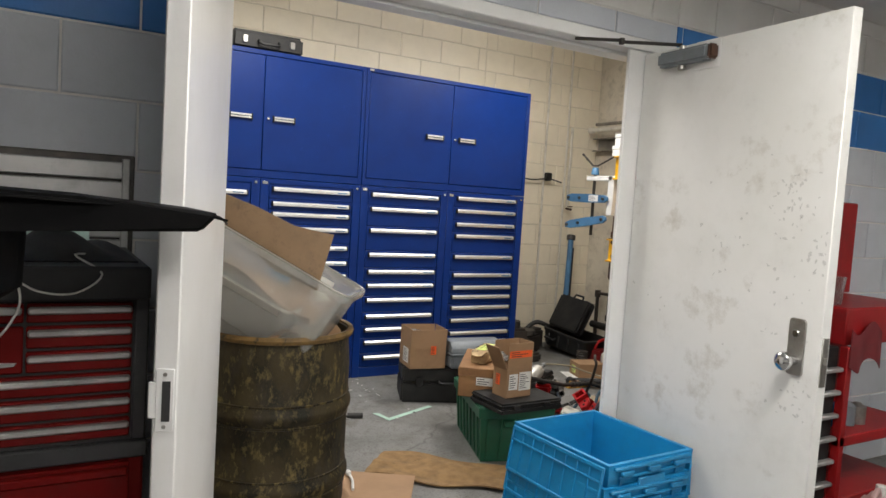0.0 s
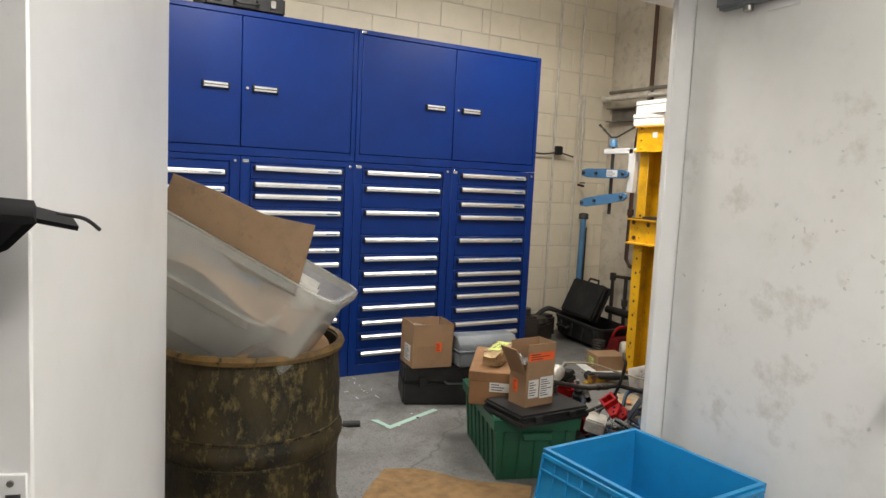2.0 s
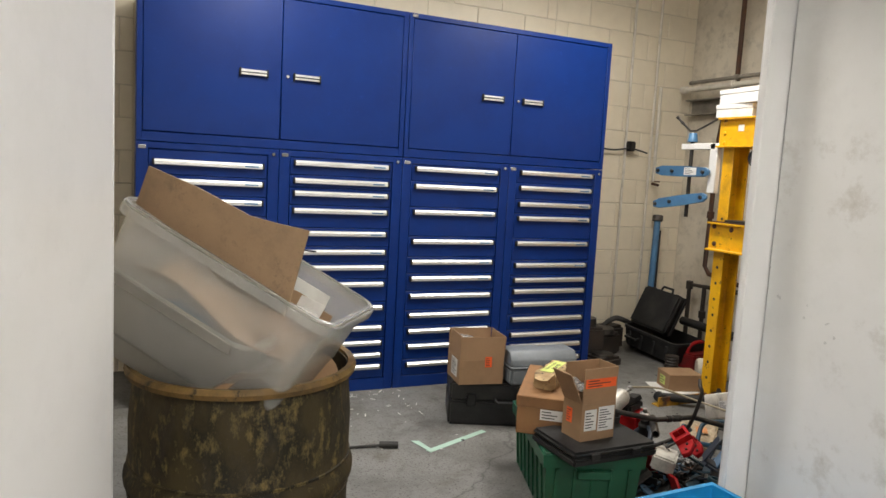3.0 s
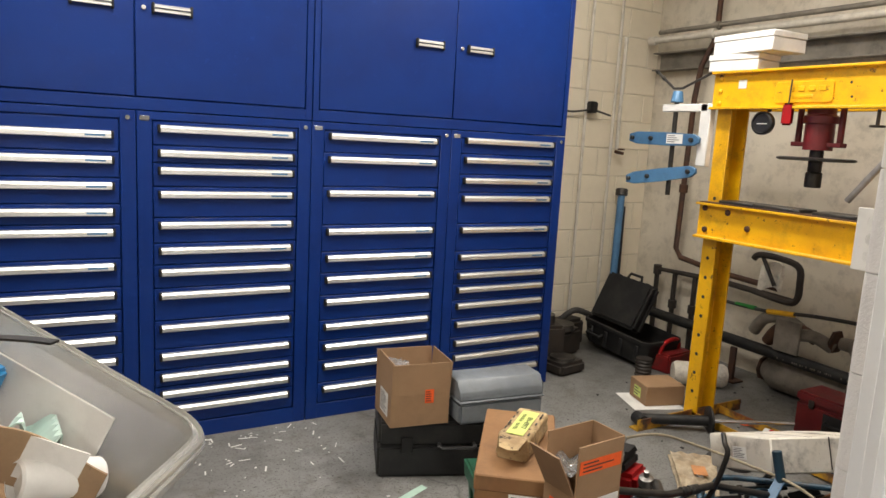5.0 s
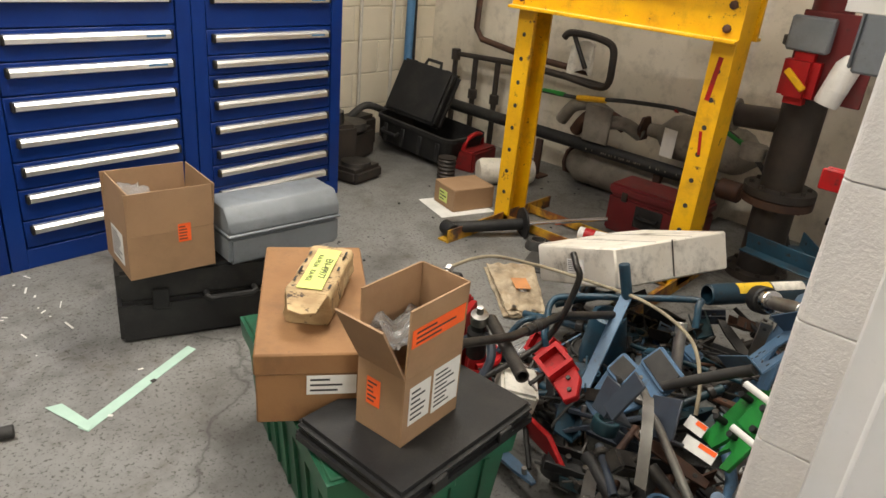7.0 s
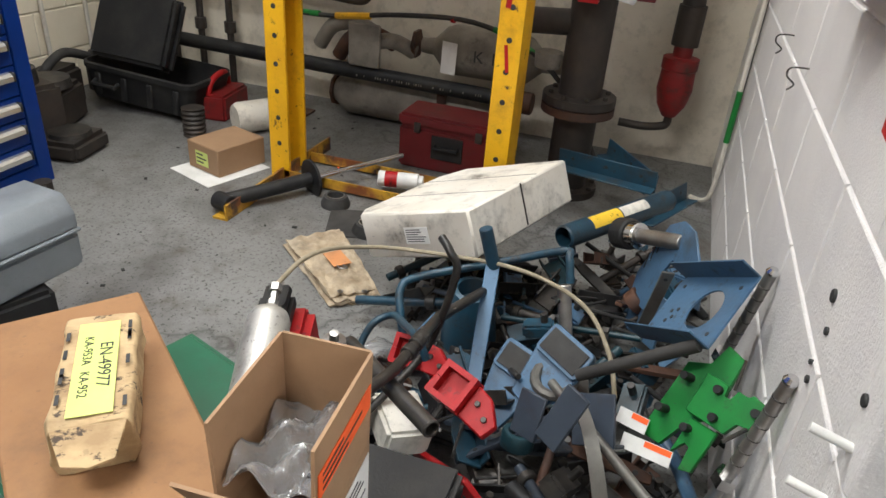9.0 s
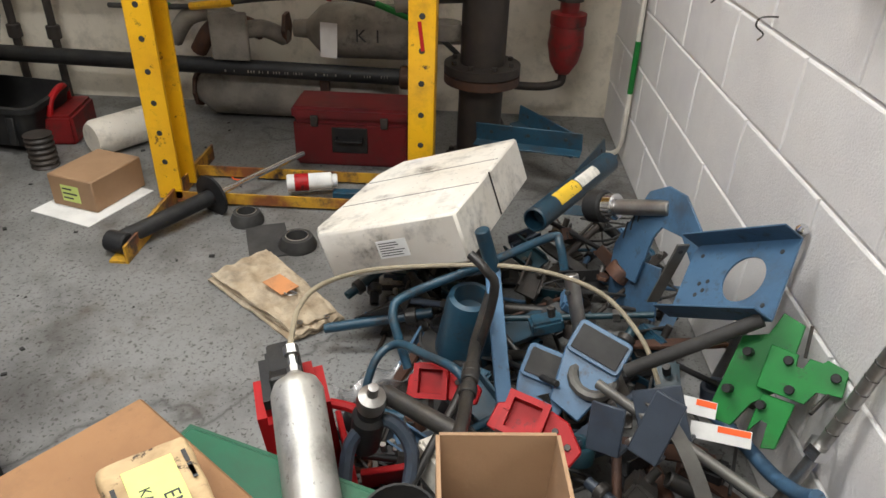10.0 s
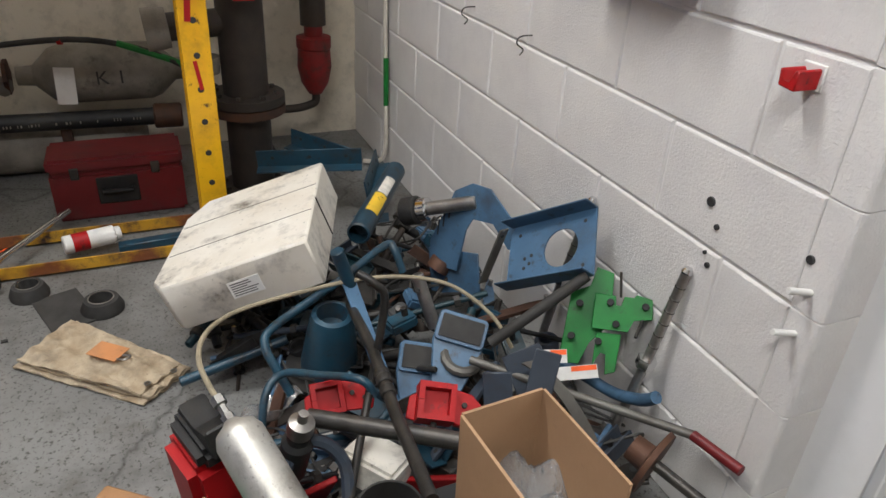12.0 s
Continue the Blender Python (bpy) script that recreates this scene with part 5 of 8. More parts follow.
part("wheel", rod(B(), (-0.03, -0.03, 0.02), (0.03, -0.03, 0.02), 0.006, 8), M_RUST, tp)

# ---- clutter along the east wall ----
jk = thing("jack_stand", pose(0, 0, 0), "slim blue steel jack leaning in the corner", "jack")
part("tube", tube(B(), [(6.655, 8.50, 0.02), (6.79, 8.63, 1.10)], 0.028, 10, False), M_STEELBLUE, jk)
part("collar", rod(B(), (6.785, 8.625, 1.08), (6.793, 8.633, 1.13), 0.045, 12), M_DARKSTEEL, jk)
part("rod", tube(B(), [(6.71, 8.50, 0.3), (6.81, 8.61, 1.0)], 0.010, 8, False), M_BLACK, jk)
kc = thing("tool_case", frame_of((6.46, 8.03, 0.215), (6.43, 8.42, 0.245), (6.60, 8.05, 0.52)), "black plastic tool case leaning on a larger case", "case")
part("base", box(B(), 0.0, 0.40, 0.0, 0.335, 0.0, 0.05, 0.016, 2), M_BLACK, kc)
part("lid", box(B(), 0.004, 0.396, 0.004, 0.331, -0.052, -0.002, 0.016, 2), M_BLACK, kc)
tube(bm := B(), [(0.14, 0.33, 0.0), (0.15, 0.368, 0.0), (0.25, 0.368, 0.0), (0.26, 0.33, 0.0)], 0.010, 8, False)
part("handle", bm, M_BLACK, kc)
for x in (0.06, 0.31):
    part("latch", box(B(), x, x + 0.03, 0.326, 0.338, -0.02, 0.02, 0.003), M_BLACK, kc)
mw = thing("tool_case", pose(6.385, 7.875, 0.012, 0, 0, 92) @ pose(0, 0, 0, 0, -4, 0), "large black moulded case lying open under another case", "case")
part("base", tub_sheet(0.58, 0.34, 0.17, 0.05, 0.02, 0.008, 0.014), M_BLACK, mw).matrix_basis = pose(0.0, -0.34, 0.182)
for x in (0.06, 0.20, 0.34, 0.48):
    part("moulded_rib", box(B(), x, x + 0.03, -0.002, 0.010, 0.03, 0.145, 0.004), M_BLACK, mw)
tube(bm := B(), [(0.38, 0.012, 0.11), (0.38, 0.04, 0.10), (0.50, 0.04, 0.10), (0.50, 0.012, 0.11)], 0.011, 8, False)
part("handle", bm, M_BLACK, mw)
for k, (x, y, rz, ln, h) in enumerate(((6.30, 8.56, 12, 0.24, 0.20), (6.62, 8.52, -20, 0.2, 0.22))):
    mp_ = thing("machine_part", pose(x, y, 0, 0, 0, rz), "greasy dark machine casting behind the cases", "machine part")
    part("housing", box(B(), -ln / 2, ln / 2, -0.08, 0.08, 0, h, 0.025, 2), M_BROWNIRON, mp_)
    part("neck", tube(B(), [(-0.09, 0, h - 0.02), (-0.03, -0.03, h + 0.04), (0.05, -0.05, h + 0.06), (0.16, -0.09, h + 0.02)], 0.022, 10), M_RUBBER, mp_)
rc = thing("caddy", pose(6.62, 7.87, 0.0, 0, 0, 8), "red plastic tool caddy with a loop handle", "caddy")
part("tray", box(B(), -0.12, 0.14, -0.08, 0.10, 0.0, 0.125, 0.012, 2), M_VALVERED, rc)
tube(bm := B(), [(-0.1, 0.01, 0.12), (-0.08, 0.0, 0.18), (0.0, -0.01, 0.205), (0.08, 0.0, 0.18), (0.11, 0.01, 0.12)], 0.014, 8)
part("handle", bm, M_RED, rc)
for (x, y, r, h, lab) in ((6.31, 7.80, 0.052, 0.13, "dirty grey rubber boot on the floor"), (5.56, 7.91, 0.032, 0.04, "dark rubber bushing by the cabinet corner")):
    prof = [(0, 0), (r, 0)]
    for k in range(6):
        prof += [(r, h * (k + 0.2) / 6), (r * 0.86, h * (k + 0.6) / 6), (r, h * (k + 0.95) / 6)]
    prof += [(r * 0.6, h), (0, h)]
    solid("rubber_boot", lathe(B(), prof, 16), M_BROWNIRON, pose(x, y, 0, 0, 0, 0), lab, "rubber boot")
for (x, y, z, rz, w, d, h) in ((5.90, 8.10, 0, 10, 0.24, 0.2, 0.10), (5.86, 8.30, 0, -14, 0.26, 0.24, 0.34), (6.12, 8.42, 0, 20, 0.3, 0.2, 0.22)):
    t_ = thing("machine_part", pose(x, y, z, 0, 0, rz), "greasy black machine housing behind the cabinets", "machine part")
    part("housing", box(B(), -w / 2, w / 2, -d / 2, d / 2, 0, h * 0.8, 0.02, 2), M_BROWNIRON, t_)
    part("cover", lathe(B(), [(0, 0), (w * 0.36, 0), (w * 0.34, h * 0.18), (0, h * 0.2)], 16, Matrix.Translation((0, 0, h * 0.8))), M_DARKSTEEL, t_)
bo = thing("cardboard_box", pose(5.955, 7.43, 0.004, 0, 0, 17), "flat dusty cardboard box with a yellow label", "box")
part("box", box(B(), 0, 0.24, 0.0, 0.19, 0, 0.115, 0.004), M_CARD, bo)
sticker(bo, "label", pose(-0.0006, 0.10, 0.055, 0, 0, -90), 0.075, 0.06, M_LIME, "yellow label", 3)
bo.matrix_world = pose(5.945, 7.42, 0.004, 0, 0, -17)
solid("paper_sheet", box(B(), -0.15, 0.15, -0.13, 0.13, 0, 0.0025), M_PAPER, pose(6.04, 7.48, 0.0005, 0, 0, -20), "white paper sheet under a box", "paper")
ro = thing("paper_roll", pose(6.54, 7.56, 0.075, 90, 0, 55), "dirty white cylinder lying on the floor", "canister")
part("body", lathe(B(), [(0, -0.16), (0.06, -0.16), (0.072, -0.14), (0.072, 0.14), (0.06, 0.16), (0, 0.16)], 20), M_DIRTYWHITE, ro)

# driveshaft and converters on the floor against the wall
ds = thing("drive_shaft", pose(0, 0, 0), "long black tube with white stencil marks", "shaft")
part("tube", tube(B(), [(6.86, 8.30, 0.27), (6.80, 6.46, 0.255)], 0.035, 16, False), M_BLACK, ds)
part("coupling", rod(B(), (6.80, 6.47, 0.255), (6.798, 6.36, 0.253), 0.05, 14), M_RUST, ds)
bm = B()
rngs = random.Random(4)
for k in range(60):
    y = 6.52 + 0.012 * k
    if rngs.random() < 0.5:
        part("stencil_mark", box(B(), 6.7655, 6.7668, y, y + rngs.uniform(0.002, 0.007), 0.256, 0.266), M_EXHAUST, ds)
for y in (6.80, 7.55):
    s_ = thing("pipe_stand", pose(6.83, y, 0), "rusty stand carrying the long tube", "stand")
    part("post", box(B(), -0.012, 0.012, -0.02, 0.02, 0.0, 0.222, 0.003), M_RUST, s_)
    part("foot", box(B(), -0.05, 0.05, -0.06, 0.06, 0.0, 0.012, 0.003), M_RUST, s_)
kv = thing("exhaust_converter", pose(0, 0, 0), "dusty grey converter can marked K 1 with a white tag", "converter")
part("can", lathe(B(), [(0, -0.32), (0.035, -0.32), (0.04, -0.26), (0.10, -0.20), (0.115, -0.16), (0.115, 0.16), (0.10, 0.20), (0.045, 0.26), (0.04, 0.4), (0, 0.4)], 28, Matrix.Translation((6.93, 6.62, 0.41)) @ pose(0, 0, 0, 90)), M_EXHAUST, kv)
words("marking", "K", 0.075, Matrix.Translation((6.813, 6.635, 0.415)) @ pose(0, 0, 0, 90, 0, -90), M_INK, kv)
words("marking", "1", 0.075, Matrix.Translation((6.813, 6.565, 0.415)) @ pose(0, 0, 0, 90, 0, -90), M_INK, kv)
sticker(kv, "tag", pose(6.79, 6.765, 0.40, 8, 4, -90), 0.07, 0.15, M_PAPER, "white hanging tag")
part("flange", lathe(B(), [(0, 0), (0.07, 0), (0.07, 0.015), (0, 0.015)], 6, Matrix.Translation((6.93, 6.98, 0.41)) @ pose(0, 0, 0, 90)), M_RUST, kv)
kv2 = thing("exhaust_converter", pose(0, 0, 0), "dusty grey exhaust can lying under the shaft", "converter")
part("can", lathe(B(), [(0, -0.5), (0.06, -0.5), (0.11, -0.42), (0.115, 0.3), (0.08, 0.4), (0, 0.4)], 24, Matrix.Translation((6.96, 6.90, 0.117)) @ pose(0, 0, 0, 90)), M_EXHAUST, kv2)
part("end_flange", lathe(B(), [(0, 0), (0.085, 0), (0.085, 0.014), (0, 0.014)], 8, Matrix.Translation((6.96, 7.41, 0.117)) @ pose(0, 0, 0, 90)), M_RUST, kv2)
part("seam_band", lathe(B(), [(0.113, -0.012), (0.119, -0.012), (0.119, 0.012), (0.113, 0.012)], 24, Matrix.Translation((6.96, 6.80, 0.117)) @ pose(0, 0, 0, 90)), M_RUST, kv2)
ex2 = thing("exhaust_manifold", pose(0, 0, 0), "rusty cast exhaust manifold on the converters", "manifold")
for k, (y, z) in enumerate(((7.32, 0.46), (7.22, 0.42), (7.12, 0.40))):
    part("runner", tube(B(), [(6.85, y + 0.12, z - 0.10), (6.83, y + 0.04, z), (6.86, y - 0.06, z + 0.02), (6.92, y - 0.14, z - 0.03)], 0.036, 10), (M_EXHAUST, M_RUST, M_EXHAUST)[k], ex2)
part("bracket", box(B(), 6.78, 6.80, 7.10, 7.26, 0.30, 0.50, 0.006), M_EXHAUST, ex2)
hz = thing("cable_loom", pose(0, 0, 0), "black cable with green and yellow tape", "cable")
part("cable", tube(B(), [(6.86, 7.70, 0.49), (6.80, 7.35, 0.51), (6.78, 7.0, 0.56), (6.77, 6.66, 0.575), (6.72, 6.38, 0.50), (6.62, 6.16, 0.34), (6.56, 6.02, 0.12)], 0.011, 8), M_RUBBER, hz)
part("green_tape", tube(B(), [(6.755, 6.56, 0.562), (6.722, 6.38, 0.50), (6.70, 6.33, 0.475)], 0.013, 8), M_GREEN, hz)
part("green_tape", tube(B(), [(6.84, 7.58, 0.497), (6.81, 7.42, 0.508)], 0.014, 8), M_GREEN, hz)
part("yellow_grip", tube(B(), [(6.80, 7.33, 0.512), (6.787, 7.15, 0.535)], 0.016, 8), M_YELLOW, hz)
part("red_tie", tube(B(), [(6.78, 6.76, 0.572), (6.775, 6.745, 0.573)], 0.014, 8), M_RED, hz)
cc = thing("g_clamp", pose(6.86, 7.33, 0.0), "dark steel C-clamp hung behind the press", "clamp")
part("frame", tube(B(), [(0, 0.16, 0.60), (0, -0.05, 0.58), (0, -0.13, 0.60), (0, -0.14, 0.70), (0, -0.12, 0.80), (0, 0.0, 0.83), (0, 0.14, 0.83), (0, 0.18, 0.80)], 0.02, 8), M_BROWNIRON, cc)
part("screw", rod(B(), (0, 0.13, 0.84), (0, 0.02, 0.66), 0.013, 10), M_DARKSTEEL, cc)
gl = thing("work_glove", pose(6.90, 7.42, 0.62), "pale work gloves hanging on a clamp", "glove")
part("palm", sheet(B(), lambda u, v: Vector((0.02 * math.sin(6 * u + v), (u - 0.5) * 0.14, v * 0.16 + 0.02 * math.sin(5 * u))), 6, 6, 0.02), M_DIRTYWHITE, gl)
rt = thing("toolbox", pose(6.43, 6.40, 0, 0, 0, 90), "dark red plastic toolbox with a black handle recess", "toolbox")
part("base", box(B(), 0.0, 0.45, -0.20, 0.0, 0.0, 0.185, 0.012, 2), M_DARKRED, rt)
part("lid", box(B(), -0.004, 0.454, -0.204, 0.004, 0.187, 0.24, 0.012, 2), M_DARKRED, rt)
rec = part("handle_recess", box(B(), 0.16, 0.30, 0.0005, 0.006, 0.06, 0.165, 0.008), M_BLACK, rt, "black handle recess")
tube(bm := B(), [(0.18, 0.004, 0.12), (0.18, 0.022, 0.115), (0.28, 0.022, 0.115), (0.28, 0.004, 0.12)], 0.008, 8, False)
part("handle", bm, M_BLACK, rec)
for x in (0.08, 0.35):
    part("latch", box(B(), x, x + 0.03, 0.002, 0.01, 0.165, 0.21, 0.003), M_DARKSTEEL, rt)

# ---- big riser with valve ----
rs = thing("sprinkler_riser", pose(6.53, 6.13, 0), "dark brown iron riser pipe with bolted flanges", "riser")
part("pipe", lathe(B(), [(0, 0), (0.085, 0), (0.085, 1.0), (0, 1.0)], 28), M_BROWNIRON, rs)
for z, r in ((0.0, 0.13), (0.34, 0.145), (0.378, 0.145), (0.98, 0.145)):
    fl_ = part("flange", lathe(B(), [(0.08, 0), (r, 0), (r, 0.032), (0.08, 0.034)], 28, Matrix.Translation((0, 0, z))), M_BROWNIRON if z != 0.34 else M_RUST, rs)
    for k in range(8):
        a = 2 * math.pi * (k + 0.5) / 8
        part("bolt", rod(B(), (0.115 * math.cos(a), 0.115 * math.sin(a), z - 0.012), (0.115 * math.cos(a), 0.115 * math.sin(a), z + 0.046), 0.011, 6), M_BROWNIRON, fl_)
part("branch", rod(B(), (0, 0, 0.68), (0, 0.30, 0.66), 0.05, 16), M_BROWNIRON, rs)
part("branch_cap", lathe(B(), [(0, -0.03), (0.07, -0.03), (0.075, 0.0), (0.075, 0.05), (0, 0.05)], 16, along((0, 0.28, 0.66), (0, 0.4, 0.65))), M_EXHAUST, rs)
part("drip_cup", lathe(B(), [(0, 0), (0.05, 0), (0.055, 0.06), (0, 0.06)], 14, Matrix.Translation((-0.02, 0.14, 0.50))), M_EXHAUST, rs)
part("clamp_band", lathe(B(), [(0.075, 1.56), (0.088, 1.56), (0.088, 1.60), (0.075, 1.60)], 24), M_DARKSTEEL, rs)
part("black_collar", lathe(B(), [(0.074, 1.62), (0.092, 1.62), (0.092, 1.76), (0.074, 1.76)], 24), M_BLACK, rs, "black rubber coupling")
part("riser_column", lathe(B(), [(0.075, 1.01), (0.075, 3.28), (0, 3.28)], 24), M_DARKRED, rs, "red painted upper riser")
part("tamper_switch", box(B(), -0.20, -0.145, -0.07, 0.08, 0.975, 1.10, 0.008), M_GREY, rs, "grey switch cover with a plate")
part("bell_plate", box(B(), -0.143, -0.130, -0.22, 0.06, 0.80, 1.12, 0.003), M_DARKRED, rs, "dark red steel plate")
vb = part("valve_body", box(B(), -0.21, -0.10, -0.06, 0.07, 0.78, 0.972, 0.03, 2), M_RED, rs, "bright red valve cover")
part("valve_wing", box(B(), -0.228, -0.21, -0.045, 0.055, 0.862, 0.887, 0.004, 1, pose(0, 0.005, 0.875, 40) @ pose(0, -0.005, -0.875)), M_YELLOW, vb, "yellow valve pointer")
bt = thing("spray_bottle", pose(6.36, 6.02, 0.80, 14, 4, 0), "white plastic bottle hung by the riser", "bottle")
part("body", lathe(B(), [(0, 0), (0.042, 0), (0.046, 0.01), (0.046, 0.15), (0.03, 0.18), (0.014, 0.19), (0.014, 0.22), (0, 0.22)], 20), M_WHITEPLASTIC, bt)
part("label", lathe(B(), [(0.0465, 0.06), (0.0465, 0.13)], 20), M_PAPER, bt)
va = thing("drain_valve", pose(6.88, 5.78, 0), "red painted drain valve with an iron elbow", "valve")
part("body", lathe(B(), [(0, 0.28), (0.03, 0.28), (0.06, 0.33), (0.075, 0.40), (0.07, 0.48), (0.075, 0.485), (0.075, 0.53), (0.04, 0.535), (0.04, 0.60)], 18), M_VALVERED, va)
part("stem", lathe(B(), [(0.055, 0.58), (0.055, 0.74), (0.045, 0.74), (0.045, 1.10), (0, 1.10)], 16), M_BROWNIRON, va)
part("elbow", tube(B(), [(0, 0, 0.30), (0.0, 0, 0.245), (-0.01, 0.03, 0.23), (-0.03, 0.10, 0.225), (-0.04, 0.20, 0.23)], 0.018, 10), M_BROWNIRON, va)
part("link", tube(B(), [(0, 0, 1.0), (-0.05, 0.12, 1.0), (-0.10, 0.25, 1.0)], 0.03, 10), M_DARKRED, va)

# ---- fixings on the inner side of the door wall ----
eb = thing("junction_box", pose(4.575, 5.532, 1.21), "grey steel junction box with round knock-outs", "junction box")
part("box", box(B(), -0.05, 0.06, -0.004, 0.072, 0, 0.125, 0.003), M_STEEL, eb)
part("cover", box(B(), -0.055, -0.05, 0.0, 0.075, -0.003, 0.128, 0.001), M_PAPER, eb)
for z in (0.028, 0.064, 0.100):
    part("knock_out", rod(B(), (-0.054, 0.038, z), (-0.0558, 0.038, z), 0.014, 16), M_PAPER, eb)
shf = thing("wall_box", pose(4.98, 5.532, 1.10), "grey steel cabinet fixed to the block wall", "wall box")
part("body", box(B(), -0.17, 0.17, 0, 0.11, 0, 0.42, 0.004), M_GREY, shf)
part("door", box(B(), -0.165, 0.165, 0.111, 0.118, 0.006, 0.414, 0.003), M_GREY, shf)
rb = thing("wall_hook", pose(4.585, 5.532, 0.975), "red plastic bracket screwed to the block wall", "bracket")
part("plate", box(B(), -0.022, 0.022, -0.003, 0.003, -0.02, 0.022, 0.002), M_WHITEPLASTIC, rb)
bm = B()
prism(bm, [(-0.016, -0.016), (0.016, -0.013), (0.019, 0.013), (0.013, 0.013), (0.008, -0.005), (-0.006, -0.006), (-0.010, 0.016), (-0.017, 0.016)], 0.05, Matrix.Translation((0, 0.002, 0)) @ pose(0, 0, 0, 90) @ pose(0, 0, -0.05), 0.002)
part("hook", bm, M_RED, rb, "red plastic hook")
for x, z in ((5.806, 0.82), (5.449, 0.815)):
    hk_ = thing("wire_hook", pose(x, 5.53, z), "bent wire hook in the block wall", "hook")
    part("wire", tube(B(), [(0, -0.01, 0.03), (0.0, 0.034, 0.028), (0.010, 0.038, 0.008), (0.006, 0.02, -0.008), (0.0, 0.032, -0.02)], 0.0022, 6), M_DARKSTEEL, hk_)
for x, z in ((4.463, 0.65), (4.465, 0.566)):
    pg = thing("wall_peg", pose(x, 5.53, z), "short white peg in the block wall", "peg")
    part("peg", rod(B(), (0, -0.01, 0), (0.01, 0.045, 0.01), 0.006, 10), M_WHITEPLASTIC, pg)
for x, z, r in ((4.717, 0.701, 0.010), (4.688, 0.661, 0.006), (4.700, 0.60, 0.004), (4.686, 0.579, 0.006), (4.484, 0.704, 0.008), (4.475, 0.645, 0.004)):
    part("drilled_hole", rod(B(), (x, 5.528, z), (x, 5.5345, z), r, 12), M_INK, wall_south)
ctl = thing("conduit", pose(0, 0, 0), "white conduit with a green tape wrap on the wall", "conduit")
part("pipe", tube(B(), [(6.60, 5.548, 3.28), (6.60, 5.548, 0.9), (6.575, 5.548, 0.30), (6.575, 5.55, 0.10), (6.60, 5.57, 0.04), (6.66, 5.62, 0.02)], 0.010, 8), M_PIPE, ctl)
part("tape", tube(B(), [(6.582, 5.548, 0.50), (6.576, 5.548, 0.30)], 0.0115, 8), M_GREEN, ctl)
part("dark_edge", tube(B(), [(6.612, 5.54, 0.95), (6.588, 5.54, 0.35)], 0.006, 6), M_RUBBER, ctl)

# ---- heap of service tools ----
def holed_plate(bm, w, h, r, th, cx=0.0, cy=0.0, n=32, m=None):
    t = bmesh.new()
    rows = []
    for z in (0.0, th):
        out, inn = [], []
        for i in range(n):
            a = 2 * math.pi * (i + 0.5) / n
            c, s = math.cos(a), math.sin(a)
            k = min((w / 2 - math.copysign(cx, c) if c else 9) / max(abs(c), 1e-6), (h / 2 - math.copysign(cy, s) if s else 9) / max(abs(s), 1e-6))
            out.append(t.verts.new((cx + k * c, cy + k * s, z)))
            inn.append(t.verts.new((cx + r * c, cy + r * s, z)))
        rows.append((out, inn))
    (o0, i0), (o1, i1) = rows
    for i in range(n):
        j = (i + 1) % n
        t.faces.new((o0[i], o0[j], i0[j], i0[i]))
        t.faces.new((o1[i], i1[i], i1[j], o1[j]))
        t.faces.new((o0[i], o1[i], o1[j], o0[j]))
        t.faces.new((i0[i], i0[j], i1[j], i1[i]))
    if m is not None:
        t.transform(m)
    join(bm, t)
    return bm


# white carton tipped on the heap
wm = frame_of((5.332, 6.513, 0.190), (5.214, 6.138, 0.343), (5.789, 6.365, 0.182))
if wm.col[2].z < 0:
    wm = wm @ Matrix.Diagonal((1, 1, -1, 1))
wc = thing("white_carton", wm, "scuffed white cardboard carton tipped on the tool heap", "box")
bm = B()
prism(bm, [(0.035, 0.0), (0.405, 0.0), (0.41, 0.49), (0.05, 0.49), (0.0, 0.40), (0.0, 0.05)], 0.125, None, 0.006)
part("body", bm, M_DIRTYWHITE, wc)
for y in (0.17, 0.33):
    part("crease", box(B(), 0.012, 0.404, y, y + 0.0022, 0.1246, 0.1256), M_BROWNIRON, wc)
part("crease", box(B(), 0.4085, 0.4115, 0.235, 0.238, 0.01, 0.125), M_BROWNIRON, wc)
sticker(wc, "label", pose(0.225, -0.0006, 0.062), 0.08, 0.045, M_PAPER, "white printed label", 6)

# big blue bracket with a round window
am = frame_of((5.066, 5.746, 0.327), (4.897, 5.646, 0.448), (5.188, 5.687, 0.422))
br = thing("support_bracket", am, "light blue steel channel bracket with round windows", "bracket")
bm = B()
holed_plate(bm, 0.25, 0.17, 0.048, 0.004, 0.03, 0.0, 40, pose(0.125, 0.085, 0))
part("web", bm, M_LTBLUE, br)
sgn = 1 if am.col[2].x < 0 else -1
for y in (0.0, 0.166):
    part("flange", box(B(), 0, 0.25, y, y + 0.004, min(0, sgn * 0.05), max(0, sgn * 0.05), 0.001), M_LTBLUE, br)
for x, y in ((0.05, 0.05), (0.065, 0.06), (0.05, 0.075), (0.07, 0.08), (0.03, 0.14), (0.22, 0.14), (0.22, 0.03)):
    part("bolt_hole", rod(B(), (x, y, -0.001 if sgn < 0 else 0.003), (x, y, 0.001 if sgn < 0 else 0.0052), 0.005, 8), M_INK, br)
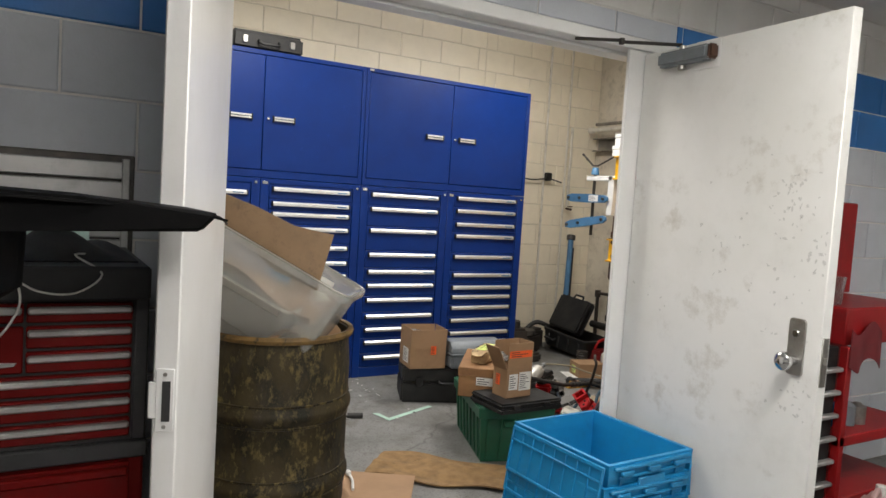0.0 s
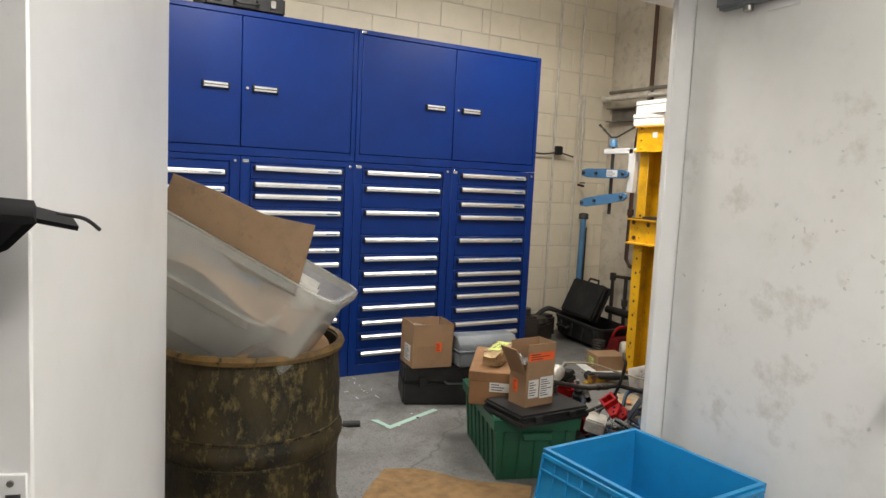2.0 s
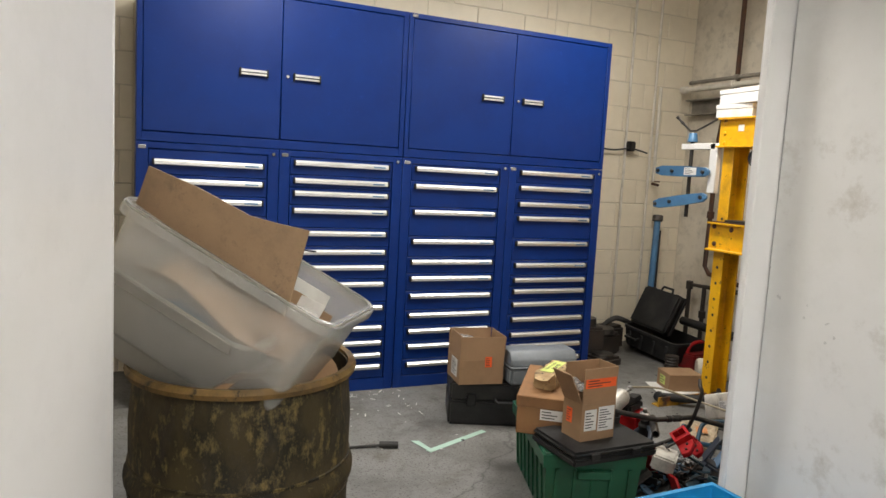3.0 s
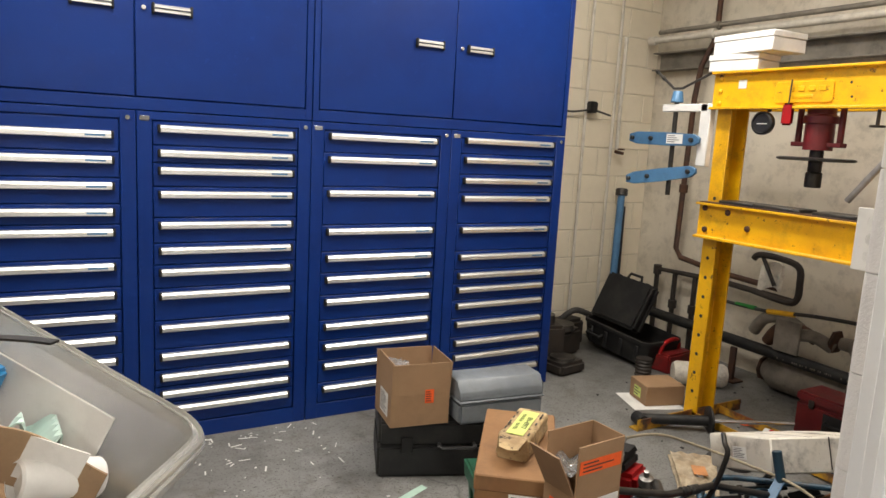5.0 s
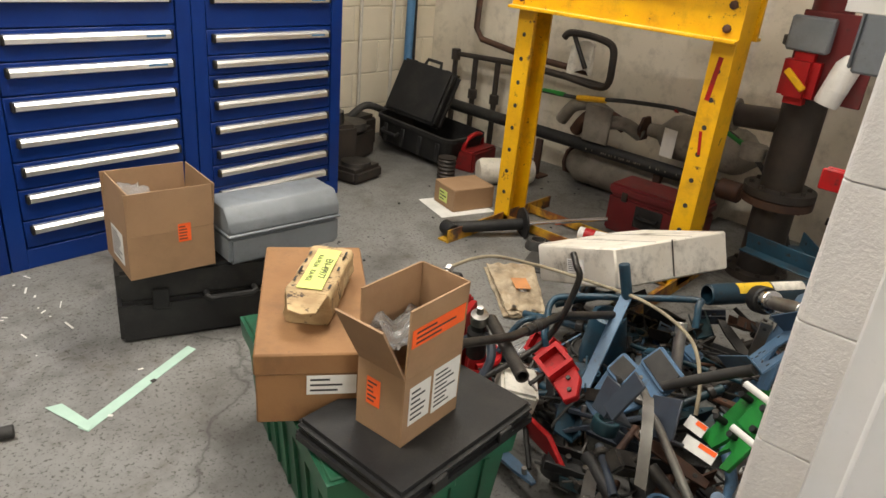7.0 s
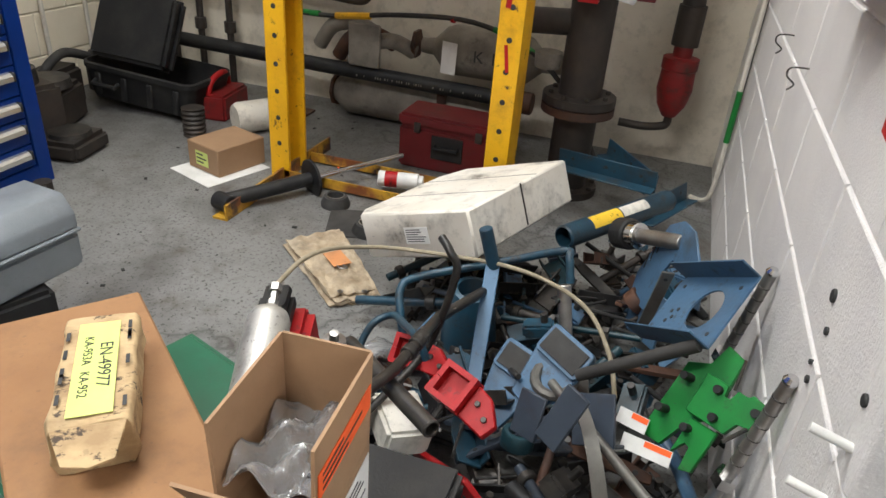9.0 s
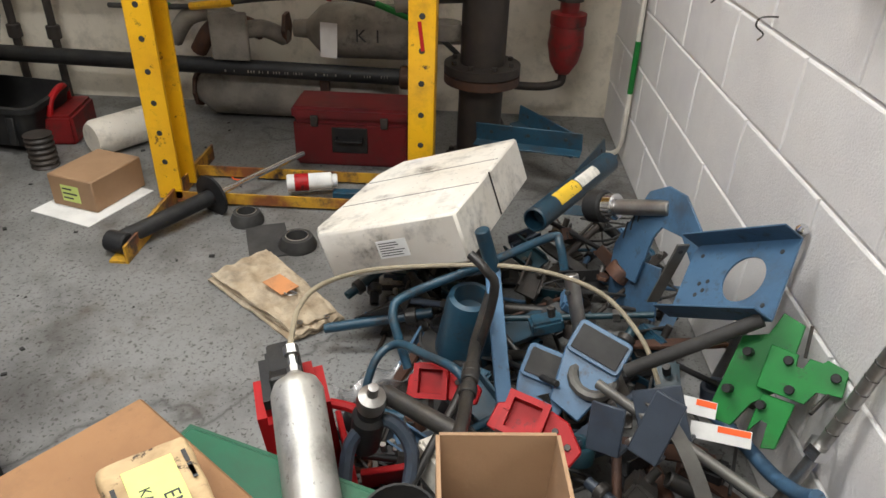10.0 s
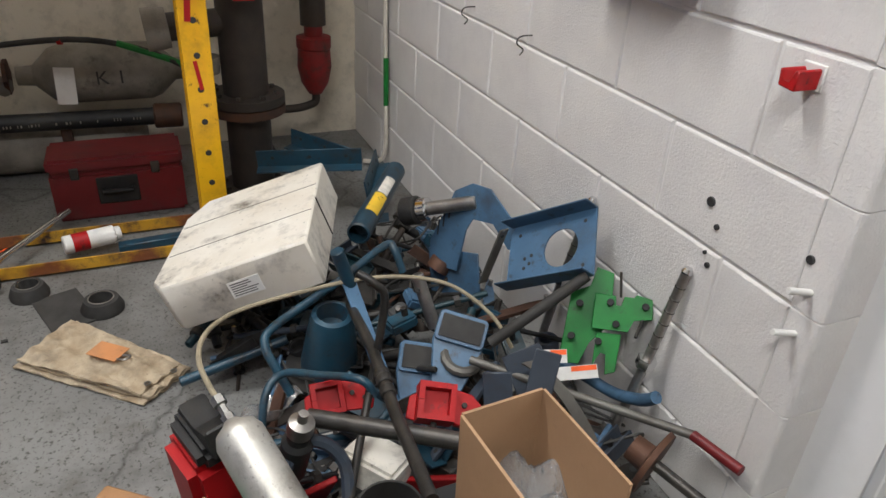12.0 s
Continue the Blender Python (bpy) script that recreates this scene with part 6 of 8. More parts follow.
# arched blue plate
pm = frame_of((5.441, 5.727, 0.428), (5.203, 5.627, 0.45), (5.523, 5.802, 0.196))
ap = thing("arched_plate", pm, "light blue slotted steel plate with an arched cut", "plate")
o = [(0.0, 0.0), (0.06, -0.035), (0.125, -0.035), (0.235, 0.045), (0.26, 0.10), (0.21, 0.11), (0.15, 0.055), (0.075, 0.062), (0.055, 0.10), (0.04, 0.23), (-0.07, 0.24), (-0.075, 0.17)]
part("plate", prism(B(), o, 0.006, None, 0.001), M_LTBLUE, ap)
for k in range(3):
    part("slot", box(B(), -0.05 + 0.018 * k, -0.045 + 0.018 * k, 0.10 - 0.03 * k, 0.145 - 0.03 * k, -0.001, 0.0072), M_INK, ap)
part("lower_plate", prism(B(), [(-0.09, 0.20), (0.10, 0.16), (0.13, 0.29), (-0.06, 0.33)], 0.006, pose(0, 0, 0.012), 0.001), M_LTBLUE, ap)
# labelled tube
tb = thing("alignment_tube", pose(0, 0, 0), "blue steel tube with a yellow warning label", "tube")
ta, tz = Vector((5.511, 5.989, 0.294)), Vector((5.93, 5.73, 0.287))
part("tube", rod(B(), ta, tz, 0.034, 20, None, 0.006), M_TEALBLUE, tb)
tu = (tz - ta).normalized()
tn = (Vector((-0.75, 0.0, 0.75)) - tu * Vector((-0.75, 0.0, 0.75)).dot(tu)).normalized()
ts = tu.cross(tn)
for k0, k1, half, ml, lab in ((0.20, 0.46, 0.62, M_WARN, "yellow warning label"), (0.47, 0.72, 0.50, M_DIRTYWHITE, "worn white label")):
    part("label", sheet(B(), lambda u, v, k0=k0, k1=k1, half=half: ta.lerp(tz, k0 + (k1 - k0) * u) + (tn * math.cos((v - 0.5) * 2 * half) + ts * math.sin((v - 0.5) * 2 * half)) * 0.0346, 2, 8, 0.0006), ml, tb, lab)
# driver with chrome shank
dv = thing("bushing_driver", pose(0, 0, 0), "black bushing driver with a chrome shank", "driver")
d0, d1 = Vector((5.53, 5.845, 0.335)), Vector((5.37, 5.69, 0.42))
part("head", rod(B(), d0, d0.lerp(d1, 0.22), 0.042, 20, None, 0.02), M_BLACK, dv)
part("collar", rod(B(), d0.lerp(d1, 0.22), d0.lerp(d1, 0.36), 0.034, 18), M_CHROME, dv)
part("shank", rod(B(), d0.lerp(d1, 0.36), d1, 0.02, 14), M_STEEL, dv)
# cone
co_ = thing("centering_cone", pose(5.215, 6.155, 0.095, 2, -8, 0), "blue steel cone with a grey cup", "cone")
part("cone", lathe(B(), [(0, 0), (0.072, 0), (0.072, 0.02), (0.055, 0.155), (0.050, 0.172), (0.038, 0.175), (0.034, 0.13), (0, 0.125)], 28), M_TEALBLUE, co_)
part("base", lathe(B(), [(0, 0), (0.11, 0), (0.11, 0.012), (0, 0.012)], 28, pose(0, 0, -0.013)), M_DARKSTEEL, co_)


def jaw(m, s, label):
    j = thing("red_jaw", m, label, "clamp")
    h, g = 0.036 * s, 0.025 * s
    part("shell", prism(B(), [(-h, 0.0005), (-h, h), (h, h), (h, -h), (-h, -h), (-h, -0.0005), (-g, -0.0005), (-g, -g), (g, -g), (g, g), (-g, g), (-g, 0.0005)], 0.05 * s), M_RED, j)
    part("back_plate", box(B(), -h, h, -h, h * 1.1, -0.007, -0.001, 0.002), M_RED, j)
    part("wing", prism(B(), [(h, -h), (h * 2.7, -h * 1.2), (h * 3.0, -h * 0.3), (h * 2.0, h * 0.7), (h, h * 0.9)], 0.022, pose(0, 0, 0.005), 0.003), M_RED, j)
    for bx, by in ((1.55, 0.05), (2.3, -0.4)):
        part("bolt", rod(B(), (h * bx, h * by, 0.026), (h * bx, h * by, 0.033), 0.006, 6), M_DARKSTEEL, j)
    part("cavity_floor", box(B(), -g + 0.0005, g - 0.0005, -g + 0.0005, g - 0.0005, 0.0, 0.024 * s), M_RED, j)
    part("wing", prism(B(), [(-h, -h), (-h * 1.5, -h * 0.9), (-h * 1.4, h * 0.3), (-h, h * 0.5)], 0.007, pose(0, 0, 0.01), 0.002), M_RED, j)
    part("screw", rod(B(), (0, -h, 0.02 * s), (0.004, -h - 0.045 * s, 0.025 * s), 0.006 * s, 8), M_DARKSTEEL, j)
    part("tommy_bar", rod(B(), (-0.03 * s, -h - 0.04 * s, 0.024 * s), (0.03 * s, -h - 0.04 * s, 0.024 * s), 0.003 * s, 6), M_STEEL, j)
    return j


JAWS = ((Vector((4.77, 6.057, 0.305)), Vector((3.9, 6.2, 1.5)), -14, 1.15), (Vector((4.975, 6.22, 0.20)), Vector((4.1, 6.35, 1.0)), 5, 0.95))
jaw(Matrix.Translation(JAWS[0][0]) @ (JAWS[0][1] - JAWS[0][0]).to_track_quat("Z", "Y").to_matrix().to_4x4() @ pose(0, 0, 0, 0, 0, JAWS[0][2]), 1.0, "bright red steel clamp jaw on the heap")
jaw(Matrix.Translation(JAWS[1][0]) @ (JAWS[1][1] - JAWS[1][0]).to_track_quat("Z", "Y").to_matrix().to_4x4() @ pose(0, 0, 0, 0, 0, JAWS[1][2]), 0.95, "bright red steel clamp jaw among dark tools")
for (m, lab) in ((pose(4.80, 6.30, 0.10, 10, 60, 20), "red steel plate under the pipe"), (pose(4.72, 6.04, 0.12, 70, 10, 60), "red steel wedge in the heap")):
    rp = thing("red_plate", m, lab, "plate")
    part("plate", prism(B(), [(-0.10, -0.03), (0.10, -0.05), (0.12, 0.03), (-0.06, 0.05)], 0.012, None, 0.002), M_RED, rp)
# bottle jack, red body with black cap
bj = thing("red_jack", pose(4.86, 6.455, 0.0, -6, -4, 20), "red jack body with a black cap", "jack")
part("body", box(B(), -0.06, 0.07, -0.07, 0.06, 0.0, 0.30, 0.018, 2), M_RED, bj)
part("skirt", prism(B(), [(-0.16, 0), (0.1, 0), (0.07, 0.13), (-0.06, 0.17)], 0.012, pose(0, -0.075, 0.0, 90), 0.003), M_RED, bj)
part("cap", box(B(), -0.07, 0.06, -0.035, 0.04, 0.301, 0.35, 0.014, 2), M_BLACK, bj)
part("cap_horn", prism(B(), [(-0.09, 0), (0.06, 0), (0.04, 0.03), (-0.02, 0.02), (-0.07, 0.055)], 0.05, pose(0, 0.02, 0.345, 90), 0.004), M_BLACK, bj)
part("loop", tube(B(), [(-0.02, -0.09, 0.10), (0.03, -0.13, 0.09), (0.09, -0.12, 0.09), (0.12, -0.07, 0.1)], 0.011, 8), M_RED, bj)
# air cylinder with hose
ac = thing("air_cylinder", pose(0, 0, 0), "scuffed silver gas cylinder with a brass hose end", "cylinder")
n0, n1 = Vector((4.748, 6.436, 0.405)), Vector((4.505, 6.352, 0.300))
Lc = (n1 - n0).length
part("shell", lathe(B(), [(0, 0), (0.012, 0.0), (0.02, 0.008), (0.035, 0.018), (0.042, 0.035), (0.042, Lc + 0.02), (0.034, Lc + 0.034), (0, Lc + 0.036)], 28, along(n0, n1)), M_AIRTANK, ac)
nd = (n0 - n1).normalized()
part("fitting", lathe(B(), [(0, -0.004), (0.011, -0.004), (0.012, 0.012), (0.008, 0.014), (0.008, 0.032), (0.013, 0.034), (0.013, 0.05), (0, 0.05)], 6, along(n0, n0 + nd)), M_STEEL, ac)
hp = [n0 + nd * 0.05, (4.835, 6.459, 0.418), (4.921, 6.468, 0.408), (5.009, 6.454, 0.394), (5.11, 6.412, 0.36), (5.165, 6.344, 0.345), (5.19, 6.21, 0.345), (5.18, 6.075, 0.358), (5.15, 5.96, 0.358), (5.11, 5.865, 0.335), (5.03, 5.80, 0.29), (4.97, 5.77, 0.23)]
part("hose", tube(B(), hp, 0.0052, 8, True, 8), M_HOSE, ac, "tan braided hose")
# blue handle bar with grip
hb_ = thing("lever_bar", pose(0, 0, 0), "blue flat lever with a dark round grip", "lever")
g0, g1, g2 = Vector((5.189, 6.135, 0.440)), Vector((5.190, 6.10, 0.328)), Vector((4.985, 6.075, 0.172))
part("grip", rod(B(), g0, g0.lerp(g1, 0.9), 0.0165, 14), M_TEALBLUE, hb_, "dark blue round grip")
bm = B()
box(bm, -0.017, 0.017, -0.004, 0.004, 0, (g2 - g1).length + 0.05, 0.002)
bm.transform(along(g0.lerp(g1, 0.8), g2))
part("bar", bm, M_LTBLUE, hb_)
# bent grey rod
lr = thing("bent_rod", pose(0, 0, 0), "bent grey steel rod standing in the heap", "rod")
part("rod", tube(B(), [(4.93, 6.16, 0.535), (4.906, 6.133, 0.52), (4.899, 6.116, 0.475), (4.861, 6.158, 0.302), (4.714, 6.24, 0.205), (4.69, 6.25, 0.17)], 0.0085, 10), M_DARKSTEEL, lr)
bp_ = thing("bent_pipe", pose(0, 0, 0), "teal painted bent tube lying over the heap", "pipe")
part("pipe", tube(B(), [(5.30, 5.93, 0.28), (5.325, 5.945, 0.335), (5.345, 5.965, 0.342), (5.25, 6.12, 0.315), (5.176, 6.29, 0.272), (5.14, 6.32, 0.25), (5.105, 6.305, 0.207), (5.07, 6.28, 0.15)], 0.0105, 12), M_TEALBLUE, bp_)
po = thing("steel_post", pose(0, 0, 0), "bare steel tube with a cross hole", "tube")
part("tube", rod(B(), (5.190, 5.934, 0.338), (5.140, 5.900, 0.205), 0.0165, 16, None, 0.004), M_STEEL, po)
part("cross_hole", rod(B(), (5.168, 5.937, 0.305), (5.160, 5.942, 0.309), 0.006, 8), M_INK, po)


def padded_frame(m, label):
    f = thing("engine_support", m, label, "support arm")
    part("arm", prism(B(), [(-0.055, -0.035), (0.055, -0.035), (0.06, 0.035), (0.035, 0.14), (-0.035, 0.15), (-0.06, 0.035)], 0.014, None, 0.003), M_LTBLUE, f)
    part("rim", prism(B(), rounded(0.118, 0.072, 0.012), 0.022, pose(0, 0, 0.004), 0.002), M_LTBLUE, f)
    part("pad", box(B(), -0.05, 0.05, -0.027, 0.027, 0.0265, 0.03, 0.001), M_RUBBER, f, "black rubber pad")


def facing(p, to, spin=0.0):
    return Matrix.Translation(p) @ (Vector(to) - Vector(p)).to_track_quat("Z", "Y").to_matrix().to_4x4() @ pose(0, 0, 0, 0, 0, spin)


eye_side = Vector((3.9, 6.2, 1.0))
padded_frame(facing((5.03, 5.975, 0.205), (4.45, 6.1, 0.75), 168), "light blue support arm with a black rubber pad")
padded_frame(facing((5.02, 5.885, 0.272), (4.45, 6.1, 0.85), 165), "light blue support arm with a rubber pad under a lever")
# green fixture
gf = thing("green_fixture", facing((4.862, 5.610, 0.345), (3.82, 6.48, 1.24), 0), "bright green steel fixture with black knobs", "fixture")
GREEN_PLATES = (("plate", 0.0, [(-0.079, 0.052), (-0.039, 0.072), (-0.033, 0.118), (0.007, 0.111), (0.013, 0.052), (0.007, -0.02), (-0.02, -0.052), (-0.033, -0.105), (-0.079, -0.111)]),
                ("upper_plate", 0.022, [(-0.026, 0.059), (0.02, 0.061), (0.022, 0.04), (0.035, 0.04), (0.037, 0.063), (0.059, 0.063), (0.062, 0.072), (0.098, 0.068), (0.105, 0.024), (0.066, 0.016), (0.059, -0.013), (-0.02, -0.02)]),
                ("foot_plate", 0.012, [(-0.007, -0.026), (0.046, -0.02), (0.048, -0.105), (0.026, -0.115), (0.022, -0.07), (0.008, -0.068), (-0.004, -0.105)]))
for nm, zz, o in GREEN_PLATES:
    part(nm, prism(B(), o, 0.012, pose(0, 0, zz), 0.0015), M_GREEN, gf)
for x, y in ((-0.055, 0.03), (-0.06, -0.045), (0.0, -0.045), (0.085, 0.05), (0.01, 0.045), (0.03, 0.0)):
    part("knob", rod(B(), (x, y, 0.01), (x, y, 0.046), 0.008, 10), M_BLACK, gf, "black knob")
part("stud", rod(B(), (0.03, 0.06, 0.03), (0.02, 0.115, 0.04), 0.003, 8), M_DARKSTEEL, gf)
part("stud", rod(B(), (0.085, 0.02, 0.03), (0.075, -0.02, 0.06), 0.004, 8), M_DARKSTEEL, gf)
for x, y, w_, a in ((-0.092, -0.10, 0.033, 14), (-0.038, -0.125, 0.052, 18)):
    tg = part("tag", box(B(), -w_, w_, -0.015, 0.015, 0.0, 0.0015, 0, 1, pose(x, y, 0.03, 0, 0, a)), M_PAPER, gf, "white warning tag")
    part("tag_stripe", box(B(), -w_ * 0.1, w_ * 0.97, 0.003, 0.014, 0.0013, 0.0022, 0, 1, pose(x, y, 0.03, 0, 0, a)), M_ORANGE, tg)
fb = thing("flat_bar", frame_of((5.205, 5.742, 0.27), (5.160, 5.720, 0.445), (5.19, 5.80, 0.28)), "dull grey flat steel bar standing between brackets", "bar")
part("bar", box(B(), 0, 0.185, -0.014, 0.014, 0, 0.006, 0.0015), M_GREYSTEEL, fb)
part("bolt_hole", rod(B(), (0.165, 0, -0.0012), (0.165, 0, 0.0072), 0.005, 10), M_INK, fb)
sl = thing("steel_strap", pose(0, 0, 0), "dull grey curved steel strap in the heap", "strap")
part("strap", sheet(B(), lambda u, v: Vector((4.80 - 0.15 * u, 5.835 - 0.085 * u + 0.028 * (v - 0.5), 0.335 - 0.12 * u * u)), 14, 2, 0.004), M_GREYSTEEL, sl)
# bars leaning on the wall
for (a, b, c) in (((4.722, 5.540, 0.545), (4.740, 5.572, 0.31), (4.762, 5.61, 0.06)), ((5.058, 5.545, 0.548), (5.085, 5.575, 0.32), (5.11, 5.61, 0.06))):
    lb = thing("pry_bar", pose(0, 0, 0), "chrome threaded bar leaning on the block wall", "bar", "bars leaning on the wall")
    part("bar", tube(B(), [a, b, c], 0.011, 12, False), M_STEEL, lb)
    part("tip", lathe(B(), [(0.0115, -0.004), (0.0125, 0.0), (0.008, 0.008), (0, 0.009)], 12, along(a, Vector(a) * 2 - Vector(b))), M_CHROME, lb)
    part("nut", lathe(B(), [(0.0, -0.012), (0.022, -0.012), (0.022, 0.012), (0, 0.012)], 6, along(b, c)), M_CHROME, lb)
    for k in range(6):
        p = Vector(a).lerp(Vector(b), 0.15 + 0.13 * k)
        part("groove", rod(B(), p, p + (Vector(b) - Vector(a)).normalized() * 0.004, 0.0118, 12), M_DARKSTEEL, lb)
lv = thing("long_lever", pose(0, 0, 0), "long grey steel lever with a red grip", "lever")
part("bar", tube(B(), [(4.93, 5.90, 0.258), (4.56, 5.57, 0.258)], 0.010, 10, False), M_GREYSTEEL, lv)
part("grip", tube(B(), [(4.565, 5.576, 0.2585), (4.455, 5.555, 0.262)], 0.0115, 10, False), M_DARKRED, lv, "dark red rubber grip")
part("end_ring", tube(B(), [(4.975 + 0.040 * math.cos(a / 16 * 2 * math.pi), 5.90 + 0.040 * math.sin(a / 16 * 2 * math.pi), 0.232 + 0.012 * math.cos(a / 16 * 2 * math.pi)) for a in range(17)], 0.012, 8, False), M_GREYSTEEL, lv)
bh = thing("curved_handle", pose(0, 0, 0), "light blue curved steel handle", "handle")
part("bar", tube(B(), [(4.95, 5.68, 0.20), (4.87, 5.63, 0.19), (4.78, 5.605, 0.20), (4.70, 5.60, 0.245), (4.66, 5.60, 0.285)], 0.014, 10), M_LTBLUE, bh)
dc = thing("flange_disc", pose(4.565, 5.665, 0.215, 0, 78, 25), "rusty round flange with a steel shaft", "flange")
part("disc", lathe(B(), [(0, -0.006), (0.07, -0.006), (0.072, 0.006), (0.03, 0.012), (0.028, 0.05), (0, 0.05)], 28), M_RUST, dc)
part("shaft", rod(B(), (0, 0, -0.12), (0, 0, -0.006), 0.012, 12), M_DARKSTEEL, dc)
bb_ = thing("black_bar", pose(0, 0, 0), "black rubber-covered bar across the heap", "bar")
part("bar", tube(B(), [(4.885, 5.655, 0.462), (4.90, 5.73, 0.40), (4.935, 5.85, 0.29)], 0.013, 10), M_RUBBER, bb_)
dp = thing("dark_pipe", pose(0, 0, 0), "thick dark steel pipe lying across the heap", "pipe")
part("pipe", rod(B(), (4.80, 6.297, 0.325), (4.60, 6.05, 0.362), 0.0165, 16, None, 0.004), M_DARKSTEEL, dp)
dr = thing("slide_rod", pose(0, 0, 0), "dark stepped steel rod leaning over the heap", "rod")
part("rod", tube(B(), [(5.19, 6.105, 0.285), (4.89, 6.142, 0.374), (4.70, 6.16, 0.375), (4.46, 6.19, 0.43)], 0.0115, 12, False), M_DARKSTEEL, dr)
for k in (0.35, 0.45, 0.62):
    p0 = Vector((4.89, 6.142, 0.374)).lerp(Vector((4.70, 6.16, 0.375)), k)
    part("collar", rod(B(), p0, p0 + Vector((-0.02, 0.002, 0)), 0.0155, 12), M_DARKSTEEL, dr)
for (m, w, h, lab) in ((facing((4.77, 5.915, 0.30), (4.2, 6.3, 0.6), 10), 0.06, 0.085, "grey-blue steel side plate standing in the heap"), (facing((4.715, 5.852, 0.362), (4.2, 6.2, 0.7), -6), 0.052, 0.11, "grey-blue steel plate beside a lever"), (facing((4.84, 5.80, 0.27), (4.2, 6.2, 0.7), 30), 0.09, 0.10, "dark blue steel plate in the heap")):
    gp = thing("side_plate", m, lab, "plate")
    part("plate", box(B(), -w / 2, w / 2, -h / 2, h / 2, 0, 0.008, 0.002), M_SLATE, gp)
    part("lip", box(B(), -w / 2, w / 2, -h / 2, -h / 2 + 0.008, -0.05, 0.0, 0.002), M_SLATE, gp)
kn = thing("screw_press", pose(4.80, 6.335, 0.20, 8, -12, 0), "black screw press with a steel knob", "tool")
part("body", lathe(B(), [(0, 0), (0.028, 0), (0.03, 0.09), (0.022, 0.10), (0.022, 0.12), (0, 0.12)], 18), M_BLACK, kn)
part("knob", lathe(B(), [(0, 0.12), (0.024, 0.12), (0.026, 0.135), (0.024, 0.15), (0.01, 0.155), (0.009, 0.175), (0, 0.176)], 18), M_STEEL, kn)
yk = thing("yoke", facing((4.74, 6.30, 0.225), (4.0, 6.4, 0.8), 0), "dark teal steel yoke standing by the cylinder", "yoke")
part("yoke", tube(B(), [(-0.05, -0.10, 0), (-0.055, 0.02, 0), (0, 0.07, 0), (0.055, 0.02, 0), (0.05, -0.10, 0)], 0.013, 8), M_SLATE, yk)
ba = thing("bail_frame", pose(0, 0, 0), "teal steel hoop frame behind red jaws", "frame")
part("hoop", tube(B(), [(4.96, 6.37, 0.12), (5.015, 6.345, 0.21), (5.04, 6.30, 0.24), (4.955, 6.235, 0.285), (4.87, 6.175, 0.325), (4.855, 6.15, 0.29)], 0.009, 10), M_TEALBLUE, ba)
wbk = thing("white_block", pose(4.775, 6.178, 0.145, 10, -6, 40), "dirty white plastic block under the pipe", "block")
part("block", box(B(), -0.06, 0.06, -0.05, 0.05, 0, 0.07, 0.008, 2), M_DIRTYWHITE, wbk)
fo = thing("foil_bag", pose(5.12, 6.35, 0.06, 0, 20, 30), "clear crumpled plastic parts bag", "bag")
part("bag", sheet(B(), lambda u, v: Vector(((u - 0.5) * 0.10, (v - 0.5) * 0.2, 0.02 * math.sin(8 * u + 5 * v) + 0.015 * math.cos(11 * v))), 8, 12, 0.002), M_FILM, fo)
cup = thing("black_cup", pose(4.50, 6.24, 0.308), "black plastic cup on the green tote", "cup")
part("cup", lathe(B(), [(0, 0), (0.045, 0), (0.052, 0.085), (0.048, 0.085), (0.042, 0.006), (0, 0.006)], 24), M_BLACK, cup)
# teal angles by the riser
for (a, b, c, lab) in (((6.32, 6.14, 0.22), (6.20, 5.77, 0.24), (6.30, 6.13, 0.33), "teal steel angle standing by the riser"), ((6.48, 5.975, 0.235), (6.226, 5.767, 0.215), (6.47, 5.97, 0.34), "blue steel channel by the riser"), ((6.06, 5.80, 0.16), (6.36, 5.66, 0.16), (6.07, 5.82, 0.27), "teal steel plate in the corner")):
    fm = frame_of(a, b, c)
    fp = thing("steel_angle", fm, lab, "steel angle")
    ln = (Vector(b) - Vector(a)).length
    part("web", box(B(), 0, ln, -0.035, 0.035, 0, 0.006, 0.001), M_TEALBLUE, fp)
    part("flange", box(B(), 0, ln, -0.035, -0.029, 0.006, 0.05, 0.001), M_TEALBLUE, fp)
    for kx in (0.15, 0.5, 0.85):
        part("bolt_hole", rod(B(), (ln * kx, 0.005, -0.0015), (ln * kx, 0.005, 0.0072), 0.007, 10), M_INK, fp)

# filler pieces of the heap, each a tool of its own
def heap_height(x, y):
    h = 0.30 * math.exp(-((x - 5.0) / 0.55) ** 2 - ((y - 5.82) / 0.34) ** 2) + 0.12 * math.exp(-((x - 5.75) / 0.4) ** 2 - ((y - 5.85) / 0.22) ** 2)
    return h


rng = random.Random(11)


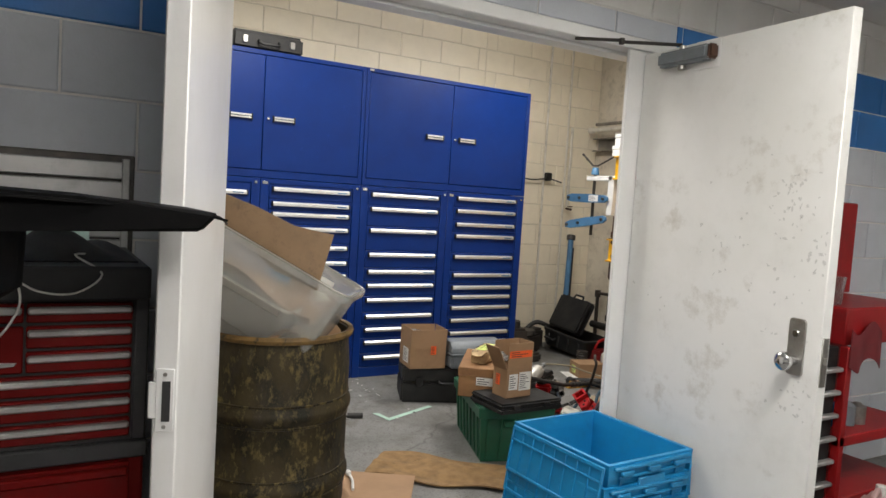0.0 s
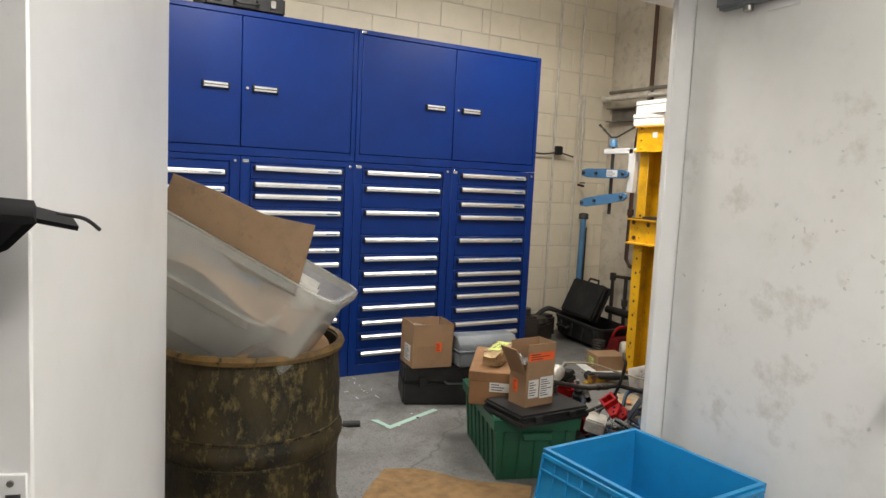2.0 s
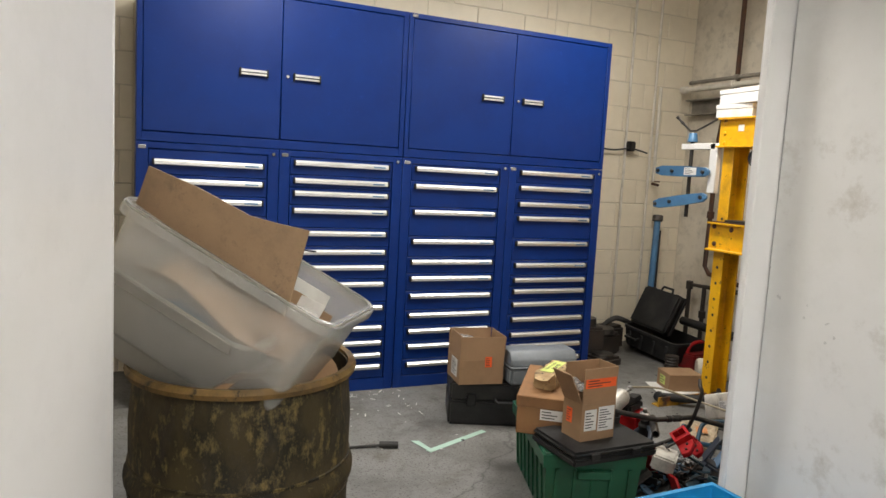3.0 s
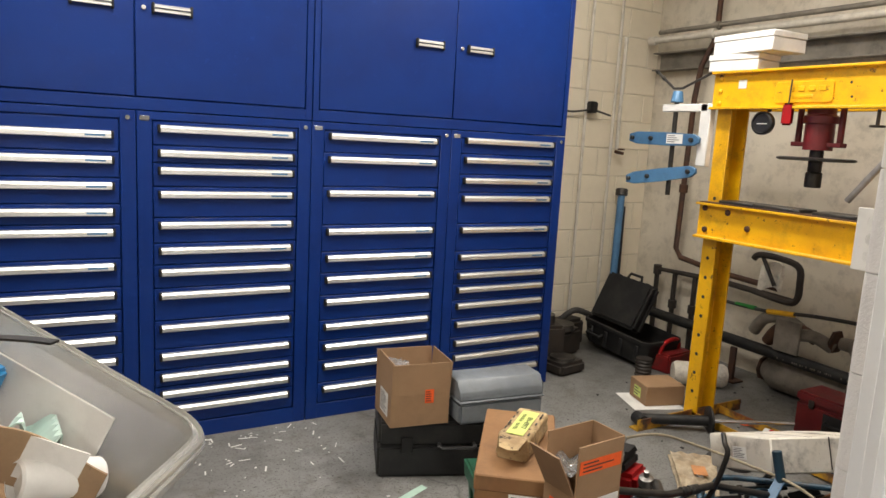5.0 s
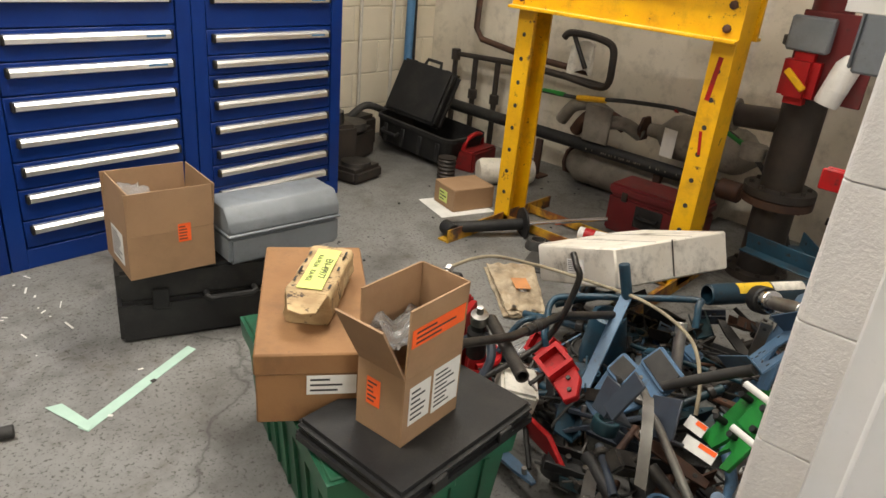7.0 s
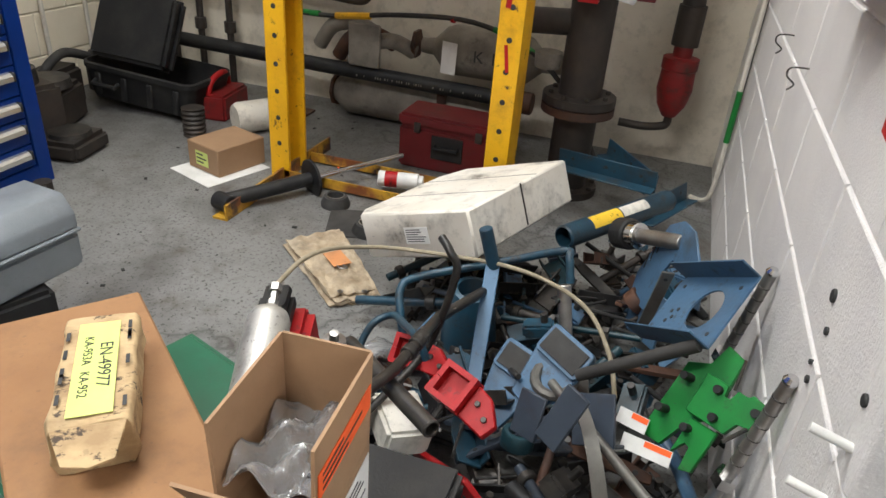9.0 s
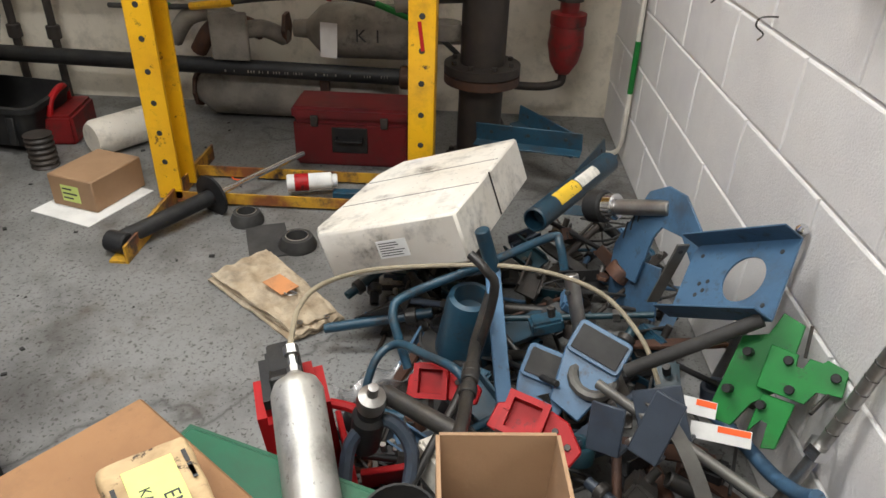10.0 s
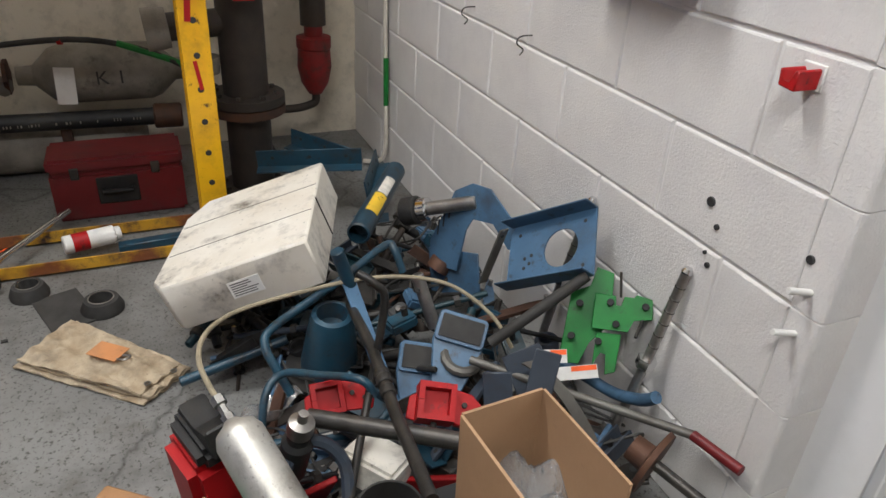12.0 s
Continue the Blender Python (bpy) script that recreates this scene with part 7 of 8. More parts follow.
def filler(kind, m, mtl, lab):
    f = thing(kind, m, lab, kind.replace("_", " "), "heap of service tools")
    s = rng.uniform(0.7, 1.2)
    if kind == "offset_bracket":
        part("web", prism(B(), [(-0.08 * s, -0.03), (0.07 * s, -0.035), (0.08 * s, 0.015), (0.02, 0.035 * s), (-0.07 * s, 0.025)], 0.006, None, 0.001), mtl, f)
        part("flange", box(B(), -0.075 * s, 0.065 * s, -0.033, -0.027, 0.006, 0.038, 0.001), mtl, f)
        part("hole", rod(B(), (0.03, 0, 0.0055), (0.03, 0, 0.0072), 0.009, 10), M_INK, f)
    elif kind == "steel_tube":
        part("tube", rod(B(), (-0.12 * s, 0, 0), (0.12 * s, 0, 0), rng.uniform(0.008, 0.018), 14, None, 0.003), mtl, f)
        part("collar", rod(B(), (0.06 * s, 0, 0), (0.085 * s, 0, 0), 0.021, 14), M_DARKSTEEL, f)
    elif kind == "flat_puller":
        part("leg", prism(B(), [(-0.12 * s, -0.010), (-0.05, -0.016), (0.06, -0.014), (0.13 * s, -0.008), (0.13 * s, 0.008), (0.05, 0.017), (-0.06, 0.015), (-0.12 * s, 0.011)], 0.010, None, 0.002), mtl, f)
        part("pin", rod(B(), (0.09 * s, 0, -0.01), (0.09 * s, 0, 0.028), 0.007, 10), M_STEEL, f)
        part("hole", rod(B(), (-0.08 * s, 0, 0.0095), (-0.08 * s, 0, 0.0112), 0.006, 10), M_INK, f)
    elif kind == "bearing_sleeve":
        r = 0.034 * s
        part("sleeve", lathe(B(), [(r * 0.6, 0), (r, 0), (r, 0.03), (r * 0.92, 0.034), (r * 0.66, 0.034), (r * 0.6, 0.03), (r * 0.6, 0)], 22), mtl, f)
    elif kind == "threaded_rod":
        part("rod", rod(B(), (-0.15 * s, 0, 0), (0.15 * s, 0, 0), rng.uniform(0.005, 0.009), 10), mtl, f)
        part("nut", lathe(B(), [(0, -0.008), (0.016, -0.008), (0.016, 0.008), (0, 0.008)], 6, along((0.08 * s, 0, 0), (0.2, 0, 0))), M_DARKSTEEL, f)
    elif kind == "steel_channel":
        part("section", channel(B(), 0.055 * s, 0.032, 0.005, 0.12 * s, pose(0, 0, 0, 90)), mtl, f)
        part("bolt", rod(B(), (0.015, -0.05, 0.0), (0.015, -0.05, 0.02), 0.008, 6), M_DARKSTEEL, f)
    elif kind == "electric_wire":
        part("wire", tube(B(), [(rng.uniform(-0.13, 0.13), rng.uniform(-0.1, 0.1), rng.uniform(0.0, 0.05)) for _ in range(5)], 0.0035, 6), M_RUBBER, f)
    else:
        part("block", box(B(), -0.04 * s, 0.04 * s, -0.026, 0.026, 0, 0.035 * s, 0.006, 2), mtl, f)
        part("stud", rod(B(), (0.015, 0, 0.03), (0.015, 0, 0.06 * s), 0.009, 10), M_DARKSTEEL, f)


NAMES = {"offset_bracket": "steel offset bracket in the heap", "steel_tube": "steel tube in the heap", "flat_puller": "flat steel puller in the heap", "bearing_sleeve": "bearing sleeve in the heap",
         "steel_channel": "steel channel piece in the heap", "press_block": "steel press block in the heap", "threaded_rod": "threaded rod in the heap", "electric_wire": "wire tangle in the heap"}
COLS = [(M_TEALBLUE, "dark blue"), (M_TEAL, "dark teal"), (M_DARKSTEEL, "dark greasy"), (M_BLACK, "black"), (M_DARKSTEEL, "oily dark"), (M_SLATE, "slate grey"), (M_BLACK, "black"), (M_RUST, "rusty"), (M_BROWNIRON, "brown")]
for layer, number in enumerate((150, 100, 34)):
    for i in range(number):
        x, y = rng.uniform(4.56, 5.98), rng.uniform(5.60, 6.42)
        under = 5.28 < x < 5.72 and 6.02 < y < 6.42
        if not under and (x > 5.35 and y > 6.05 - (x - 5.35) * 0.3):
            continue
        if not under and (y > 6.42 - max(0, x - 4.9) * 0.25 or (x < 4.68 and y > 5.92)):
            continue
        h = heap_height(x, y) * (0.18, 0.5, 0.72)[layer]
        if under:
            h = (0.0, 0.07, 0.11)[layer]
        if layer == 2 and h < 0.07:
            continue
        kind = rng.choice(list(NAMES))
        mtl, cn = (M_LTBLUE, "light blue") if rng.random() < 0.12 else rng.choice(COLS)
        if kind == "electric_wire":
            cn = "black"
        tilt = 30 if layer else 12
        filler(kind, pose(x, y, h + 0.025, rng.uniform(-tilt, tilt), rng.uniform(-tilt, tilt), rng.uniform(0, 360)), mtl, cn + " " + NAMES[kind])

# ---- loose things in front of the press ----
ck = thing("folded_cloth", pose(5.50, 6.69, 0.0), "folded dirty canvas cloth with an orange patch", "cloth")
for k in range(4):
    def fold(u, v, k=k):
        q = [Vector((0.235, 0.085, 0)), Vector((0.075, 0.215, 0)), Vector((-0.185, -0.095, 0)), Vector((-0.09, -0.205, 0))]
        a_, b_ = q[1].lerp(q[0], u), q[2].lerp(q[3], u)
        p = a_.lerp(b_, v) * (1.0 - 0.02 * k) + Vector((0.008 * math.sin(3 * k), 0.01 * math.cos(2 * k), 0))
        return Vector((p.x, p.y, 0.004 + 0.010 * k + 0.004 * math.sin(9 * u + 3 * k) * math.sin(7 * v + k) + 0.0035 * math.sin(21 * u + 13 * v + k) + 0.002 * math.sin(37 * v - 17 * u)))
    part("fold", sheet(B(), fold, 26, 30, 0.006), M_CLOTH, ck)
part("patch", box(B(), -0.045, 0.045, -0.03, 0.03, 0.050, 0.052, 0, 1, pose(0.01, -0.01, 0, 0, 0, 50)), M_ORANGEDIRTY, ck, "faded orange patch")
part("clip", tube(B(), [(-0.03, -0.03, 0.050), (-0.045, -0.05, 0.054), (-0.03, -0.065, 0.052), (-0.02, -0.045, 0.051)], 0.003, 6), M_STEEL, ck)
for px, py in ((-0.15, -0.10), (-0.12, -0.165)):
    part("eyelet", lathe(B(), [(0.004, 0), (0.009, 0.001), (0.009, 0.003), (0.004, 0.003)], 12, pose(px, py, 0.043)), M_STEEL, ck)
st = thing("strut_damper", pose(0, 0, 0), "black suspension damper with a chrome rod", "damper")
part("body", rod(B(), (5.72, 7.23, 0.045), (6.02, 7.03, 0.06), 0.027, 18), M_BLACK, st)
part("lug", rod(B(), (5.70, 7.20, 0.04), (5.72, 7.27, 0.04), 0.034, 14), M_BLACK, st)
part("seat", lathe(B(), [(0.03, 0), (0.075, 0.004), (0.075, 0.014), (0.03, 0.02)], 24, along((6.0, 7.045, 0.06), (6.3, 6.85, 0.075))), M_BLACK, st)
part("rod", rod(B(), (6.02, 7.03, 0.06), (6.36, 6.80, 0.08), 0.011, 12), M_CHROME, st)
for (x, y, r, lab) in ((5.945, 6.905, 0.055, "black bearing ring on the floor"), (5.80, 6.70, 0.06, "flat black rubber mount on the floor")):
    rg = thing("bearing_ring", pose(x, y, 0.0005), lab, "ring")
    part("ring", lathe(B(), [(r * 0.55, 0.0), (r, 0.0), (r * 1.02, 0.012), (r * 0.8, 0.04), (r * 0.55, 0.042), (r * 0.5, 0.02), (r * 0.55, 0.0)], 26), M_RUBBER, rg)
    part("liner", lathe(B(), [(r * 0.5, 0.02), (r * 0.56, 0.044), (r * 0.62, 0.043)], 26), M_STEEL, rg)
solid("rubber_flap", box(B(), -0.11, 0.10, -0.06, 0.07, 0.0, 0.006, 0.001), M_RUBBER, pose(5.83, 6.80, 0.0, 0, 0, 20), "dirty black rubber flap on the floor", "rubber flap")
sp = thing("spray_can", pose(0, 0, 0), "white and red spray can lying on its side", "spray can")
s0, s1 = Vector((6.13, 6.81, 0.062)), Vector((6.17, 6.655, 0.062))
part("can", rod(B(), s0, s1, 0.031, 20), M_PAPER, sp)
part("red_band", rod(B(), s0.lerp(s1, 0.15), s0.lerp(s1, 0.5), 0.0316, 20), M_RED, sp)
part("cap", rod(B(), s1, s1 + (s1 - s0) * 0.12, 0.024, 16), M_WHITEPLASTIC, sp)
hb2 = thing("blue_bar", pose(0, 0, 0), "blue steel bar lying by the press foot", "bar")
part("bar", box(B(), -0.12, 0.12, -0.02, 0.02, 0, 0.03, 0.003, 1, pose(6.16, 6.53, 0.001, 0, 0, 95)), M_TEALBLUE, hb2)
orr = thing("orange_cord", pose(0, 0, 0), "orange cord loop on the floor", "cord loop")
part("loop", tube(B(), [(6.30 + 0.05 * math.cos(a / 12 * 6.283), 7.03 + 0.035 * math.sin(a / 12 * 6.283), 0.006) for a in range(13)], 0.003, 6, False), M_ORANGE, orr)

# ---- tape and litter on the floor ----
tpz = thing("tape_strip", pose(0, 0, 0.0006), "mint green tape strip folded on the floor", "tape")
part("strip", prism(B(), [(3.965, 6.968), (3.978, 6.935), (4.382, 7.11), (4.372, 7.142)], 0.0015), M_MINT, tpz)
part("strip", prism(B(), [(3.978, 6.935), (4.0, 6.955), (3.975, 7.09), (3.935, 7.10)], 0.0015, pose(0, 0, 0.002)), M_MINT, tpz)
rg2 = thing("rubber_plug", pose(0, 0, 0), "dirty cord plug lying by the drum", "plug")
part("cord", tube(B(), [(3.10, 7.12, 0.008), (3.40, 7.11, 0.008), (3.70, 7.08, 0.010), (3.76, 7.06, 0.014)], 0.007, 8), M_RUBBER, rg2)
part("plug", rod(B(), (3.75, 7.065, 0.018), (3.84, 7.035, 0.018), 0.017, 12), M_RUBBER, rg2)
bm = B()
rl = random.Random(5)
for k in range(120):
    x = rl.uniform(2.7, 4.25) if k < 112 else rl.uniform(3.4, 4.3)
    y = 7.93 - abs(rl.gauss(0, 0.22)) if k < 112 else rl.uniform(6.9, 7.8)
    a, ln, w = rl.uniform(0, 180), 0.004 + 0.05 * rl.random() ** 2.5, rl.uniform(0.003, 0.008)
    box(bm, -ln / 2, ln / 2, -w / 2, w / 2, 0.0005, 0.0022, 0, 1, pose(x, y, 0, 0, rl.uniform(-4, 4), a))
lit = solid("paper_litter", bm, M_PAPER, pose(0, 0, 0), "scraps of white paper littering the floor", "litter", "", "stuff")
bm = B()
for k in range(120):
    x, y = rl.gauss(6.0, 0.7), rl.gauss(7.0, 0.5)
    if not (3.6 < x < 6.9 and 6.55 < y < 7.9):
        continue
    s_ = 0.0015 + 0.007 * rl.random() ** 3
    box(bm, -s_, s_, -s_ * 0.7, s_ * 0.7, 0.0002, s_ * 0.6, 0, 1, pose(x, y, 0, 0, 0, rl.uniform(0, 180)))
solid("dark_grit", bm, M_RUBBER, pose(0, 0, 0), "dark grit and crumbs on the floor", "grit", "", "stuff")

# ---- workshop side ----
# recessed louvred panel in the wall
vp = tagged(new("window_1"), "grey metal louvred panel set into the block wall", "", "", "structure")
part("frame", box(B(), 1.2, 2.29, OY - 0.014, OY + 0.004, 1.10, 1.465, 0.003), M_DARKSTEEL, vp)
for k in range(6):
    part("slat", box(B(), 1.22, 2.265, OY - 0.03, OY - 0.012, 1.115 + 0.056 * k, 1.165 + 0.056 * k, 0.003, 1), M_ALUDULL, vp)
part("side_trim", box(B(), 2.255, 2.275, OY - 0.034, OY - 0.012, 1.105, 1.455, 0.002), M_ALUDULL, vp)

# red tool chest
TX, TY = 2.268, 4.745
ch = thing("tool_chest", pose(TX, TY, 0), "red steel tool chest with grey trim and silver drawer pulls", "tool chest")
part("cabinet", box(B(), -0.80, 0.0, 0.02, 0.50, 0.10, 0.80, 0.006), M_CHESTRED, ch)
part("middle_band", box(B(), -0.80, 0.004, -0.004, 0.505, 0.775, 0.815, 0.004), M_CHESTGREY, ch, "dark grey band")
part("box_side", box(B(), -0.03, 0.0, 0.0, 0.50, 0.815, 1.20, 0.004), M_CHESTGREY, ch)
part("box_top", box(B(), -0.80, 0.002, -0.004, 0.50, 1.130, 1.205, 0.006), M_CHESTGREY, ch, "dark grey top")
# solid black fill, so the gaps between the drawers carry their shade as colour
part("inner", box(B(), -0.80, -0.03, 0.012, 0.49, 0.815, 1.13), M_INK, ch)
zs = [1.130, 1.082, 1.028, 0.976, 0.925, 0.872, 0.822]
for i, (a, b) in enumerate(zip(zs, zs[1:])):
    spans = ((-0.236, -0.034), (-0.80, -0.241)) if i < 3 else ((-0.80, -0.034),)
    for x0, x1 in spans:
        if i < 3 and x0 < -0.5:
            if i == 0:
                d = part("drawer", box(B(), x0, x1, 0.0, 0.02, b + 0.004, a - 0.004, 0.003), M_CHESTRED, ch)
                part("pull", box(B(), x0, x1 - 0.003, -0.012, 0.002, a - 0.026, a - 0.010, 0.004), M_ALUDULL, d, "silver drawer pull")
            elif i == 1:
                d = part("drawer", box(B(), x0, x1, 0.0, 0.02, zs[3] + 0.004, a - 0.004, 0.003), M_CHESTRED, ch)
                bm = B()
                prism(bm, [(-0.10, -0.012), (0.03, -0.004), (0.035, 0.004), (-0.10, 0.012)], 0.003, Matrix.Translation((x1 - 0.045, -0.0005, 1.0)) @ pose(0, 0, 0, 90), 0.001)
                part("badge", bm, M_CHROME, d, "small chrome badge")
            continue
        d = part("drawer", box(B(), x0, x1, 0.0, 0.02, b + 0.004, a - 0.004, 0.003), M_CHESTRED, ch)
        part("pull", box(B(), x0 + 0.002, x1 - 0.002, -0.012, 0.002, a - 0.026, a - 0.010, 0.004), M_ALUDULL, d, "silver drawer pull")
for z0, z1 in ((0.60, 0.765), (0.36, 0.595), (0.12, 0.355)):
    d = part("drawer", box(B(), -0.78, -0.03, 0.004, 0.02, z0, z1, 0.003), M_CHESTRED, ch)
    part("pull", box(B(), -0.78, -0.035, -0.010, 0.006, z1 - 0.028, z1 - 0.008, 0.004), M_CHESTRED, d)
for x in (-0.74, -0.06):
    for y in (0.07, 0.44):
        cs = part("caster", rod(B(), (x - 0.02, y, 0.05), (x + 0.02, y, 0.05), 0.05, 16), M_RUBBER, ch)
bg = thing("plastic_bag", pose(2.10, 4.92, 1.206), "black crumpled plastic bag on the tool chest", "bag")
part("bag", sheet(B(), lambda u, v: Vector(((u - 0.5) * 0.30, (v - 0.5) * 0.2, 0.055 * math.sin(math.pi * u) * math.sin(math.pi * v) * (1 + 0.35 * math.sin(11 * u + 7 * v)))), 16, 12, 0.003), M_BLACK, bg)
cb = thing("charging_cable", pose(0, 0, 0), "white cable looped over the tool chest", "cable")
part("cable", tube(B(), [(2.20, 4.90, 1.212), (2.12, 4.80, 1.225), (2.17, 4.738, 1.19), (2.12, 4.730, 1.150), (2.05, 4.730, 1.155), (2.0, 4.728, 1.19)], 0.0022, 8), M_WHITEPLASTIC, cb)
part("cable", tube(B(), [(2.01, 4.728, 1.19), (2.02, 4.724, 1.13), (1.99, 4.722, 1.07), (1.95, 4.722, 1.04)], 0.0025, 8), M_WHITEPLASTIC, cb)
tl = thing("torn_tissue", pose(2.08, 5.05, 1.206), "crumpled pale green tissue on the tool chest", "tissue")
part("tissue", sheet(B(), lambda u, v: Vector(((u - 0.5) * 0.16, (v - 0.5) * 0.12, 0.06 + 0.05 * math.sin(5 * u) * math.cos(4 * v) + 0.02 * math.sin(13 * v))), 10, 8, 0.001), M_MINTPALE, tl)
part("base", sheet(B(), lambda u, v: Vector(((u - 0.5) * 0.14, (v - 0.5) * 0.1, 0.008 + 0.03 * math.sin(6 * u + 3 * v) ** 2)), 8, 6, 0.001), M_MINTPALE, tl)

# black tray on a pedestal beside the doorway
tr = thing("swivel_tray", pose(2.0, 4.31, 0), "black plastic swivel tray on a round pedestal", "tray")
def tray_pt(u, v):
    x = -0.55 + 0.87 * u
    lip = 0.012 * max(0.0, (v - 0.85) / 0.15)
    taper = 0.17 - 0.10 * max(0.0, (u - 0.55) / 0.45) ** 2
    z = 1.380 - 0.030 * max(0.0, u - 0.3) / 0.7 - 0.012 * max(0, (u - 0.93) / 0.07)
    return Vector((x, 0.02 + (v - 0.5) * 2 * taper, z))
part("top", sheet(B(), tray_pt, 20, 8, 0.004), M_BLACKGLOSS, tr)
bm = B()
prism(bm, [(-0.55, 1.306), (0.02, 1.314), (0.265, 1.321), (0.292, 1.350), (0.10, 1.366), (-0.10, 1.374), (-0.55, 1.376)], 0.26, Matrix.Translation((0, 0.14, 0)) @ pose(0, 0, 0, 90), 0.006)
part("skirt", bm, M_BLACKGLOSS, tr)
part("hub", lathe(B(), [(0, 1.19), (0.09, 1.19), (0.14, 1.225), (0.145, 1.33), (0, 1.33)], 32, pose(-0.11, 0.0, 0)), M_BLACKGLOSS, tr)
part("column", rod(B(), (-0.20, -0.02, 0.03), (-0.20, -0.02, 1.2), 0.04, 20), M_BLACK, tr)
part("base", lathe(B(), [(0, 0), (0.26, 0), (0.25, 0.03), (0.05, 0.05), (0, 0.05)], 28, pose(-0.20, -0.02, 0)), M_BLACK, tr)
part("lip_wire", tube(B(), [(0.305, 0.05, 1.342), (0.33, 0.06, 1.337), (0.345, 0.065, 1.325)], 0.002, 6), M_BLACK, tr)

# red service cart
ct = thing("tool_cart", pose(5.13, 4.84, 0), "red steel tool cart with an open lid and shelves", "tool cart")
part("bin", box(B(), 0.04, 0.75, 0.0, 0.42, 0.86, 1.03, 0.006), M_CARTRED, ct)
part("lid", box(B(), 0.0, 0.75, 0.40, 0.43, 1.035, 1.52, 0.006), M_CARTRED, ct, "open red lid with stickers")
part("lid_end", box(B(), -0.022, -0.002, 0.28, 0.43, 1.035, 1.44, 0.004), M_CARTRED, ct)
part("tray", box(B(), 0.04, 0.75, -0.02, 0.42, 0.40, 0.45, 0.006), M_CARTRED, ct)
part("shelf", box(B(), 0.04, 0.75, -0.02, 0.42, 0.10, 0.16, 0.006), M_CARTRED, ct)
for x in (0.06, 0.72):
    for y in (0.0, 0.40):
        part("leg", box(B(), x - 0.02, x + 0.02, y - 0.02, y + 0.02, 0.0, 0.858, 0.003), M_CARTRED, ct)
part("back_panel", box(B(), 0.08, 0.70, 0.385, 0.40, 0.16, 0.858, 0.003), M_CARTRED, ct)
part("lid_handle", tube(B(), [(0.28, 0.40, 1.52), (0.28, 0.40, 1.55), (0.36, 0.40, 1.55), (0.36, 0.40, 1.52)], 0.008, 8, False), M_CHROME, ct)
part("side_cabinet", box(B(), -0.10, 0.038, 0.02, 0.42, 0.14, 0.855, 0.005), M_BLACK, ct, "black side drawers")
for k in range(6):
    part("drawer_pull", box(B(), -0.10, 0.036, -0.012, 0.02, 0.22 + 0.105 * k, 0.240 + 0.105 * k, 0.005), M_ALUDULL, ct, "silver drawer pull")
for x, z, w, h, m_, a in ((0.10, 1.36, 0.05, 0.05, M_PAPER, 20), (0.16, 1.42, 0.04, 0.06, M_CHROME, 0), (0.06, 1.40, 0.06, 0.012, M_YELLOW, 10), (0.22, 1.32, 0.07, 0.04, M_PAPER, -12)):
    sticker(ct, "sticker", pose(x, 0.399, z, 0, a, 0), w, h, m_)
for k in range(3):
    sticker(ct, "sticker", pose(0.07 + 0.022 * k, 0.399, 1.24 - 0.012 * k, 0, 14, 0), 0.010, 0.10, M_LIME, "green stripe sticker")
cupp = thing("plastic_cup", pose(5.24, 4.95, 1.0305), "clear plastic cup on the cart", "cup")
part("cup", lathe(B(), [(0, 0.001), (0.032, 0.001), (0.045, 0.13), (0.043, 0.13), (0.030, 0.004), (0, 0.004)], 24), M_GLASS, cupp)
rgc = thing("shop_rag", pose(5.30, 4.835, 0.80), "dark red rag hanging over the cart edge", "rag")
part("rag", sheet(B(), lambda u, v: Vector(((u - 0.5) * 0.24, -0.02 - 0.012 * math.sin(9 * u) * v, 0.14 - 0.17 * v - 0.03 * math.sin(7 * u))), 14, 8, 0.004), M_RAG, rgc)
for x, r, h, m_, lb in ((0.20, 0.035, 0.12, M_BTOTE, "blue spray can on the cart"), (0.28, 0.035, 0.11, M_GREY, "grey can on the cart"), (0.36, 0.04, 0.10, M_STEEL, "steel tin on the cart")):
    cn = thing("spray_can", pose(5.13 + x, 4.93, 0.451), lb, "can")
    part("can", lathe(B(), [(0, 0), (r, 0), (r, h * 0.85), (r * 0.6, h * 0.92), (r * 0.4, h), (0, h)], 18), m_, cn)
jg = thing("fluid_jug", pose(5.30, 4.70, 0.0, 0, 0, 15), "translucent pink fluid jug beside the cart", "jug")
part("body", box(B(), -0.11, 0.11, -0.07, 0.07, 0.0, 0.20, 0.03, 3), M_PINK, jg)
part("neck", rod(B(), (0.05, 0, 0.19), (0.05, 0, 0.245), 0.022, 14), M_WHITEPLASTIC, jg)
part("handle", tube(B(), [(0.03, 0, 0.195), (0.0, 0, 0.235), (-0.06, 0, 0.225), (-0.09, 0, 0.185)], 0.012, 8), M_PINK, jg)

# ---- shelf with junk behind the drum ----
js = thing("wire_shelf", pose(2.16, 6.55, 0), "low grey shelf crowded with wires and cartons", "shelf")
for z in (0.08, 0.33, 0.56):
    part("board", box(B(), 0.0, 0.36, 0.0, 0.9, z, z + 0.03, 0.004), M_GREY, js)
for x in (0.0, 0.33):
    for y in (0.0, 0.87):
        part("upright", box(B(), x, x + 0.03, y, y + 0.03, 0.0, 0.62, 0.003), M_STEEL, js)
rw = random.Random(8)
for k in range(9):
    wr = thing("wire_bundle", pose(2.34, 6.75 + 0.06 * (k % 4), 0.60 + 0.02 * (k // 4)), "tangled dark wires on the low shelf", "wires", "wires on the shelf")
    pts = [(rw.uniform(-0.15, 0.15), rw.uniform(-0.16, 0.16), rw.uniform(0.0, 0.10)) for _ in range(5)]
    part("wire", tube(B(), pts, 0.007, 6), rw.choice((M_RUBBER, M_GREY, M_STEEL)), wr)
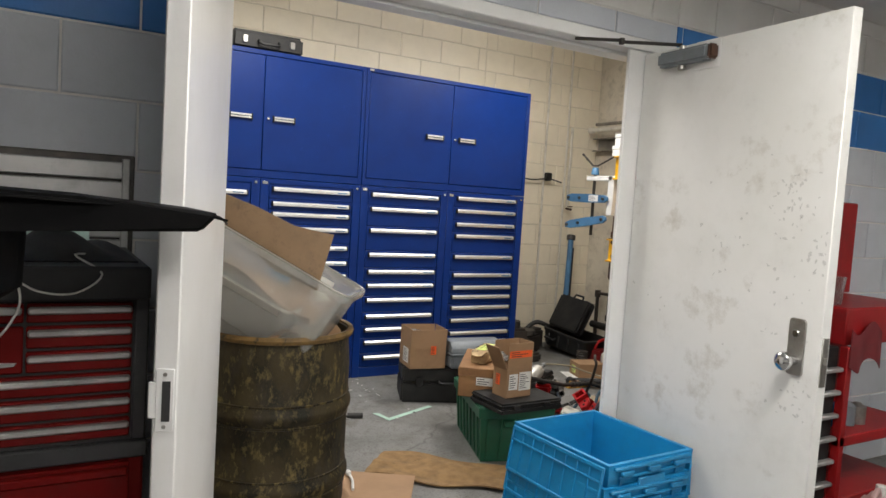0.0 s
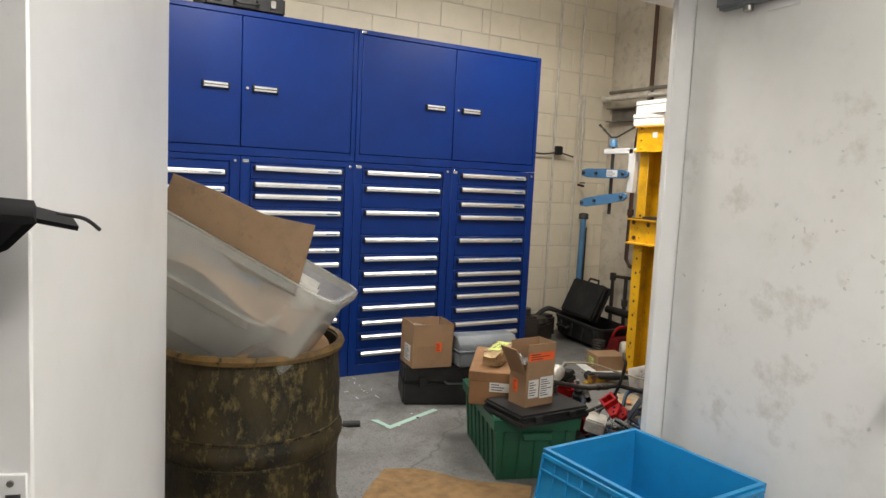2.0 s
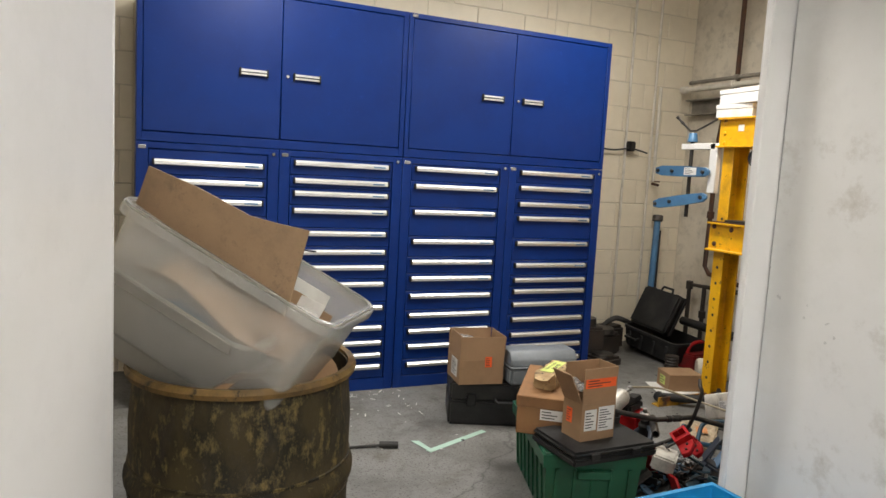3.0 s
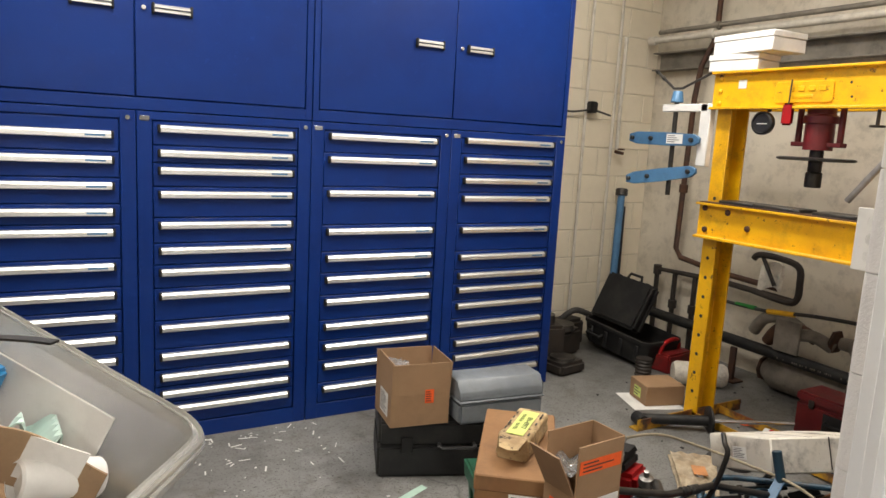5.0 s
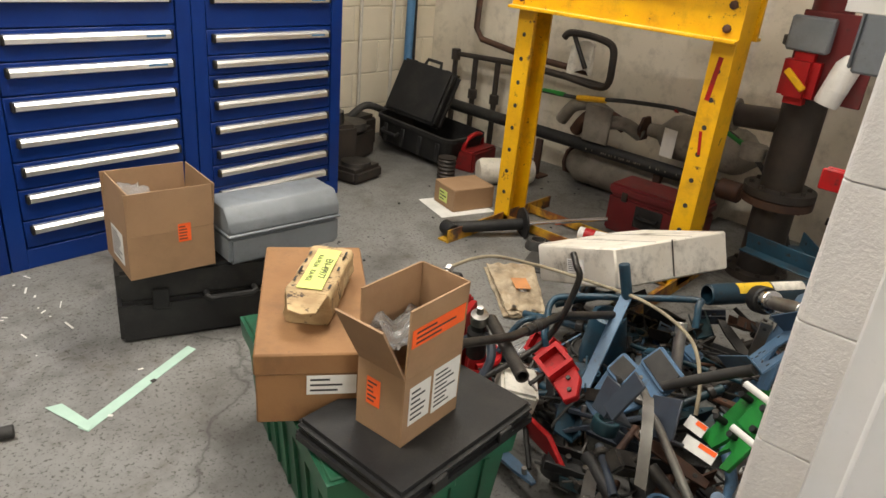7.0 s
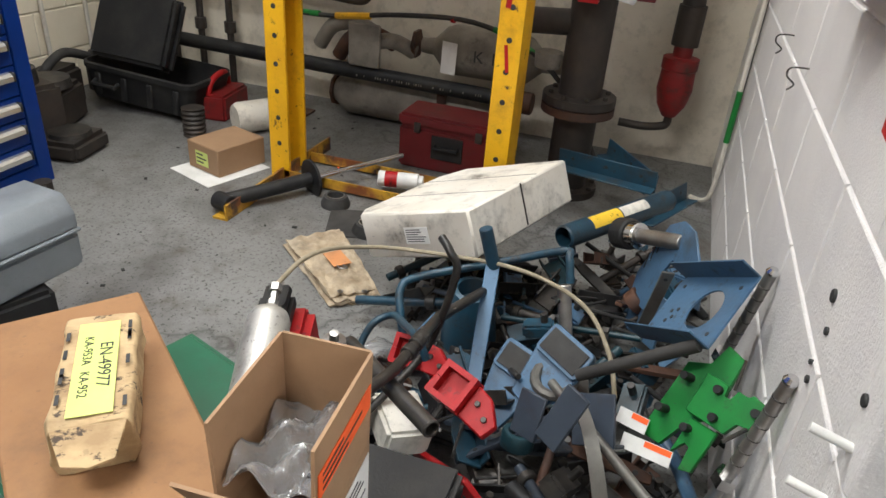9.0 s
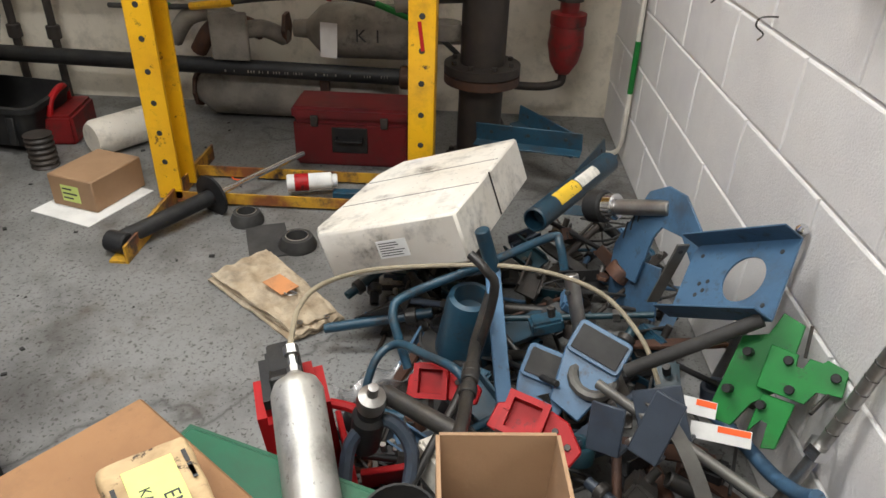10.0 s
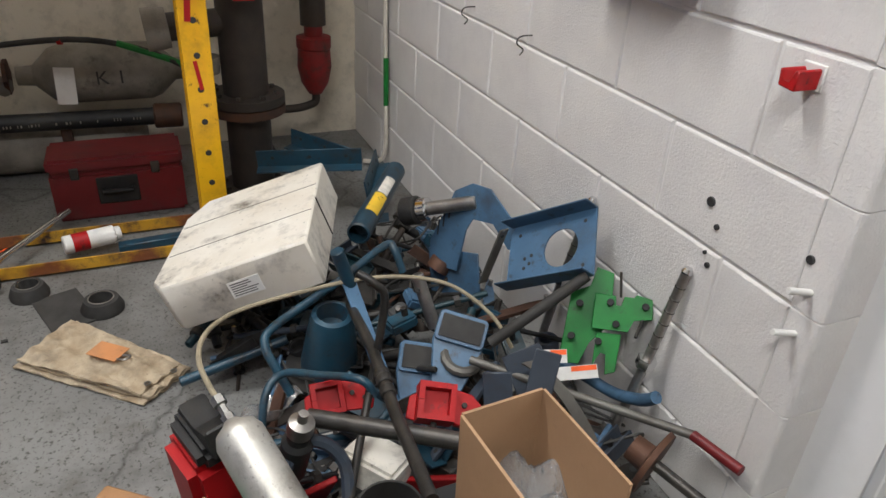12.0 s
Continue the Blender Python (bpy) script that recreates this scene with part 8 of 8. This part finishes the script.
jb = thing("cardboard_box", pose(2.20, 6.60, 0.361), "small yellowed carton on the low shelf", "box")
part("box", box(B(), 0, 0.16, 0, 0.14, 0, 0.13, 0.004), M_CARD, jb)
jp = thing("plastic_bag", pose(2.42, 6.75, 0.361), "crumpled brown bag on the low shelf", "bag")
part("bag", sheet(B(), lambda u, v: Vector(((u - 0.5) * 0.2, (v - 0.5) * 0.3, 0.12 * math.sin(math.pi * u) * math.sin(math.pi * v) * (1 + 0.3 * math.sin(9 * u + 5 * v)))), 10, 10, 0.003), M_CARD_DIRTY, jp)

# ---- lamp housings ----
for x, y, z, rz, _, _ in TUBES:
    lf = thing("ceiling_light", pose(x, y, z, 0, 0, rz), "white hung fluorescent light fitting", "ceiling light", "ceiling lights")
    for y0 in (-0.11, 0.10):
        part("side_rail", box(B(), -0.63, 0.63, y0, y0 + 0.01, -0.035, 0.035, 0.002), M_WHITEPLASTIC, lf)
    for x0 in (-0.63, 0.62):
        part("end_plate", box(B(), x0, x0 + 0.01, -0.0995, 0.0995, -0.035, 0.035, 0.002), M_WHITEPLASTIC, lf)
    part("spine", box(B(), -0.62, 0.62, -0.02, 0.02, -0.02, 0.02, 0.002), M_WHITEPLASTIC, lf)
    roof = TOP if y > OY else 2.52
    for hx in (-0.45, 0.45):
        part("hanger", rod(B(), (hx, 0.105, 0.03), (hx, 0.105, roof - z + 0.005), 0.004, 6), M_STEEL, lf)

# ---- painted concrete blocks, one by one ----
BLOCKS = {}


def block_mesh(w, h, mtl):
    key = (round(w, 3), round(h, 3), mtl.name)
    if key not in BLOCKS:
        bm = bmesh.new()
        g, d = 0.004, 0.006
        rows = [[bm.verts.new((sx * (w / 2 - i), y, sz * (h / 2 - i))) for sx, sz in ((-1, -1), (1, -1), (1, 1), (-1, 1))] for i, y in ((0.0032, 0.0), (0.0045, -d + 0.002), (0.0075, -d))]
        for a, c in zip(rows, rows[1:]):
            for i in range(4):
                bm.faces.new((a[i], a[(i + 1) % 4], c[(i + 1) % 4], c[i]))
        bm.faces.new(rows[-1])
        bmesh.ops.recalc_face_normals(bm, faces=bm.faces)
        me = bpy.data.meshes.new("block")
        bm.to_mesh(me)
        bm.free()
        if me.polygons[-1].normal.y > 0:
            me.flip_normals()
        me.materials.append(mtl)
        BLOCKS[key] = me
    return BLOCKS[key]


def lay(parent, x0, x1, z0, z1, y, out, mtl_at, skip=None, phase=0.0):
    """Blocks in running bond on a wall along x whose face is at y, facing out (-1 or 1 along y)."""
    k = int(z0 / H_COURSE)
    while k * H_COURSE < z1 - 0.01:
        a, b = max(z0, k * H_COURSE), min(z1, (k + 1) * H_COURSE)
        x = x0 - ((x0 - phase) % L_BLOCK) - (L_BLOCK / 2 if k % 2 else 0)
        while x < x1:
            c, d = max(x, x0), min(x + L_BLOCK, x1)
            x += L_BLOCK
            if d - c < 0.03 or (skip and skip((c + d) / 2, (a + b) / 2)):
                continue
            bounds = [(c, d)]
            for c, d in bounds:
                ob = new("block", block_mesh(d - c, b - a, mtl_at((c + d) / 2, (a + b) / 2)))
                ob.matrix_world = pose((c + d) / 2, y, (a + b) / 2, 0, 0, 0 if out < 0 else 180)
                ob.parent = parent
        k += 1


# north wall: only where it can be seen past the cabinets
lay(wall_north, 1.0, 2.62, 0.0, TOP, NY + 0.006, -1, lambda x, z: M_CREAM, None, 0.1)
lay(wall_north, 2.62, 5.67, 2.2352, TOP, NY + 0.006, -1, lambda x, z: M_CREAM, None, 0.1)
lay(wall_north, 5.67, EX, 0.0, TOP, NY + 0.006, -1, lambda x, z: M_CREAM, None, 0.1)
# inner side of the door wall
lay(wall_south, DX1 + 0.05, EX, 0.0, TOP, WY - 0.006, 1, lambda x, z: M_WHITEBLOCK, None, 4.66)
lay(wall_south, WX, DX0 - 0.05, 0.0, TOP, WY - 0.006, 1, lambda x, z: M_WHITEBLOCK, None, 4.66)


def outer_paint(x, z):
    return M_GREYBLOCK if z < 1.80 else (M_BLUEBLOCK if z < 2.2 else M_WALLWHITE)


lay(wall_south, 0.6, DX0 - 0.05, 0.0, 2.52, OY + 0.006, -1, outer_paint, lambda x, z: x < 2.29 and 1.12 < z < 1.42, 0.06)
lay(wall_south, DX1 + 0.05, 7.38, 0.0, 2.52, OY + 0.006, -1, outer_paint, None, 0.06)
lay(wall_south, DX0 - 0.05, DX1 + 0.05, DZ + 0.05, 2.52, OY + 0.006, -1, lambda x, z: M_GREYBLOCK if z < 2.2 else M_WALLWHITE, None, 0.06)
